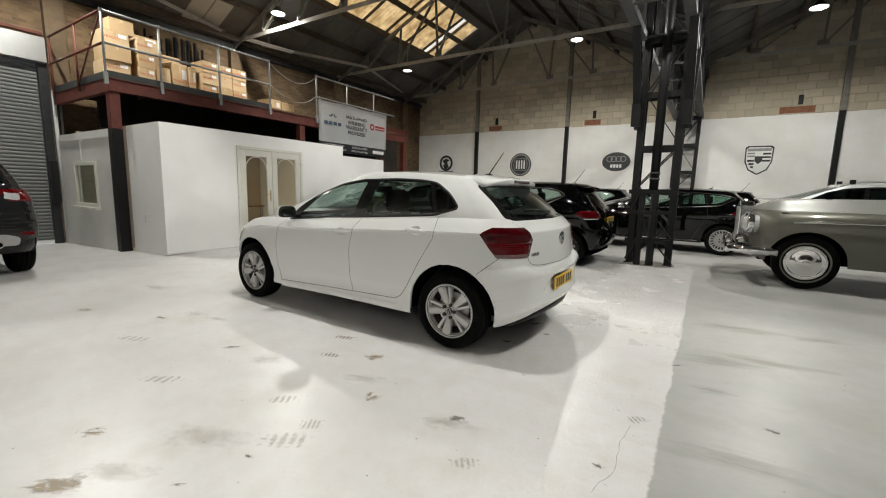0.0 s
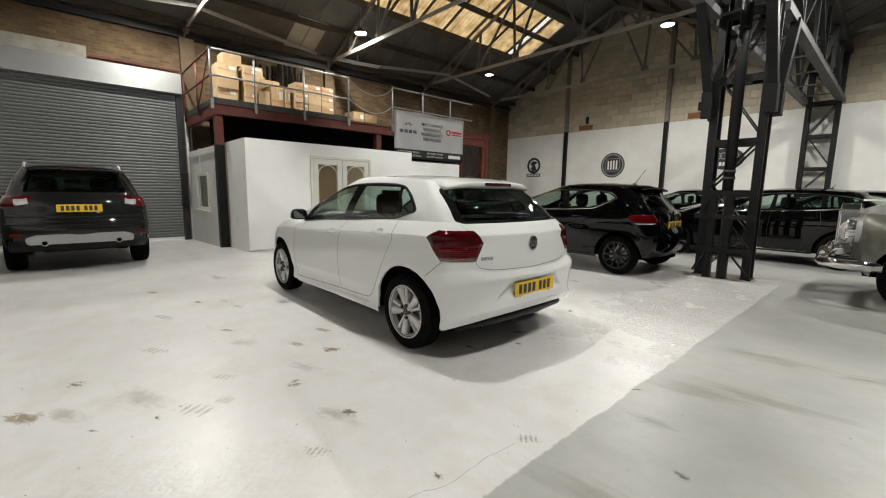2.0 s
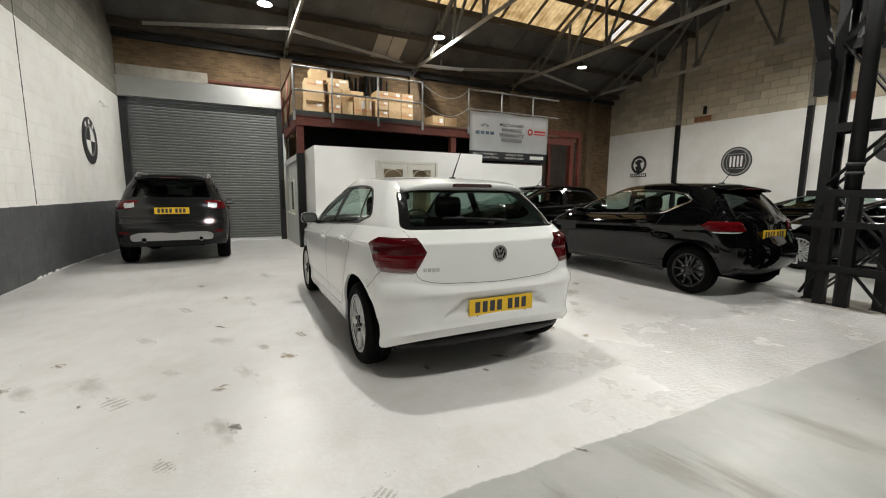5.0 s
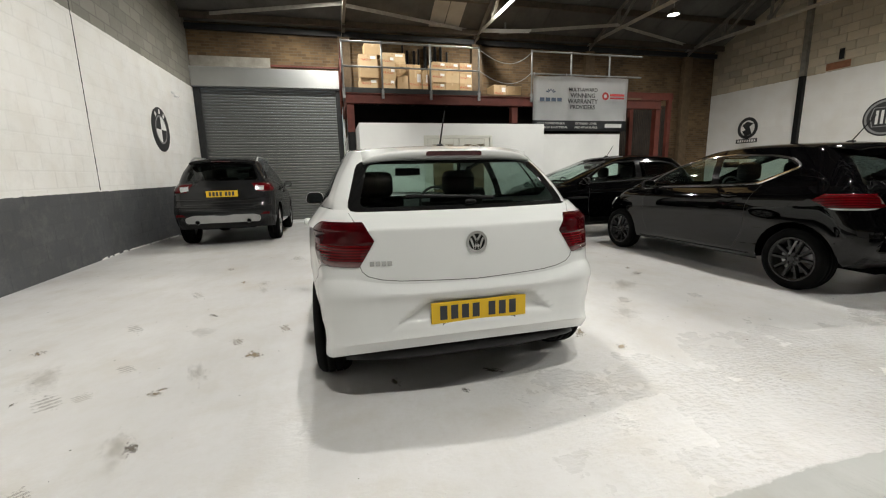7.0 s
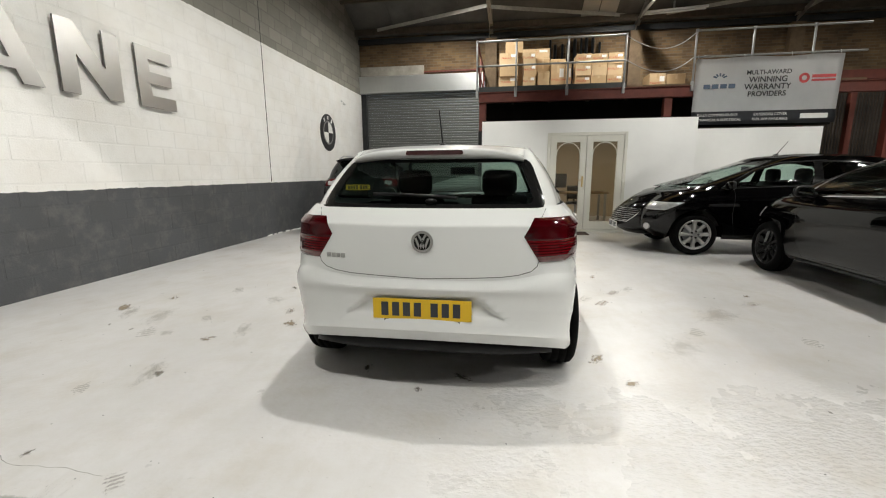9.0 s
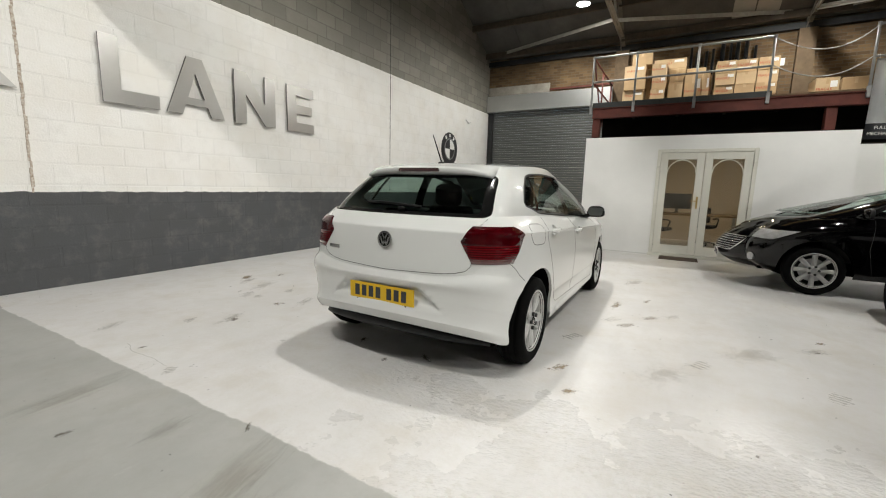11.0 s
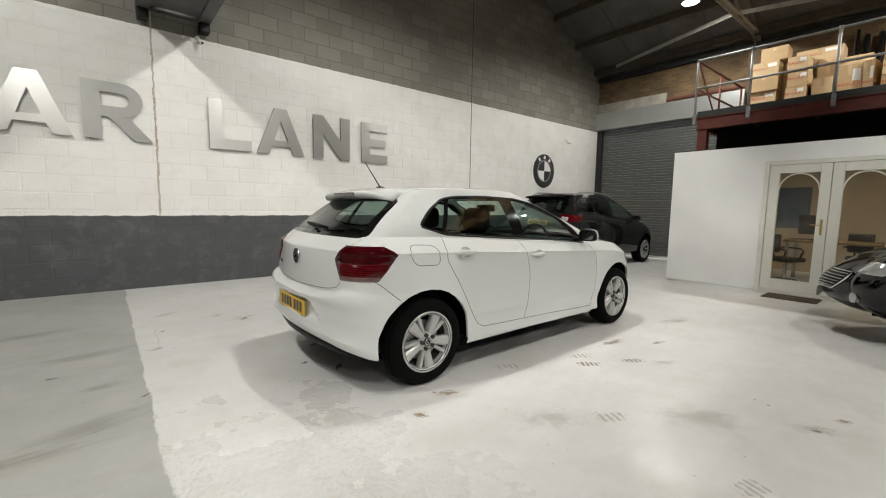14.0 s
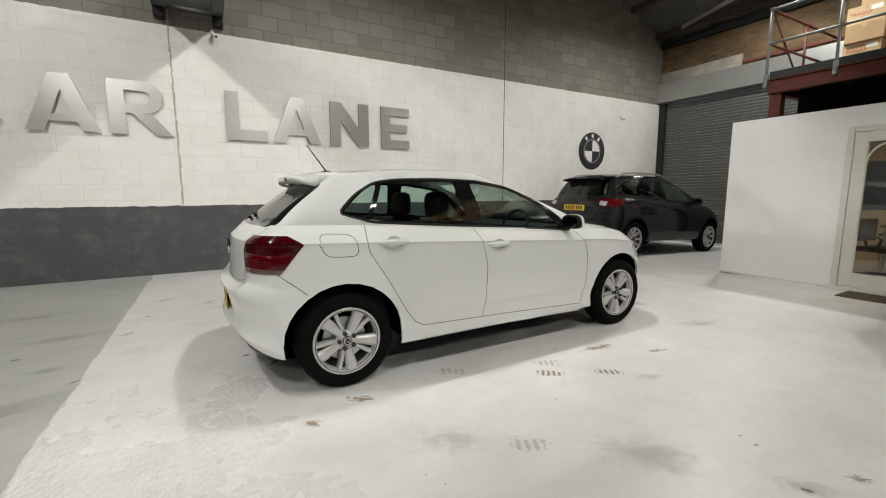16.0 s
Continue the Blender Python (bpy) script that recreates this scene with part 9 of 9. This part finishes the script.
for key in ("smudge_brown", "smudge_faint", "streak_brown", "smudge_dark", "tread_brown", "tread_grey"):
    bm = bmesh.new()
    bmesh.ops.create_grid(bm, x_segments=1, y_segments=1, size=1.05)
    stain_meshes[key] = mesh_of("floor_stain", bm, M[key])
stain_count = 0


def floor_stain(key, x, y, long, wide, turn):
    """A mark on the floor, thinning out at its rim."""
    global stain_count
    stain_count += 1
    o = new("floor_stain", stain_meshes[key])
    o.matrix_basis = pose(x, y, 0.0022 + 0.00004 * stain_count, 0, 0, turn) @ Matrix.Diagonal((long, wide, 1, 1))
    label = "faint brown streak on the grey floor" if key == "streak_brown" else "broken tyre tread print on the white floor" if key[0] == "t" else "small dark spot on the floor" if key == "smudge_dark" else "brownish smudge on the white floor paint"
    tagged(o, label, "floor stain", "floor stains", "structure")


for x, y, long, wide, turn in ((-2.3, 2.53, 0.13, 0.06, 20), (-2.12, 2.21, 0.12, 0.06, 25), (-4.84, 1.58, 0.12, 0.06, 20), (-2.74, 5.01, 0.15, 0.07, 140), (-3.1, 5.19, 0.15, 0.07, 150)):
    floor_stain("tread_brown", x, y, long, wide, turn)
for x, y, long, wide, turn in ((-1.5, 1.36, 0.18, 0.09, 35), (-1.51, 1.52, 0.09, 0.07, 35), (-2.68, 1.32, 0.2, 0.08, 25), (-3.62, 1.52, 0.22, 0.08, 20), (-1.84, 1.6, 0.13, 0.07, 35), (-0.69, 1.71, 0.1, 0.06, 35), (-0.08, 2.58, 0.1, 0.06, 40), (-2.17, 4.65, 0.17, 0.08, 155), (-1.98, 6.28, 0.14, 0.09, 160), (-2.85, 4.87, 0.16, 0.08, 150), (-2.08, 5.56, 0.16, 0.09, 150)):
    floor_stain("tread_grey", x, y, long, wide, turn)
for x, y, long, wide, turn in ((-4.02, 1.89, 0.2, 0.07, 10), (-1.83, 2.37, 0.17, 0.11, 30), (-1.43, 1.91, 0.12, 0.06, 60), (-2.0, 0.63, 0.3, 0.13, 35), (-2.33, 0.85, 0.15, 0.08, 30), (-1.48, 1.93, 0.1, 0.04, 100), (-1.19, 4.84, 0.12, 0.08, 120), (-3.75, 5.12, 0.2, 0.06, 170), (-1.49, 4.7, 0.2, 0.09, 150), (-3.4, 4.85, 0.3, 0.1, 170), (-3.14, 6.45, 0.12, 0.06, 140)):
    floor_stain("smudge_brown", x, y, long, wide, turn)
for x, y, long, wide, turn in ((-3.9, 2.14, 0.2, 0.09, 15), (-3.6, 2.17, 0.22, 0.08, 10), (-2.42, 1.89, 0.2, 0.12, 40), (-1.66, 2.07, 0.25, 0.08, 20), (-1.9, 0.8, 0.25, 0.1, 30), (-1.84, 1.14, 0.35, 0.16, 25), (-0.26, 1.34, 0.2, 0.08, 30), (-0.92, 1.94, 0.25, 0.1, 20), (-1.76, 5.34, 0.35, 0.18, 150), (-2.87, 6.35, 0.2, 0.1, 130), (-3.26, 5.37, 0.16, 0.08, 150), (-4.7, 4.9, 0.35, 0.14, 165), (-5.3, 2.4, 0.35, 0.15, 10), (-2.5, 5.9, 0.4, 0.2, 140)):
    floor_stain("smudge_faint", x, y, long, wide, turn)
for x, y, long, wide, turn in ((-2.84, 1.87, 0.15, 0.06, 40), (-1.53, 1.18, 0.06, 0.03, 0), (-1.6, 0.91, 0.06, 0.02, 40), (-0.95, 3.63, 0.07, 0.045, 20), (-1.16, 3.26, 0.12, 0.06, 10), (-0.91, 2.0, 0.13, 0.07, 20), (-0.17, 2.04, 0.06, 0.04, 0), (0.55, 2.88, 0.09, 0.045, -20), (0.06, 3.56, 0.1, 0.025, 40), (-1.13, 3.86, 0.15, 0.07, 60), (-2.86, 6.37, 0.06, 0.04, 120), (-1.02, 5.75, 0.035, 0.025, 0), (-3.05, 6.03, 0.03, 0.02, 0), (-3.03, 6.11, 0.03, 0.02, 0)):
    floor_stain("smudge_dark", x, y, long, wide, turn)
for x, y, long, wide, turn in ((0.35, 2.46, 0.55, 0.16, 5), (0.7, 4.05, 0.65, 0.14, 4), (0.28, 3.24, 0.2, 0.1, 10), (0.34, 3.86, 0.5, 0.2, 15), (1.1, 4.95, 0.35, 0.14, 20), (0.5, 4.9, 0.55, 0.2, 10), (1.2, 2.3, 0.6, 0.2, 15), (0.8, 1.5, 0.5, 0.16, 10)):
    floor_stain("streak_brown", x, y, long, wide, turn)
rng = random.Random(21)
crumbs = bmesh.new()
for k in range(320):
    x, y = rng.uniform(-6.5, 1.6), rng.uniform(-0.3, 7.5)
    if -5.0 < x < -0.7 and 2.7 < y < 4.7:
        continue
    s = rng.uniform(0.0015, 0.0045)
    a = rng.uniform(0, 3.1)
    c, q = math.cos(a) * s, math.sin(a) * s
    h = s * 0.35
    vs = [crumbs.verts.new((x + u * c - v * q * 0.6, y + u * q + v * c * 0.6, z)) for z in (0.0005, h) for u, v in ((-1, -1), (1, -0.7), (0.8, 1), (-0.9, 0.8))]
    for f in ((4, 5, 6, 7), (0, 1, 5, 4), (1, 2, 6, 5), (2, 3, 7, 6), (3, 0, 4, 7)):
        crumbs.faces.new([vs[i] for i in f])
p = part("floor_grit", crumbs, M["black_plastic"])
tagged(p, "small dark specks of grit scattered over the floor", "grit", kind="stuff")
M["crack_pale"] = mat("painted_crack", (0.55, 0.53, 0.5), 0.8, var=0.3, scale=30)
# a fine crack in the paint beside its edge
rng = random.Random(33)
for pts in ([(-0.1, 2.5), (-0.12, 2.3), (-0.1, 2.06), (-0.16, 1.85)],):
    line = [(u + rng.uniform(-0.006, 0.006), v + rng.uniform(-0.006, 0.006)) for u, v in dense(pts, 0.04)]
    p = part("floor_crack", ribbon([(Vector((u, v, 0.0007)), Vector((0, 0, 1))) for u, v in line], 0.003, 0.0004), M["crack_pale"])
    tagged(p, "thin straight crack in the white floor paint", "floor crack", "floor cracks", "structure")
